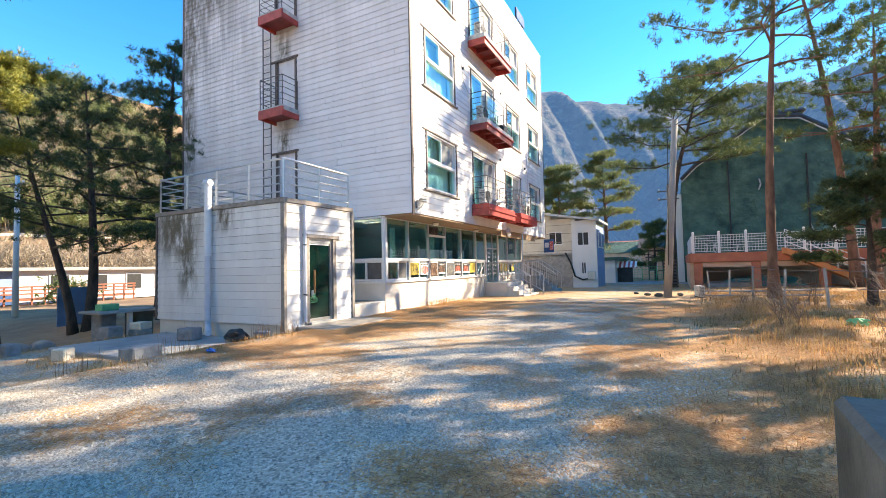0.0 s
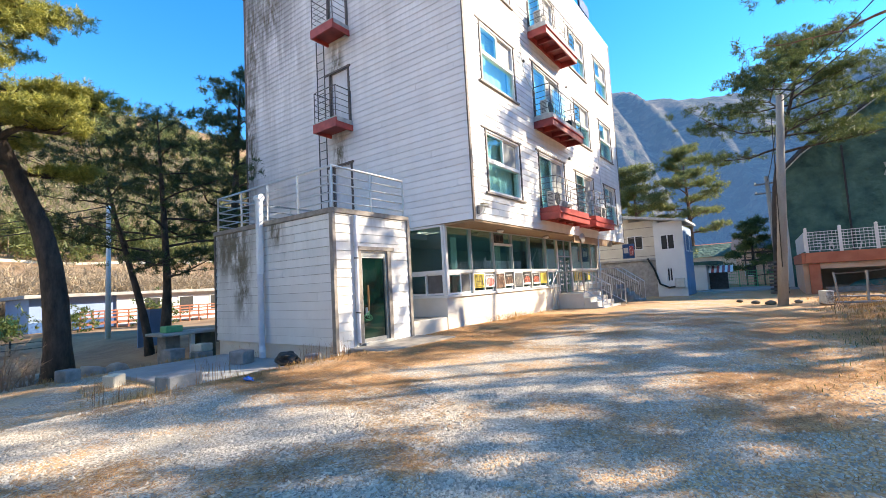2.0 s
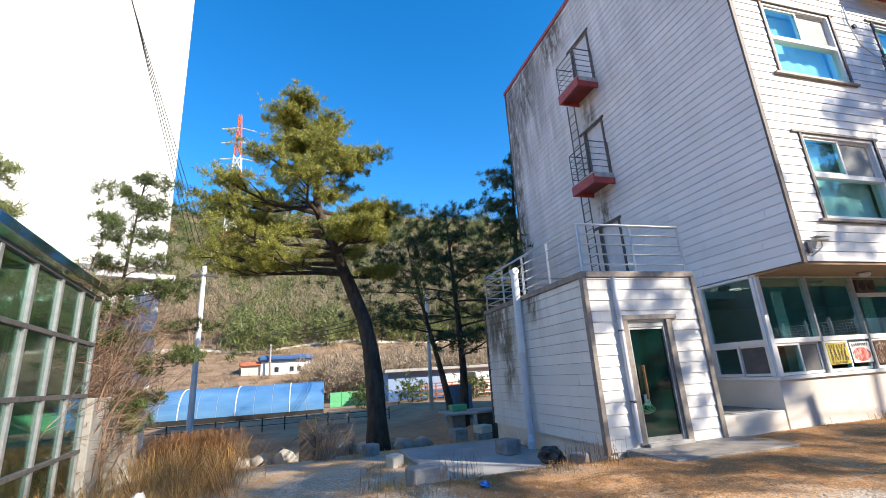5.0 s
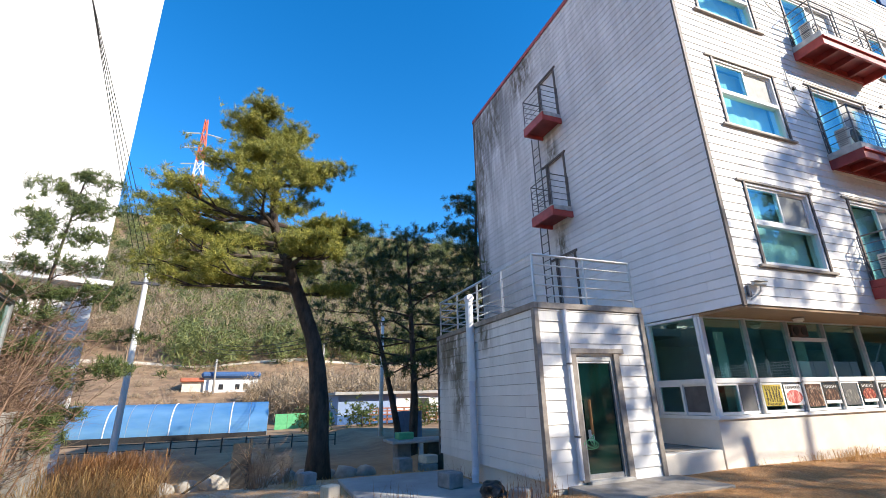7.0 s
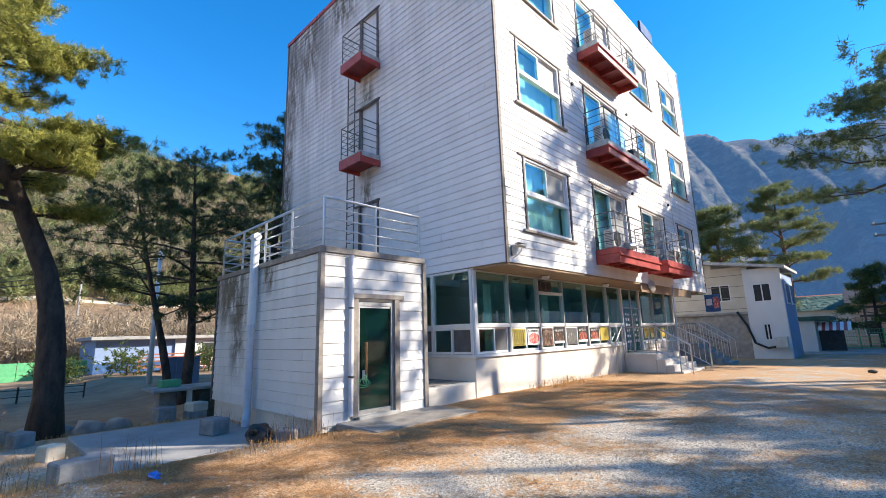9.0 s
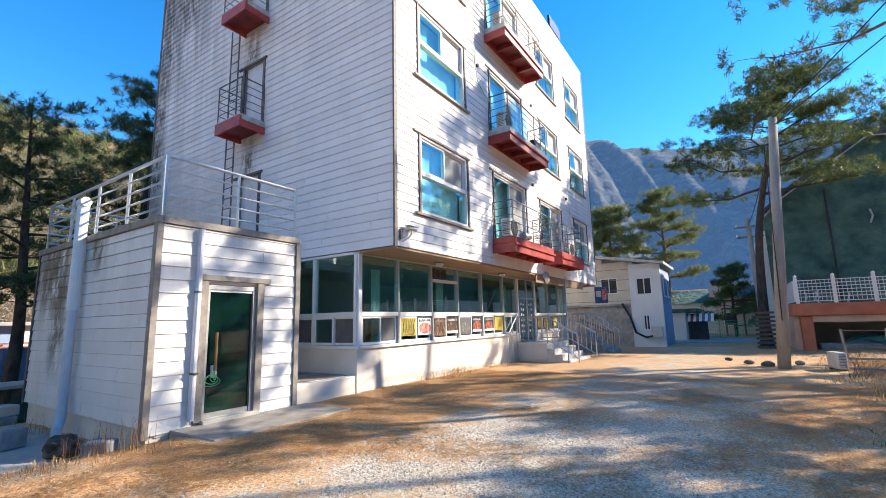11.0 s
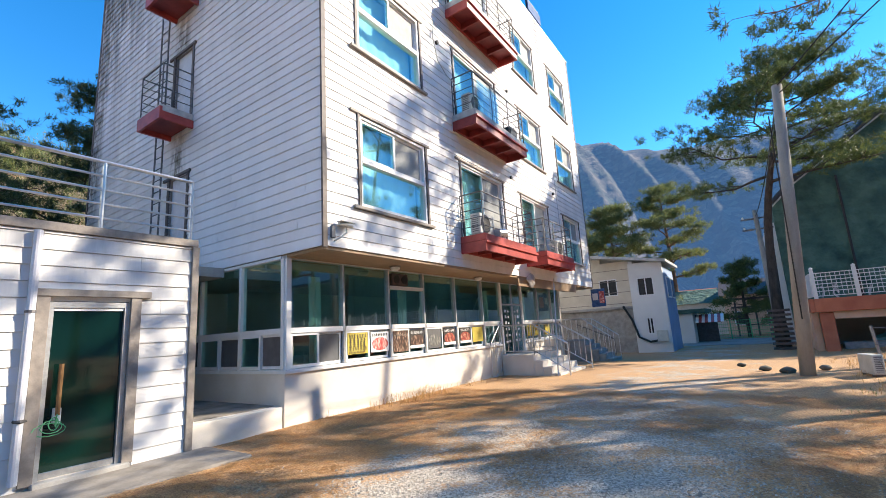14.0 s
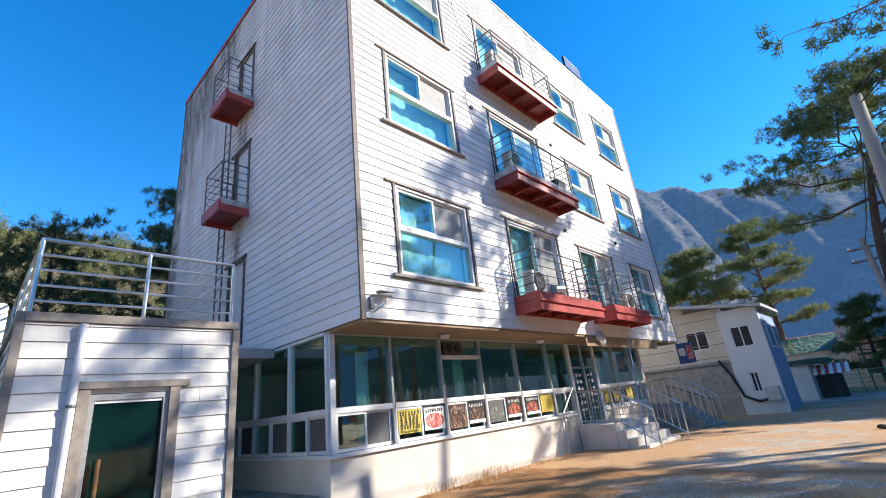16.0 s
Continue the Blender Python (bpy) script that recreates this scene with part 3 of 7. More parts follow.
building = thing("apartment_building", (0, 0, 0), "four-storey building clad in white lap siding with a glazed shop floor", "building")
wall_front = part("wall", core_wall(bmesh.new(), 'x', FX - 0.25, 0.245, SY + 0.25, ENDY, Z1, ZT, FRONT_HOLES), M["wallwhite"], building, "sunlit siding front")
# grey core darkens the board grooves, for lap shadow and dirt
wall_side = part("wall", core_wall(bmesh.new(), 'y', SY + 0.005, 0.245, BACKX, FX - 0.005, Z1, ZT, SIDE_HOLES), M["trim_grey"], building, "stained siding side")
part("wall", box(BACKX, ENDY - 0.25, Z1, FX - 0.25, ENDY, ZT), M["wallwhite"], building)
part("wall", box(BACKX, SY + 0.25, 0, BACKX + 0.25, ENDY - 0.25, ZT), M["wallwhite"], building)
part("roof", box(BACKX + 0.25, SY + 0.25, ZT - 0.6, FX - 0.25, ENDY - 0.25, ZT - 0.35), M["concrete"], building)
bm = bmesh.new()
for q in (0, 1, 2):
    bx(bm, BACKX + 0.25, SY + 0.25, Z1 + 0.06 + q * STOREY, FX - 0.25, ENDY - 0.25, Z1 + 0.24 + q * STOREY)
part("floor_slab", bm, M["inside"], building)
part("partition", box(FX - 3.2, SY + 0.25, Z1 + 0.24, FX - 3.05, ENDY - 0.25, ZT - 0.6), M["inside"], building, "plain inner wall")
part("soffit", box(GX - 0.3, SY + 0.02, Z1 - 0.06, FX - 0.004, ENDY, Z1 - 0.004), M["soffit"], building, "brown boarded soffit")
part("soffit", box(BACKX, SY + 0.02, Z1 - 0.06, GX - 0.3, GEND, Z1 - 0.004), M["inside"], building)
# fascia and corner trims
bm = bmesh.new()
bx(bm, FX - 0.005, SY - 0.035, Z1 - 0.03, FX + 0.04, SY + 0.06, ZT + 0.03)
part("corner_trim", bm, M["trim"], building, "dark corner trim")
part("corner_trim", box(FX - 0.02, ENDY - 0.07, Z1, FX + 0.035, ENDY + 0.03, ZT), M["trim"], building)
part("corner_trim", box(BACKX - 0.03, SY - 0.035, Z1, BACKX + 0.08, SY + 0.02, ZT), M["trim"], building)
part("parapet_cap", box(BACKX - 0.05, SY - 0.06, ZT - 0.10, FX - 0.26, SY - 0.036, ZT + 0.06), M["red"], building, "rusty red flashing")
part("parapet_cap", box(FX - 0.26, SY - 0.05, ZT, FX + 0.05, ENDY + 0.04, ZT + 0.05), M["alu"], building)
for k in range(6):
    bm = disc(bmesh.new(), (BACKX + 1.6 + k * 1.9, SY + 0.1, ZT + 0.11), (0, 0, 1), 0.035, 0.12, 8)
    part("bolt", bm, M["steel"], building)


def window_unit(y0, y1, z0, z1, x, rows, label, screen_right=True, half_open=False, door=False):
    """A white sliding window set in the front wall, with dark casing boards outside and a curtain within."""
    w = thing("window", (x, (y0 + y1) / 2, z0), label, "window", "front windows", kind="structure")
    h, s = z1 - z0, (y1 - y0) / 2
    f = 0.06
    bm = bmesh.new()
    bx(bm, -0.12, -s, 0, 0.02, -s + f, h, 0.006)
    bx(bm, -0.12, s - f, 0, 0.02, s, h, 0.006)
    bx(bm, -0.12, -s + f, h - f, 0.02, s - f, h, 0.006)
    bx(bm, -0.12, -s + f, 0, 0.02, s - f, f, 0.006)
    part("window_frame", bm, M["white"], w)
    zm = h * 0.5 if not door else 0
    if not door:
        part("transom", box(-0.12, -s + f, zm - 0.05, 0.025, s - f, zm + 0.05, 0.006), M["white"], w)
    lo = zm + 0.05 if not door else f
    # sliding sashes
    for i, (a, b, xo) in enumerate(((-s + f, 0.03, -0.035), (-0.03, s - f, -0.075))):
        bm = bmesh.new()
        bx(bm, xo - 0.02, a, lo, xo + 0.02, a + 0.05, h - f)
        bx(bm, xo - 0.02, b - 0.05, lo, xo + 0.02, b, h - f)
        bx(bm, xo - 0.02, a + 0.05, lo, xo + 0.02, b - 0.05, lo + 0.05)
        bx(bm, xo - 0.02, a + 0.05, h - f - 0.05, xo + 0.02, b - 0.05, h - f)
        sash = part("sash", bm, M["white"], w)
        if i == 1 and screen_right:
            part("insect_screen", box(xo - 0.002, a + 0.05, lo + 0.05, xo + 0.002, b - 0.05, h - f - 0.05), M["screen_pale"], sash, "grey insect screen")
        else:
            part("pane", box(xo - 0.003, a + 0.05, lo + 0.05, xo + 0.003, b - 0.05, h - f - 0.05), M["glass_up"], sash)
    if not door:
        part("pane", box(-0.055, -s + f, f, -0.049, s - f, zm - 0.05), M["glass_up"], w, "fixed cyan-tinted pane")
    # curtain with folds behind the glass
    n = 40
    vs, fs = [], []
    for i in range(n + 1):
        yy = -s + 2 * s * i / n
        xx = -0.30 + 0.012 * math.sin(i * 0.9 + y0)
        vs += [(xx, yy, 0.0), (xx, yy, h)]
    for i in range(n):
        fs.append((2 * i, 2 * i + 2, 2 * i + 3, 2 * i + 1))
    c = new("curtain", poly_mesh("curtain", vs, fs, M["curtain"]))
    c.parent = w
    sol = c.modifiers.new("thickness", 'SOLIDIFY')
    sol.thickness = 0.006
    # casing boards
    part("casing", box(0.004, -s - 0.075, -0.02, 0.05, -s - 0.004, h + 0.004, 0.004), M["trim"], w, "dark casing board")
    part("casing", box(0.004, s + 0.004, -0.02, 0.05, s + 0.075, h + 0.004, 0.004), M["trim"], w)
    part("casing", box(0.004, -s - 0.26, h + 0.006, 0.06, s + 0.16, h + 0.06, 0.004), M["trim_grey"], w, "weathered head board")
    if not door:
        part("window_sill", box(0.004, -s - 0.22, -0.08, 0.09, s + 0.20, -0.022, 0.004), M["trim_grey"], w, "weathered sill board")
    return w


for q in WIN_A:
    window_unit(*q, FX, 2, "white-framed window with cyan glass, grey screen and dark casing")
for q in DOORS:
    window_unit(*q, FX, 1, "tall white-framed sliding balcony door with cyan glass", door=True)
for q in WIN_B + WIN_C:
    window_unit(*q, FX, 2, "white-framed window with cyan glass and weathered sill")
for q in DOOR_B:
    window_unit(*q, FX, 1, "white-framed sliding balcony door with pale screen", door=True)


def railing_run(parent, pts, h, mids, mat, r=0.016, post_every=1.1, name="rail"):
    """Posts and horizontal bars along a line of floor points."""
    for a, b in zip(pts, pts[1:]):
        a, b = Vector(a), Vector(b)
        n = max(1, round((b - a).length / post_every))
        for k in range(n + 1):
            if k == n and b != Vector(pts[-1]):
                continue
            p = a.lerp(b, k / n)
            part("post", tube(bmesh.new(), [p, p + Vector((0, 0, h))], r * 1.15, 8), mat, parent)
        up = Vector((0, 0, h))
        part("handrail", tube(bmesh.new(), [a + up, b + up], r * 1.25, 8), mat, parent)
        for q in range(mids):
            u = Vector((0, 0, h * (q + 1) / (mids + 1)))
            part("bar", tube(bmesh.new(), [a + u, b + u], r * 0.75, 6), mat, parent)


def front_balcony(y0, y1, zb, label, slab_mat, rail_mids=4, seed=0, fascia="red"):
    depth = 0.72
    b = thing("balcony", (FX + 0.03, y0, zb), label, "balcony", "front balconies")
    w = y1 - y0
    part("slab", box(0, 0, 0.26, depth, w, 0.44, 0.012), slab_mat, b, "flaking slab edge")
    bm = bmesh.new()
    for aa in ((depth - 0.05, 0, depth, w), (0, 0, depth - 0.05, 0.05), (0, w - 0.05, depth - 0.05, w)):
        bx(bm, aa[0], aa[1], 0.0, aa[2], aa[3], 0.255)
    bx(bm, 0.002, 0.05, 0.03, 0.055, w - 0.05, 0.255)
    part("beam_frame", bm, M["red_dark"] if fascia != "red" else M["red"], b, "red painted steel frame")
    part("flange", box(depth + 0.003, -0.02, 0.20, depth + 0.05, w + 0.02, 0.25), M["red"], b)
    for k in range(1, 4):
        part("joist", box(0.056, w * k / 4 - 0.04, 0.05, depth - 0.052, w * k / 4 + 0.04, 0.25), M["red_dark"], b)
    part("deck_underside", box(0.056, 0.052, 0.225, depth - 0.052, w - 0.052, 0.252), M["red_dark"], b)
    r = [(0.03, 0.04, 0.44), (depth - 0.05, 0.04, 0.44), (depth - 0.05, w - 0.04, 0.44), (0.03, w - 0.04, 0.44)]
    railing_run(b, r, 1.08, rail_mids, M["iron"], 0.015, 1.0)
    return b


def ac_unit(loc, rot=0, label="cream outdoor air-conditioner unit with round fan grille"):
    a = thing("air_conditioner", loc, label, "air conditioner", "outdoor units")
    a.rotation_euler = (0, 0, rot)
    part("casing", box(-0.14, -0.38, 0.05, 0.14, 0.38, 0.6, 0.02), M["acw"], a)
    bm = bmesh.new()
    for r in (0.06, 0.12, 0.18, 0.23):
        tube(bm, [(0.15, -0.08 + r * math.cos(k * math.pi / 12), 0.33 + r * math.sin(k * math.pi / 12)) for k in range(25)], 0.006, 4, False)
    part("fan_grille", bm, M["iron"], a, "dark round fan grille")
    part("fan_recess", disc(bmesh.new(), (0.143, -0.08, 0.33), (1, 0, 0), 0.235, 0.012, 24), M["black"], a)
    bm = bmesh.new()
    for k in range(9):
        bx(bm, -0.09, -0.384, 0.12 + k * 0.05, 0.09, -0.378, 0.14 + k * 0.05)
    part("vent_slats", bm, M["iron"], a)
    for yy in (-0.28, 0.28):
        part("foot", box(-0.15, yy - 0.03, 0, 0.15, yy + 0.03, 0.05), M["iron"], a)
    return a


front_balcony(16.45, 19.60, 3.30, "red-painted steel balcony with grey bar railing", M["red"])
front_balcony(20.45, 23.10, 3.32, "red-painted steel balcony beside the first", M["red"])
front_balcony(16.45, 19.60, 6.63, "maroon steel balcony with flaking grey slab edge", M["slabgrey"], fascia="dark")
front_balcony(16.45, 19.60, 10.02, "red steel balcony with chipped cream slab edge", M["slabgrey"])
ac_unit((FX + 0.38, 17.02, 3.742))
ac_unit((FX + 0.38, 22.45, 3.762))
ac_unit((FX + 0.38, 17.0, 7.072))
ac_unit((FX + 0.38, 17.0, 10.462))
# further small things on the balconies
bm = box(0, 0, 0, 0.04, 1.15, 0.95, 0.01)
bp = thing("windbreak_sheet", (FX + 0.67, 16.75, 7.075), "clear cyan plastic panel tied to the balcony railing", "panel")
part("sheet", bm, M["glass_up"], bp)
bm = box(-0.2, -0.25, 0.0, 0.2, 0.25, 0.42, 0.02)
solo("storage_box", bm, M["black"], "small black box on the balcony floor", "box", loc=(FX + 0.4, 19.1, 7.072))
bm = bmesh.new()
disc(bm, (0, 0, 0.16), (0.2, 1, 0.1), 0.13, 0.32, 14)
solo("metal_can", bm, M["alu"], "dented silver can lying at the balcony edge", "can", loc=(FX + 0.62, 17.55, 3.742))

# ---- ground floor: glazed shop front ----
SILL, TR0, TR1, HEAD = 0.90, 1.54, 1.64, 2.90


def gf_glazing():
    g = thing("shop_front", (0, 0, 0), "white-framed glazed shop front with green glass", "shop front", kind="structure")
    part("plinth", core_wall(bmesh.new(), 'x', GX - 0.22, 0.22, SY, GEND, -0.4, SILL - 0.06, [(20.45, 22.1, 0.55, SILL - 0.06)]), M["render"], g, "cream rendered plinth")
    part("plinth", box(BACKX + 0.25, SY, -0.4, GX - 0.22, SY + 0.22, SILL - 0.06), M["render"], g)
    part("window_sill", box(GX - 0.2, SY - 0.03, SILL - 0.058, GX + 0.06, 20.42, SILL + 0.01, 0.006), M["white"], g)
    part("window_sill", box(GX - 0.2, 22.14, SILL - 0.058, GX + 0.06, GEND, SILL + 0.01, 0.006), M["white"], g)
    part("window_sill", box(-12.0, SY - 0.03, SILL - 0.058, GX - 0.2, SY + 0.1, SILL + 0.01, 0.006), M["white"], g)
    mull = [12.11, 13.44, 14.85, 16.19, 17.66, 19.20, 20.44, 22.10, 23.53, 24.95, GEND - 0.03]
    for i, y in enumerate(mull):
        wdt = 0.055 if i in (0, 6, 7) else 0.028
        part("mullion", box(GX - 0.10, y - wdt, SILL + 0.01 if i not in (6, 7) else 0.56, GX + 0.025, y + wdt, HEAD, 0.004), M["white"] if i in (0, 6, 7) else M["alu"], g)
    part("head_rail", box(GX - 0.10, SY + 0.005, HEAD, GX + 0.03, GEND, HEAD + 0.055, 0.004), M["alu"], g)
    for a, b in zip(mull, mull[1:]):
        if a == 20.44:
            continue
        part("transom", box(GX - 0.10, a + 0.036, TR0, GX + 0.028, b - 0.036, TR1, 0.004), M["white"], g)
        part("pane", box(GX - 0.045, a + 0.035, TR1, GX - 0.039, b - 0.035, HEAD), M["glass_gf"], g)
        # two sliding sashes below the transom
        m = (a + b) / 2
        for k, (s, e, xo) in enumerate(((a + 0.045, m + 0.025, -0.01), (m - 0.025, b - 0.045, -0.055))):
            bm = bmesh.new()
            bx(bm, GX + xo - 0.02, s, SILL + 0.02, GX + xo + 0.02, s + 0.045, TR0)
            bx(bm, GX + xo - 0.02, e - 0.045, SILL + 0.02, GX + xo + 0.02, e, TR0)
            bx(bm, GX + xo - 0.02, s + 0.045, SILL + 0.02, GX + xo + 0.02, e - 0.045, SILL + 0.075)
            bx(bm, GX + xo - 0.02, s + 0.045, TR0 - 0.045, GX + xo + 0.02, e - 0.045, TR0)
            sash = part("sash", bm, M["white"], g)
            grey = (a == 12.11 and k == 1)
            part("insect_screen" if grey else "pane", box(GX + xo - 0.003, s + 0.045, SILL + 0.075, GX + xo + 0.003, e - 0.045, TR0 - 0.045), M["screen"] if grey else M["glass_gf"], sash)
    # return along the side wall
    xs = [-7.74, -9.08, -10.58, -12.0]
    for x in xs:
        part("mullion", box(x - 0.04, SY - 0.02, SILL + 0.01, x + 0.04, SY + 0.10, HEAD, 0.004), M["white"], g)
    part("head_rail", box(xs[-1], SY - 0.025, HEAD, GX - 0.10, SY + 0.10, HEAD + 0.055, 0.004), M["white"], g)
    for a, b in zip(xs[1:], xs):
        part("transom", box(a + 0.041, SY - 0.018, TR0, b - 0.041, SY + 0.10, TR1, 0.004), M["white"], g)
        part("pane", box(a + 0.04, SY + 0.04, TR1, b - 0.04, SY + 0.046, HEAD), M["glass_gf"], g)
        m = (a + b) / 2
        for k, (s, e, yo) in enumerate(((a + 0.05, m + 0.025, 0.0), (m - 0.025, b - 0.05, 0.05))):
            bm = bmesh.new()
            bx(bm, s, SY + yo - 0.02, SILL + 0.02, s + 0.045, SY + yo + 0.02, TR0)
            bx(bm, e - 0.045, SY + yo - 0.02, SILL + 0.02, e, SY + yo + 0.02, TR0)
            bx(bm, s + 0.045, SY + yo - 0.02, SILL + 0.02, e - 0.045, SY + yo + 0.02, SILL + 0.075)
            bx(bm, s + 0.045, SY + yo - 0.02, TR0 - 0.045, e - 0.045, SY + yo + 0.02, TR0)
            sash = part("sash", bm, M["white"], g)
            part("insect_screen" if k else "pane", box(s + 0.045, SY + yo - 0.003, SILL + 0.075, e - 0.045, SY + yo + 0.003, TR0 - 0.045), M["screen"] if k else M["glass_gf"], sash)
    # head pier of the third bay, with a fan in it
    part("transom", box(GX - 0.09, 14.886, 2.46, GX + 0.03, 16.154, 2.54, 0.004), M["white"], g)
    return g


gf_glazing()
# room behind the glass
solo("floor", box(BACKX + 0.25, SY + 0.22, 0.40, GX - 0.22, GEND, 0.55), M["darkfloor"], "dark floor of the shop room", "floor", kind="structure")
solo("wall_inner", box(-13.2, SY + 0.3, 0.55, -13.0, GEND - 0.2, Z1 - 0.06), M["inside"], "dim grey back wall of the shop room", "wall", kind="structure")
solo("wall_end", box(BACKX + 0.25, GEND - 0.001, -0.4, GX, GEND + 0.2, Z1 - 0.06), M["render"], "rendered end wall of the shop floor", "wall", kind="structure")
for y, w in ((13.0, 0.30), (15.75, 0.34), (20.0, 0.4), (22.9, 0.5)):
    n, vs, fs = 14, [], []
    for i in range(n + 1):
        vs += [(0.03 * math.sin(i * 2.1), -w / 2 + w * i / n, 0.0), (0.03 * math.sin(i * 2.1), -w / 2 + w * i / n, 2.1)]
    for i in range(n):
        fs.append((2 * i, 2 * i + 2, 2 * i + 3, 2 * i + 1))
    c = new("curtain", poly_mesh("curtain", vs, fs, M["curtain"]))
    c.location = (GX - 0.35, y, 0.56)
    tagged(c, "pale green curtain gathered behind the glass", "curtain", "shop curtains")
    sol = c.modifiers.new("thickness", 'SOLIDIFY')
    sol.thickness = 0.008
fan = thing("wall_fan", (GX - 0.02, 15.28, 2.70), "square ventilation fan set in the glazing", "fan")
part("housing", box(-0.08, -0.30, -0.14, 0.045, 0.28, 0.14, 0.01), M["trim"], fan)
for yy in (-0.15, 0.13):
    part("rotor", disc(bmesh.new(), (0.05, yy, 0), (1, 0, 0), 0.10, 0.02, 14), M["black"], fan)


def poster(y0, y1, ground_mat, dish, rows, ink, label, lift=0.07):
    """A sheet taped in the sash: a dish photo below, brush lettering as bars above."""
    p = thing("poster", (GX + 0.016, (y0 + y1) / 2, SILL + 0.09 + lift), label, "poster", "window posters")
    w, h = y1 - y0, 0.50 - lift
    part("sheet", box(0, -w / 2, 0, 0.004, w / 2, h), ground_mat, p)
    if dish:
        bm = disc(bmesh.new(), (0.0065, 0, 0), (1, 0, 0), 0.5, 0.004, 20)
        for v in bm.verts:
            v.co.y *= w * 0.90
            v.co.z = v.co.z * h * 0.66 + h * 0.40
        part("dish_picture", bm, dish, p, "printed photo of a dish")
    if ground_mat is M["print_black"]:
        part("strip", box(0.0085, -w / 2, 0, 0.0115, w / 2, h * 0.16), M["white"], p, "white caption strip")
    rnd = random.Random(y0)
    for zz, hh in rows:
        bm, y = bmesh.new(), -w * 0.43
        while y < w * 0.36:
            ww = hh * rnd.uniform(0.7, 1.0)
            z, s = h * zz + rnd.uniform(-0.008, 0.008), hh * 0.2
            for k in range(3):
                zk = z + hh * (k - 1) * 0.40 + rnd.uniform(-0.2, 0.2) * s
                bx(bm, 0.009, y + rnd.uniform(0, 0.3) * ww, zk - s / 2, 0.012, min(w * 0.46, y + ww * rnd.uniform(0.6, 1)), zk + s / 2)
            yk = y + ww * rnd.uniform(0.2, 0.7)
            bx(bm, 0.0092, yk, z - hh * 0.5, 0.0122, min(w * 0.46, yk + s), z + hh * 0.45)
            y += ww + hh * rnd.uniform(0.12, 0.3)
        part("lettering", bm, ink, p)
    return p


TITLE = ((0.86, 0.055),)
poster(13.52, 14.10, M["yellow"], None, ((0.85, 0.07), (0.66, 0.09), (0.46, 0.10), (0.26, 0.07), (0.08, 0.04)), M["print_black"], "yellow menu poster crowded with black brush lettering")
poster(14.20, 14.78, M["white"], M["food_pink"], TITLE, M["print_black"], "white poster with a pink meat dish")
poster(14.93, 15.47, M["food_brown"], None, ((0.80, 0.04),), M["trim_grey"], "brown menu poster behind an insect screen", 0.02)
poster(15.54, 16.10, M["print_black"], M["food_brown"], TITLE, M["white"], "black poster with a dark grilled dish")
poster(16.28, 16.84, M["screen"], M["food_grey"], (), M["white"], "grey poster with a faded dish picture", 0.02)
poster(16.98, 17.54, M["print_black"], M["food_red"], TITLE, M["white"], "black poster with a red stew dish")
poster(17.78, 18.36, M["print_black"], M["food_red"], TITLE, M["white"], "black poster with a red noodle dish")
poster(18.48, 19.08, M["yellow"], None, (), M["white"], "plain yellow sheet in the window")
poster(22.30, 22.75, M["yellow"], None, ((0.7, 0.06),), M["red_dark"], "yellow menu sheet in the window")
poster(22.95, 23.40, M["yellow"], None, ((0.8, 0.06), (0.5, 0.06)), M["red_dark"], "yellow menu poster with red lettering")
poster(24.05, 24.55, M["yellow"], None, (), M["white"], "plain yellow sheet behind the sash")

# entrance door with white lettering
door = thing("door_1", (GX, 20.5, 0.56), "double glass shop door with white vertical lettering", "door", kind="structure")
bm = bmesh.new()
for a in (0.0, 0.76, 0.80, 1.50):
    bx(bm, -0.05, a, 0, 0.0, a + 0.05, 2.34)
bx(bm, -0.05, 0, 1.60, 0.0, 1.55, 1.66)
part("door_frame", bm, M["alu"], door)
part("pane", box(-0.03, 0.05, 0.02, -0.024, 1.5, 1.6), M["glass_gf"], door)
part("pane", box(-0.03, 0.05, 1.66, -0.024, 1.5, 2.34), M["glass_gf"], door)
rnd = random.Random(5)
for col in (0.28, 0.48, 1.02, 1.24):
    for k in range(6):
        z = 1.42 - k * 0.2
        w = rnd.uniform(0.045, 0.07)
        part("lettering", box(-0.02, col - w, z - 0.055, -0.016, col + w, z + rnd.uniform(0.0, 0.05)), M["white"], door)
for yy in (0.68, 0.90):
    part("handle", tube(bmesh.new(), [(0.04, yy, 0.75), (0.04, yy, 1.25)], 0.014, 8), M["steel"], door, "steel pull handle")

# entrance steps with rails
st = thing("entrance_steps", (GX + 0.02, 20.2, -0.25), "cream concrete entrance steps with chipped edges", "steps", kind="structure")
part("landing", box(0, 0, 0, 1.10, 2.4, 0.80, 0.02), M["render"], st)
for k in range(3):
    part("step", box(1.102 + k * 0.27, 0.0, 0, 1.37 + k * 0.27, 2.4, 0.61 - k * 0.19, 0.015), M["render"], st)


def stair_rail(y, label):
    r = thing("stair_railing", (GX, y, 0.55), label, "railing", "entrance railings")
    pts = [(0.06, 0, 0), (1.12, 0, 0), (2.2, 0, -0.62)]
    for a, b in zip(pts, pts[1:]):
        a, b = Vector(a), Vector(b)
        up = Vector((0, 0, 0.92))
        part("handrail", tube(bmesh.new(), [a + up, b + up], 0.026, 10), M["steel"], r)
        part("rail", tube(bmesh.new(), [a + up * 0.12, b + up * 0.12], 0.014, 8), M["steel"], r)
        n = 6
        for k in range(n + 1):
            p = a.lerp(b, k / n)
            part("baluster", tube(bmesh.new(), [p + up * (0.12 if k not in (0, n) else -0.02), p + up], 0.011 if k not in (0, n) else 0.022, 8), M["steel"], r)
    return r


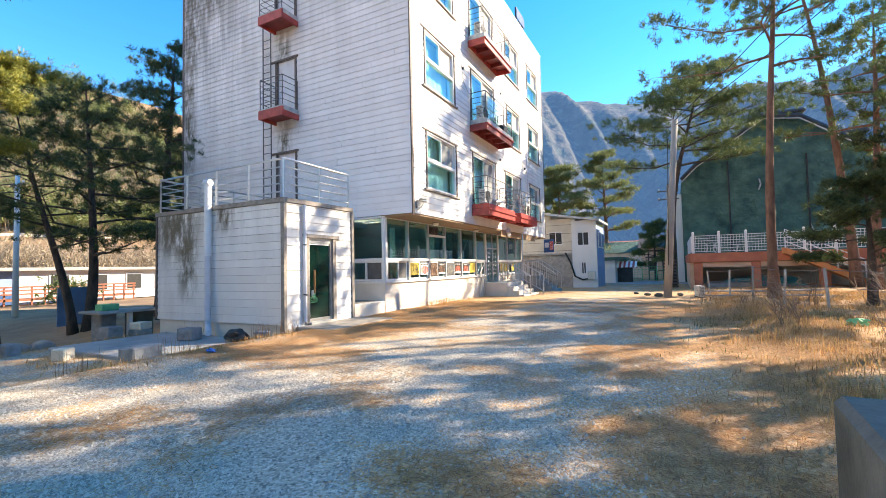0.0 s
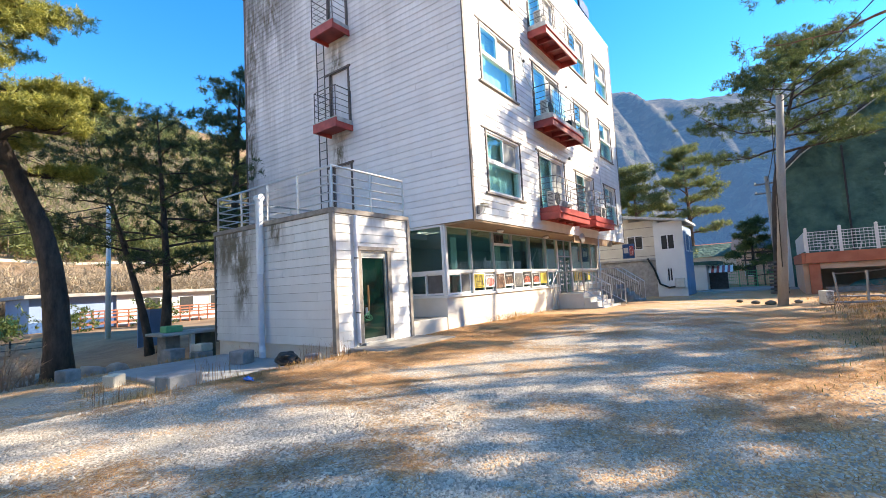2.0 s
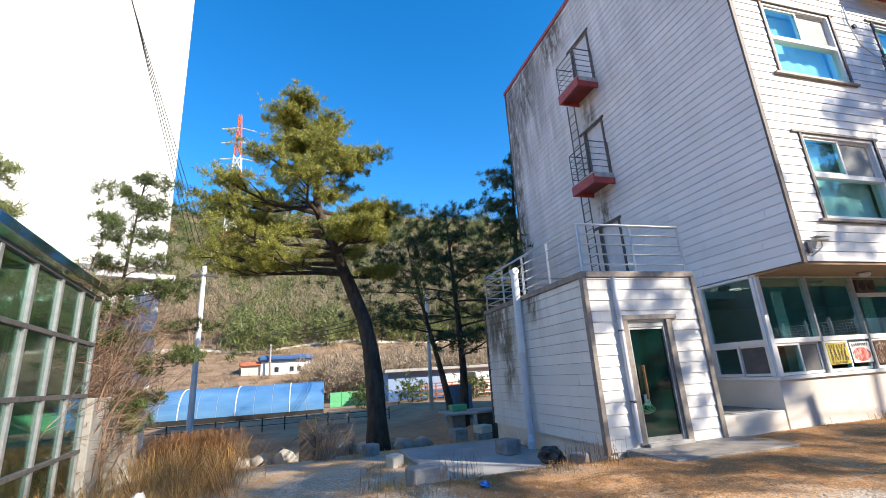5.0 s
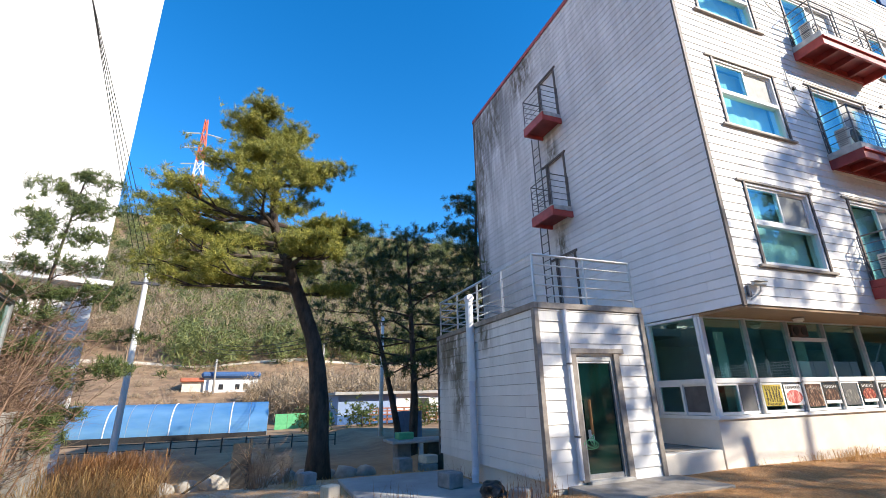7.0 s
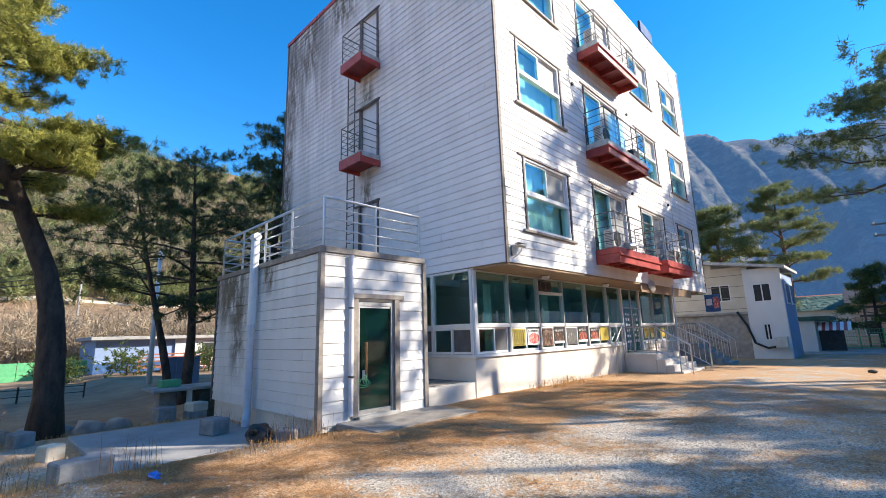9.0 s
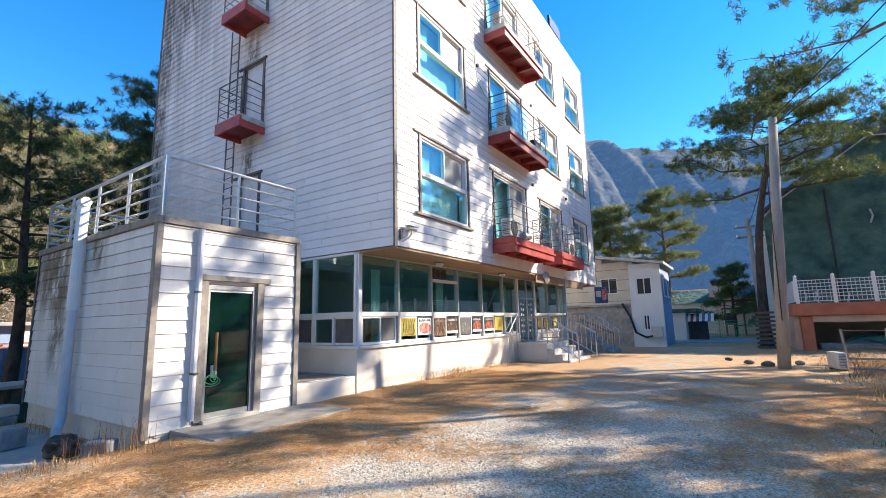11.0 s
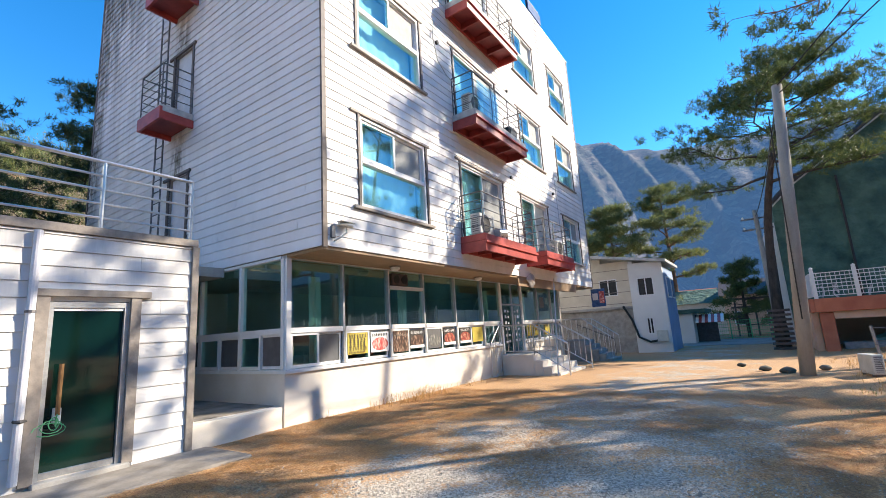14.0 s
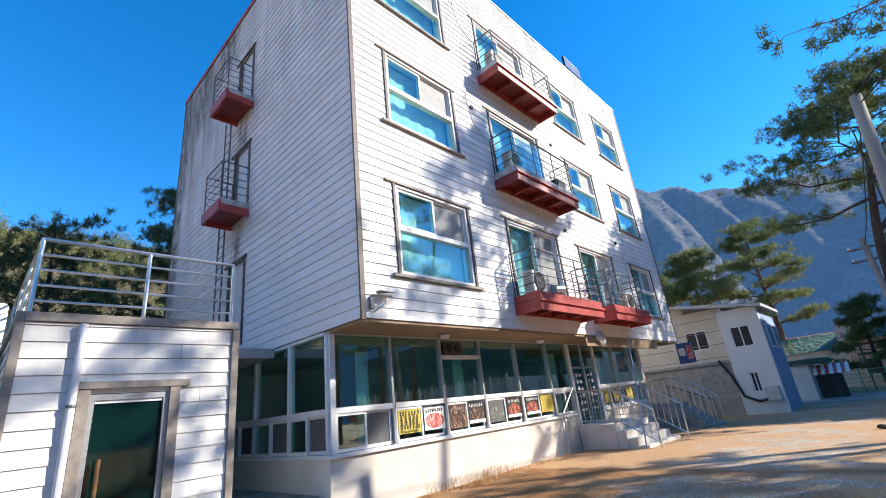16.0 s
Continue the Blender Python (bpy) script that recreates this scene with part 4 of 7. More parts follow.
stair_rail(20.3, "stainless railing beside the entrance steps")
stair_rail(22.5, "stainless railing beyond the entrance steps")
# left return of the landing rail
bm = bmesh.new()
rr = thing("landing_railing", (GX + 0.06, 19.75, 0.0), "stainless railing with a sloping handrail by the wall", "railing")
part("handrail", tube(bmesh.new(), [(0, -0.3, 0.95), (0.0, 0.5, 1.62)], 0.02, 8), M["steel"], rr)
for k in range(3):
    part("post", tube(bmesh.new(), [(0, -0.3 + 0.3 * k, ground_z(GX, 19.5)), (0, -0.3 + 0.3 * k, 0.95 + 0.25 * k)], 0.014, 8), M["steel"], rr)
# clothes pole that props the soffit
solo("prop_pole", tube(bmesh.new(), [(0, 0, ground_z(-5.75, 20.0)), (-0.55, 1.9, Z1)], 0.02, 8), M["steel"], "thin leaning metal pole under the soffit", "pole", loc=(-5.75, 20.0, 0))

# second steps at the far end
st2 = thing("end_steps", (-7.2, 25.95, -0.3), "concrete steps with railing at the end of the building", "steps", kind="structure")
part("landing", box(-0.9, 0.25, 0, 0.35, 1.7, 1.0, 0.02), M["concrete"], st2)
for k in range(4):
    part("step", box(0.352 + k * 0.28, 0.25, 0, 0.63 + k * 0.28, 1.7, 0.80 - k * 0.19, 0.015), M["concrete"], st2)
for y in (0.3, 1.65):
    r = thing("stair_railing", (-7.2, 25.95 + y, 0.70), "iron-barred railing on the end steps", "railing", "end railings")
    pts = [(-0.85, 0, 0), (0.35, 0, 0), (1.45, 0, -0.78)]
    for a, b in zip(pts, pts[1:]):
        a, b = Vector(a), Vector(b)
        part("handrail", tube(bmesh.new(), [a + Vector((0, 0, 0.9)), b + Vector((0, 0, 0.9))], 0.024, 8), M["steel"], r)
        for k in range(6):
            p = a.lerp(b, k / 5)
            part("baluster", tube(bmesh.new(), [p, p + Vector((0, 0, 0.9))], 0.012, 6), M["steel"], r)
# broken soffit boards beyond the balconies
part("fascia_board", box(FX - 0.03, 19.7, Z1 - 0.32, FX + 0.02, 25.2, Z1 - 0.065, 0.006), M["soffit"], building, "weathered brown fascia board")
part("torn_flap", ball(bmesh.new(), (FX + 0.06, 20.6, Z1 - 0.1), 0.22, (0.4, 1.3, 0.9), 2, 0.5, 4), M["slabgrey"], building, "torn grey insulation")
# lights under the soffit
for y in (14.6, 18.3, 21.4, 24.2):
    l = thing("soffit_lamp", (GX + 0.45, y, Z1 - 0.06), "round white lamp under the soffit, switched off", "lamp", "soffit lamps")
    part("base", disc(bmesh.new(), (0, 0, -0.015), (0, 0, 1), 0.13, 0.03, 18), M["trim_grey"], l)
    part("globe", ball(bmesh.new(), (0, 0, -0.05), 0.11, (1, 1, 0.6)), M["white"], l, smooth=True)
# camera on the corner
cc = thing("security_camera", (FX + 0.03, 12.36, 3.10), "grey bullet security camera on a bent bracket at the corner", "camera")
part("junction_box", box(0.0, -0.20, 0.02, 0.05, -0.11, 0.24, 0.01), M["iron"], cc)
part("bracket", tube(bmesh.new(), [(0, -0.10, -0.02), (0.06, 0.02, 0.06), (0.09, 0.10, 0.14), (0.10, 0.10, 0.24)], 0.014, 8), M["acw"], cc)
part("body", tube(bmesh.new(), [(0.07, -0.06, 0.28), (0.14, 0.20, 0.27)], 0.038, 12), M["acw"], cc)
part("sun_shield", box(0.03, -0.08, 0.315, 0.17, 0.26, 0.33, 0.004), M["acw"], cc)
# banner hung at the far corner
bn = thing("banner", (FX - 0.12, ENDY + 0.05, 2.1), "small blue banner with red and white marks", "banner")
part("cloth", box(0, 0, 0, 0.62, 0.02, 0.80, 0.004), M["banner"], bn)
part("lettering", box(0.06, -0.006, 0.30, 0.30, -0.002, 0.6), M["white"], bn)
part("lettering", box(0.36, -0.006, 0.15, 0.58, -0.002, 0.68), M["food_pink"], bn)
# sign frame on the roof edge
sg = thing("roof_sign", (FX - 0.2, 23.6, ZT + 0.03), "back of a dark metal sign on the parapet", "sign")
bm = bmesh.new()
for yy in (0, 0.55, 1.1):
    bx(bm, -0.05, yy, 0, 0.05, yy + 0.09, 1.15)
for zz in (0.35, 0.72, 1.06):
    bx(bm, -0.04, 0.09, zz, 0.04, 1.1, zz + 0.09)
part("frame", bm, M["black"], sg)
part("board", box(0.051, -0.1, 0.5, 0.09, 1.3, 1.0), M["banner"], sg)

# small fixtures on the front
rnd = random.Random(8)
for y, z in ((15.9, 8.95), (19.8, 6.2), (16.3, 13.3), (20.1, 9.4), (23.6, 6.5)):
    solo("wall_vent", disc(bmesh.new(), (0.02, 0, 0), (1, 0, 0), 0.055, 0.06, 12), M["black"], "small dark round vent cap on the siding", "vent", "wall vents", loc=(FX + 0.03, y, z))
for z in (12.9, 9.5):
    bm = tube(bmesh.new(), [(0.03, 0, 0), (0.05, -0.06, -0.5), (0.05, 0.1, -1.1), (0.06, 0.45, -1.35), (0.1, 0.8, -1.5)], 0.016, 6)
    solo("refrigerant_pipe", bm, M["acw"], "thin pale pipe curving down the siding", "pipe", "wall pipes", loc=(FX + 0.02, 15.75, z))
bm = tube(bmesh.new(), [(0.04, 0, 0), (0.05, -0.15, -3.0), (0.05, 0.12, -6.0), (0.05, 0.3, -10.2)], 0.012, 6)
solo("wall_cable", bm, M["pvc"], "thin cable hanging down the siding front", "cable", loc=(FX + 0.02, 23.7, ZT - 0.2))
bm = bmesh.new()
for k in range(5):
    bx(bm, 0, 0, k * 0.16, 0.03, 0.55, k * 0.16 + 0.09)
solo("wall_louvre", bm, M["alu"], "pale metal louvre on the front", "louvre", loc=(FX + 0.028, 26.1, 13.15))

# ---- annex ----
AX0, AX1, AY0, AY1, AH = -12.62, -7.66, 7.98, 10.40, 2.92
annex = thing("annex", (0, 0, 0), "small white-sided annex with roof terrace and glass door", "annex")
DH = [(8.74, 9.58, -0.1, 2.05)]
aw_front = part("wall", core_wall(bmesh.new(), 'x', AX1 - 0.16, 0.15, AY0 + 0.15, AY1 - 0.15, -0.08, AH, DH), M["wallwhite"], annex)
# grey core again, so the lap lines look shadowed and dirty
aw_side = part("wall", box(AX0, AY0 + 0.01, 0.04, AX1 - 0.01, AY0 + 0.15, AH), M["trim_grey"], annex)
part("wall", box(AX0, AY1 - 0.15, 0.0, AX1 - 0.01, AY1, AH), M["wallwhite"], annex)
part("wall", box(AX0, AY0 + 0.15, 0.0, AX0 + 0.15, AY1 - 0.15, AH), M["wallwhite"], annex)
part("foundation", box(AX0 + 0.06, AY0 + 0.05, -0.7, AX1 - 0.03, AY1 - 0.05, 0.03), M["render"], annex, "yellowish concrete footing")
part("roof", box(AX0, AY0, AH, AX1, AY1, AH + 0.05), M["concrete"], annex)
for q in ((AX0 - 0.02, AY0 - 0.05, AX1 + 0.05, AY0 + 0.03), (AX1 - 0.03, AY0 + 0.031, AX1 + 0.05, AY1 + 0.04)):
    part("coping", box(q[0], q[1], AH - 0.02, q[2], q[3], AH + 0.09, 0.006), M["trim_grey"], annex, "weathered roof edging")
part("corner_trim", box(AX1 - 0.07, AY0 - 0.045, -0.1, AX1 + 0.04, AY0 + 0.045, AH - 0.022, 0.004), M["trim_grey"], annex)
part("corner_trim", box(AX1 - 0.06, AY1 - 0.04, -0.08, AX1 + 0.05, AY1 + 0.06, AH - 0.022, 0.004), M["trim_grey"], annex)
part("corner_trim", box(AX0 - 0.03, AY0 - 0.035, 0.0, AX0 + 0.05, AY0 + 0.03, AH - 0.022, 0.004), M["trim"], annex)
# glass door with boards round it
ad = thing("door_2", (AX1, 9.16, 0.0), "dark green glass door with a taped pull handle", "door", kind="structure")
bm = bmesh.new()
bx(bm, -0.10, -0.42, 0.0, 0.0, -0.37, 2.04)
bx(bm, -0.10, 0.37, 0.0, 0.0, 0.42, 2.04)
bx(bm, -0.10, -0.37, 1.97, 0.0, 0.37, 2.04)
part("door_frame", bm, M["alu"], ad)
part("pane", box(-0.055, -0.365, 0.10, -0.043, 0.365, 1.94), M["glass_door"], ad)
part("bottom_rail", box(-0.075, -0.365, 0.03, -0.02, 0.365, 0.10, 0.004), M["steel"], ad)
part("top_rail", box(-0.075, -0.365, 1.93, -0.02, 0.365, 1.97, 0.004), M["white"], ad)
part("handle", tube(bmesh.new(), [(0.05, -0.26, 0.72), (0.05, -0.26, 1.30)], 0.024, 10), M["straw_red"], ad, "taped brown pull handle")
part("lock", box(-0.04, -0.29, 0.62, 0.04, -0.22, 0.80, 0.01), M["white"], ad)
bm = bmesh.new()
for k in range(4):
    tube(bm, [(0.06 + 0.02 * math.sin(k + j * 0.7), -0.27 - 0.05 * k * math.cos(j * 0.52) - 0.02 * k, 0.66 - 0.03 * k + 0.07 * math.sin(j * 0.52)) for j in range(13)], 0.006, 5, False)
part("cord", bm, M["green"], ad, "green cord wound round the handle")
part("casing", box(0.004, -0.55, 0.0, 0.05, -0.425, 2.10, 0.004), M["trim_grey"], ad, "weathered wooden casing")
part("casing", box(0.004, 0.425, 0.0, 0.05, 0.55, 2.10, 0.004), M["trim_grey"], ad)
part("casing", box(0.004, -0.62, 2.102, 0.065, 0.66, 2.19, 0.004), M["trim_grey"], ad)
part("threshold", box(-0.1, -0.45, -0.1, 0.12, 0.5, 0.02, 0.01), M["concrete"], ad)
solo("floor_annex", box(AX0 + 0.15, AY0 + 0.15, 0.031, AX1 - 0.16, AY1 - 0.15, 0.05), M["darkfloor"], "dark floor inside the annex", "floor", kind="structure")
# front drain pipe
dp = thing("drain_pipe", (AX1 + 0.07, 8.56, 0.0), "white drain pipe on the annex front", "pipe")
part("pipe", tube(bmesh.new(), [(0, 0, 2.88), (0, 0, 0.05)], 0.045, 12), M["pvc"], dp)
for z in (0.7, 1.9):
    part("clip", tube(bmesh.new(), [(0, 0, z), (0, 0, z + 0.03)], 0.055, 12), M["iron"], dp)
part("strap", tube(bmesh.new(), [(0.02, -0.06, 0.72), (0.055, 0.0, 0.70), (0.02, 0.06, 0.71)], 0.012, 6), M["black"], dp)
# big side drain pipe
sp = thing("drain_pipe", (-10.22, AY0 - 0.13, 0.0), "fat white drain pipe on the annex side", "pipe")
part("pipe", tube(bmesh.new(), [(0, 0, 1.75), (0, 0, 0.02), (0.04, -0.02, -0.08), (0.14, -0.08, -0.17), (0.16, -0.09, -0.3)], 0.075, 14), M["pvc"], sp)
part("upper_pipe", tube(bmesh.new(), [(0, 0, 1.72), (0, 0, 3.55)], 0.09, 14), M["white"], sp, "brighter upper length")
part("pipe_cap", tube(bmesh.new(), [(-0.11, 0, 3.6), (0.11, 0, 3.6)], 0.085, 14), M["white"], sp, "white tee cap")
# terrace railing
tr = thing("terrace_railing", (0, 0, AH + 0.05), "stainless terrace railing on the annex roof", "railing")
railing_run(tr, [(AX0 + 0.05, AY0 + 0.06, 0), (AX1 - 0.06, AY0 + 0.06, 0), (AX1 - 0.06, AY1 - 0.04, 0)], 0.98, 4, M["steel"], 0.022, 1.2)
railing_run(tr, [(AX0 + 0.05, AY0 + 0.06, 0), (AX0 + 0.05, AY1, 0), (AX0 + 0.05, SY - 0.1, 0)], 0.98, 4, M["steel"], 0.022, 1.3)
solo("terrace_link", box(AX0, AY1 + 0.06, AH - 0.15, -9.6, SY - 0.06, AH + 0.04), M["concrete"], "concrete link between annex roof and side door", "slab", kind="structure")
solo("link_wall", box(AX0, AY1 + 0.06, -0.4, AX0 + 0.15, SY - 0.06, AH - 0.16), M["wallwhite"], "white wall that closes the gap behind the annex", "wall", kind="structure")

# low platform between annex and shop front
solo("platform", box(-11.5, AY1 + 0.02, -0.4, GX - 0.002, SY - 0.035, 0.30, 0.012), M["render"], "low cream rendered platform beside the shop front", "platform", kind="structure")
# one dark sheet for the dirt and for the shade beside the annex
solo("dirt_layer", box(-11.45, AY1 + 0.05, 0.302, GX - 0.22, SY - 0.05, 0.316, 0.004), M["apron"], "dark dirt and annex shade on top of the low platform", "dirt", kind="structure")
solo("door_slab", box(AX1 + 0.0, 8.3, -0.2, AX1 + 1.15, 10.7, -0.035, 0.02), M["apron"], "worn concrete apron before the annex door", "slab", kind="structure")

# ---- escape balconies and ladder on the side ----
def side_balcony(zb, label):
    b = thing("escape_balcony", (-11.80, SY - 0.03, zb), label, "balcony", "escape balconies")
    # local x to the right along the wall, y out of the wall is negative
    w0, w1, dp_ = -0.57, 0.57, -0.74
    part("slab", box(w0, dp_, 0.20, w1, 0, 0.36, 0.012), M["slabgrey"], b)
    bm = bmesh.new()
    bx(bm, w0 - 0.012, dp_ - 0.02, 0.0, w1 + 0.012, dp_ + 0.04, 0.30)
    bx(bm, w0 - 0.012, dp_ + 0.04, 0.0, w0 + 0.05, 0, 0.30)
    bx(bm, w1 - 0.05, dp_ + 0.04, 0.0, w1 + 0.012, 0, 0.19)
    part("beam_frame", bm, M["red"], b, "red painted steel frame")
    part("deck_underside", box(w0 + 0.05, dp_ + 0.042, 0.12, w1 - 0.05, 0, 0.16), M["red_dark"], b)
    railing_run(b, [(w0 + 0.03, -0.03, 0.36), (w0 + 0.03, dp_ + 0.03, 0.36), (w1 - 0.03, dp_ + 0.03, 0.36), (w1 - 0.03, -0.03, 0.36)], 1.05, 4, M["iron"], 0.014, 0.75)
    return b


side_balcony(6.60, "small red escape balcony with grey railing")
side_balcony(9.98, "small red escape balcony high on the stained wall")
lad = thing("ladder", (-12.66, SY - 0.16, 2.99), "grey iron escape ladder fixed to the wall", "ladder")
for x in (-0.2, 0.2):
    part("rail", tube(bmesh.new(), [(x, 0, 0), (x, 0, 7.3)], 0.022, 8), M["iron"], lad)
for k in range(23):
    part("rung", tube(bmesh.new(), [(-0.2, 0, 0.2 + k * 0.30), (0.2, 0, 0.2 + k * 0.30)], 0.013, 6), M["iron"], lad)
for q in SIDE_HOLES:
    d = thing("door_3", ((q[0] + q[1]) / 2, SY, q[2]), "narrow pale steel escape door with dark casing", "door", "escape doors", kind="structure")
    s, h = (q[1] - q[0]) / 2, q[3] - q[2]
    part("leaf", box(-s, 0.05, 0, s, 0.10, h), M["pvc"], d)
    part("casing", box(-s - 0.08, -0.05, 0, -s, -0.004, h), M["trim"], d)
    part("casing", box(s, -0.05, 0, s + 0.08, -0.004, h), M["trim"], d)
    part("casing", box(-s - 0.30, -0.06, h + 0.002, s + 0.14, -0.004, h + 0.07), M["trim"], d)
    part("handle", disc(bmesh.new(), (-s + 0.1, 0.04, 1.0), (0, 1, 0), 0.035, 0.04, 10), M["steel"], d)

# ---- trees ----
def spray_tris(rng, centres, k, length, width, up=0.35):
    """Needle sprays: k thin triangles fan out of each centre."""
    n = len(centres)
    d = rng.normal(size=(n, k, 3))
    d[..., 2] += up
    d /= np.linalg.norm(d, axis=2, keepdims=True)
    side = np.cross(d, rng.normal(size=(n, k, 3)))
    side /= np.linalg.norm(side, axis=2, keepdims=True) + 1e-9
    c = centres[:, None, :] + rng.normal(size=(n, k, 3)) * length * 0.22
    ln = length * rng.uniform(0.6, 1.2, size=(n, k, 1))
    return np.stack([c - side * width / 2, c + side * width / 2, c + d * ln], axis=2).reshape(-1, 3)


def pine(loc, h, crown0, radius, seed, label, bark="bark", leaf="needle", lean=(0, 0), crown_shift=(0, 0), limbs=16, pads=6, sprays=24, k=18, rad=0.2, needle=0.2, bend=0.5, flat=0.30, taper=1.0, group="pines", spine=None, reach=()):
    rng = np.random.default_rng(seed)
    rnd = random.Random(seed)
    t = thing("pine_tree", loc, label, "tree", group)
    # trunk
    pts, rads = [], []
    for i in range(13):
        f = i / 12
        wob = 0.10 * h / 8
        pts.append(Vector((lean[0] * f ** 1.4 + crown_shift[0] * smooth01((f - 0.35) / 0.65) + bend * wob * math.sin(f * 5 + seed), lean[1] * f ** 1.4 + crown_shift[1] * smooth01((f - 0.35) / 0.65) + bend * wob * math.cos(f * 4.3 + seed * 2), h * 0.96 * f - (0.15 if i == 0 else 0))))
        if spine:
            q = f * (len(spine) - 1)
            i0 = min(len(spine) - 2, int(q))
            pts[-1] = Vector(spine[i0]).lerp(Vector(spine[i0 + 1]), q - i0)
        rads.append(max(0.02, rad * ((1 - f) ** 0.75) * (1.35 if i == 0 else 1.0) * (1 + rnd.uniform(-0.06, 0.06))))
    bm = tube(bmesh.new(), pts, rads, 12)
    part("trunk", bm, M[bark], t, smooth=True)

    def on_trunk(f):
        q = f * 12
        i = min(11, int(q))
        return pts[i].lerp(pts[i + 1], q - i)

    centres = []
    for j in range(limbs + len(reach)):
        bm = bmesh.new()
        f = crown0 / h + (0.97 - crown0 / h) * ((j + 0.5) / limbs) ** 0.9
        a = on_trunk(min(0.99, f))
        az = j * 2.4 + rnd.uniform(-0.5, 0.5)
        u = (f - crown0 / h) / (1 - crown0 / h)
        prof = (0.75 + 0.45 * math.sin(min(1, u * 1.5) * math.pi)) * (1 - 0.75 * taper * u ** 1.6)
        ln = radius * prof * rnd.uniform(0.65, 1.1)
        rise = rnd.uniform(-0.05, 0.30) + 0.35 * u
        if j >= limbs:          # single long limbs: height share, direction, length, rise
            f, az, ln, rise = reach[j - limbs]
            a, u = on_trunk(f), 0.1
        mid = a + Vector((math.cos(az) * ln * 0.5, math.sin(az) * ln * 0.5, ln * 0.22 * rise + rnd.uniform(-0.1, 0.15)))
        end = a + Vector((math.cos(az + 0.25) * ln, math.sin(az + 0.25) * ln, ln * rise * 0.8))
        r0 = max(0.012, rad * 0.34 * (1 - u * 0.7))
        tube(bm, [a, a.lerp(mid, 0.5) + Vector((0, 0, 0.04)), mid, end], [r0, r0 * 0.8, r0 * 0.55, r0 * 0.18], 6)
        for q in range(pads):
            g = 0.35 + 0.65 * (q + rnd.random()) / pads
            base = mid.lerp(end, (g - 0.5) * 2) if g > 0.5 else a.lerp(mid, g * 2)
            az2 = az + rnd.uniform(-1.3, 1.3)
            l2 = ln * rnd.uniform(0.15, 0.38)
            tip = base + Vector((math.cos(az2) * l2, math.sin(az2) * l2, rnd.uniform(0.0, 0.25) * l2 + 0.08))
            tube(bm, [base, base.lerp(tip, 0.55) + Vector((0, 0, 0.03)), tip], [r0 * 0.35, r0 * 0.2, r0 * 0.1], 4, False)
            pr = max(0.30, radius * 0.17) * rnd.uniform(0.7, 1.25)
            tufts = rng.normal(size=(max(2, sprays // 3), 3)) * np.array([pr, pr, pr * flat]) * 0.72
            c = np.repeat(tufts, 3, axis=0) + rng.normal(size=(3 * len(tufts), 3)) * needle * np.array([0.42, 0.42, 0.22])
            centres.append(c + np.array(tip) + np.array([0, 0, pr * flat * 0.2]))
        part("limb", bm, M[bark], t)
    co = spray_tris(rng, np.concatenate(centres), k, needle, needle * 0.13, 0.55)
    crown = new("crown", tri_soup("crown", co, M[leaf]))
    crown.parent = t
    crown["kind"] = "stuff"
    return t


GZ = ground_z
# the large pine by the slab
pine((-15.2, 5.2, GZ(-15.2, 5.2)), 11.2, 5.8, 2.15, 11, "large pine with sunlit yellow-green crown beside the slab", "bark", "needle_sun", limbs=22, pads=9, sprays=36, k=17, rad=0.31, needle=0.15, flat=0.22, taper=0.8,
     spine=[(0, 0, -0.15), (0, -0.03, 1.4), (0, -0.12, 2.8), (0, -0.38, 4.0), (0.05, -0.85, 5.2), (0.1, -1.35, 6.4), (0.1, -1.85, 7.6), (0.15, -1.95, 9.0), (0.15, -2.05, 10.3), (0.2, -2.5, 11.2)],
     reach=[(0.50, -1.75, 3.4, 0.02), (0.47, -1.45, 3.2, -0.12), (0.53, -2.0, 3.4, 0.10), (0.47, -1.1, 2.6, 0.0), (0.60, -1.6, 2.9, 0.15), (0.46, 1.3, 1.2, 0.1), (0.62, 1.5, 1.7, 0.1), (0.66, -1.3, 2.8, 0.12), (0.80, 1.3, 1.7, 0.2), (0.56, 0.4, 1.8, 0.05), (0.62, 1.1, 1.9, 0.12), (0.55, -1.2, 3.0, -0.15), (0.68, -1.9, 3.0, 0.05)])
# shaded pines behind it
pine((-18.9, 9.1, GZ(-18.9, 9.1)), 9.4, 2.6, 4.1, 12, "dark shaded pine with forked leaning trunk", "bark", "needle_shaded", lean=(0.5, -0.5), crown_shift=(0, 0.4), limbs=18, pads=6, sprays=15, rad=0.19, bend=1.5, flat=0.18, needle=0.18)
pine((-19.2, 8.7, GZ(-19.2, 8.7)), 8.6, 3.0, 3.7, 13, "dark shaded pine with slender leaning trunk", "bark", "needle_shaded", lean=(-0.6, -1.5), limbs=15, pads=6, sprays=14, rad=0.15, bend=1.2, flat=0.18, needle=0.18)
pine((-20.8, 12.9, GZ(-20.8, 12.9)), 13.2, 3.2, 3.3, 14, "tall dense pine behind the white building", "bark", "needle_shaded", lean=(0.2, 0.4), limbs=22, pads=6, sprays=18, rad=0.26, needle=0.20, taper=0.9, flat=0.24)
pine((-22.5, 15.8, GZ(-22.5, 15.8)), 9.5, 2.0, 3.0, 15, "dark pine behind the white building", "bark", "needle_shaded", limbs=16, pads=6, sprays=22, rad=0.2, needle=0.22)
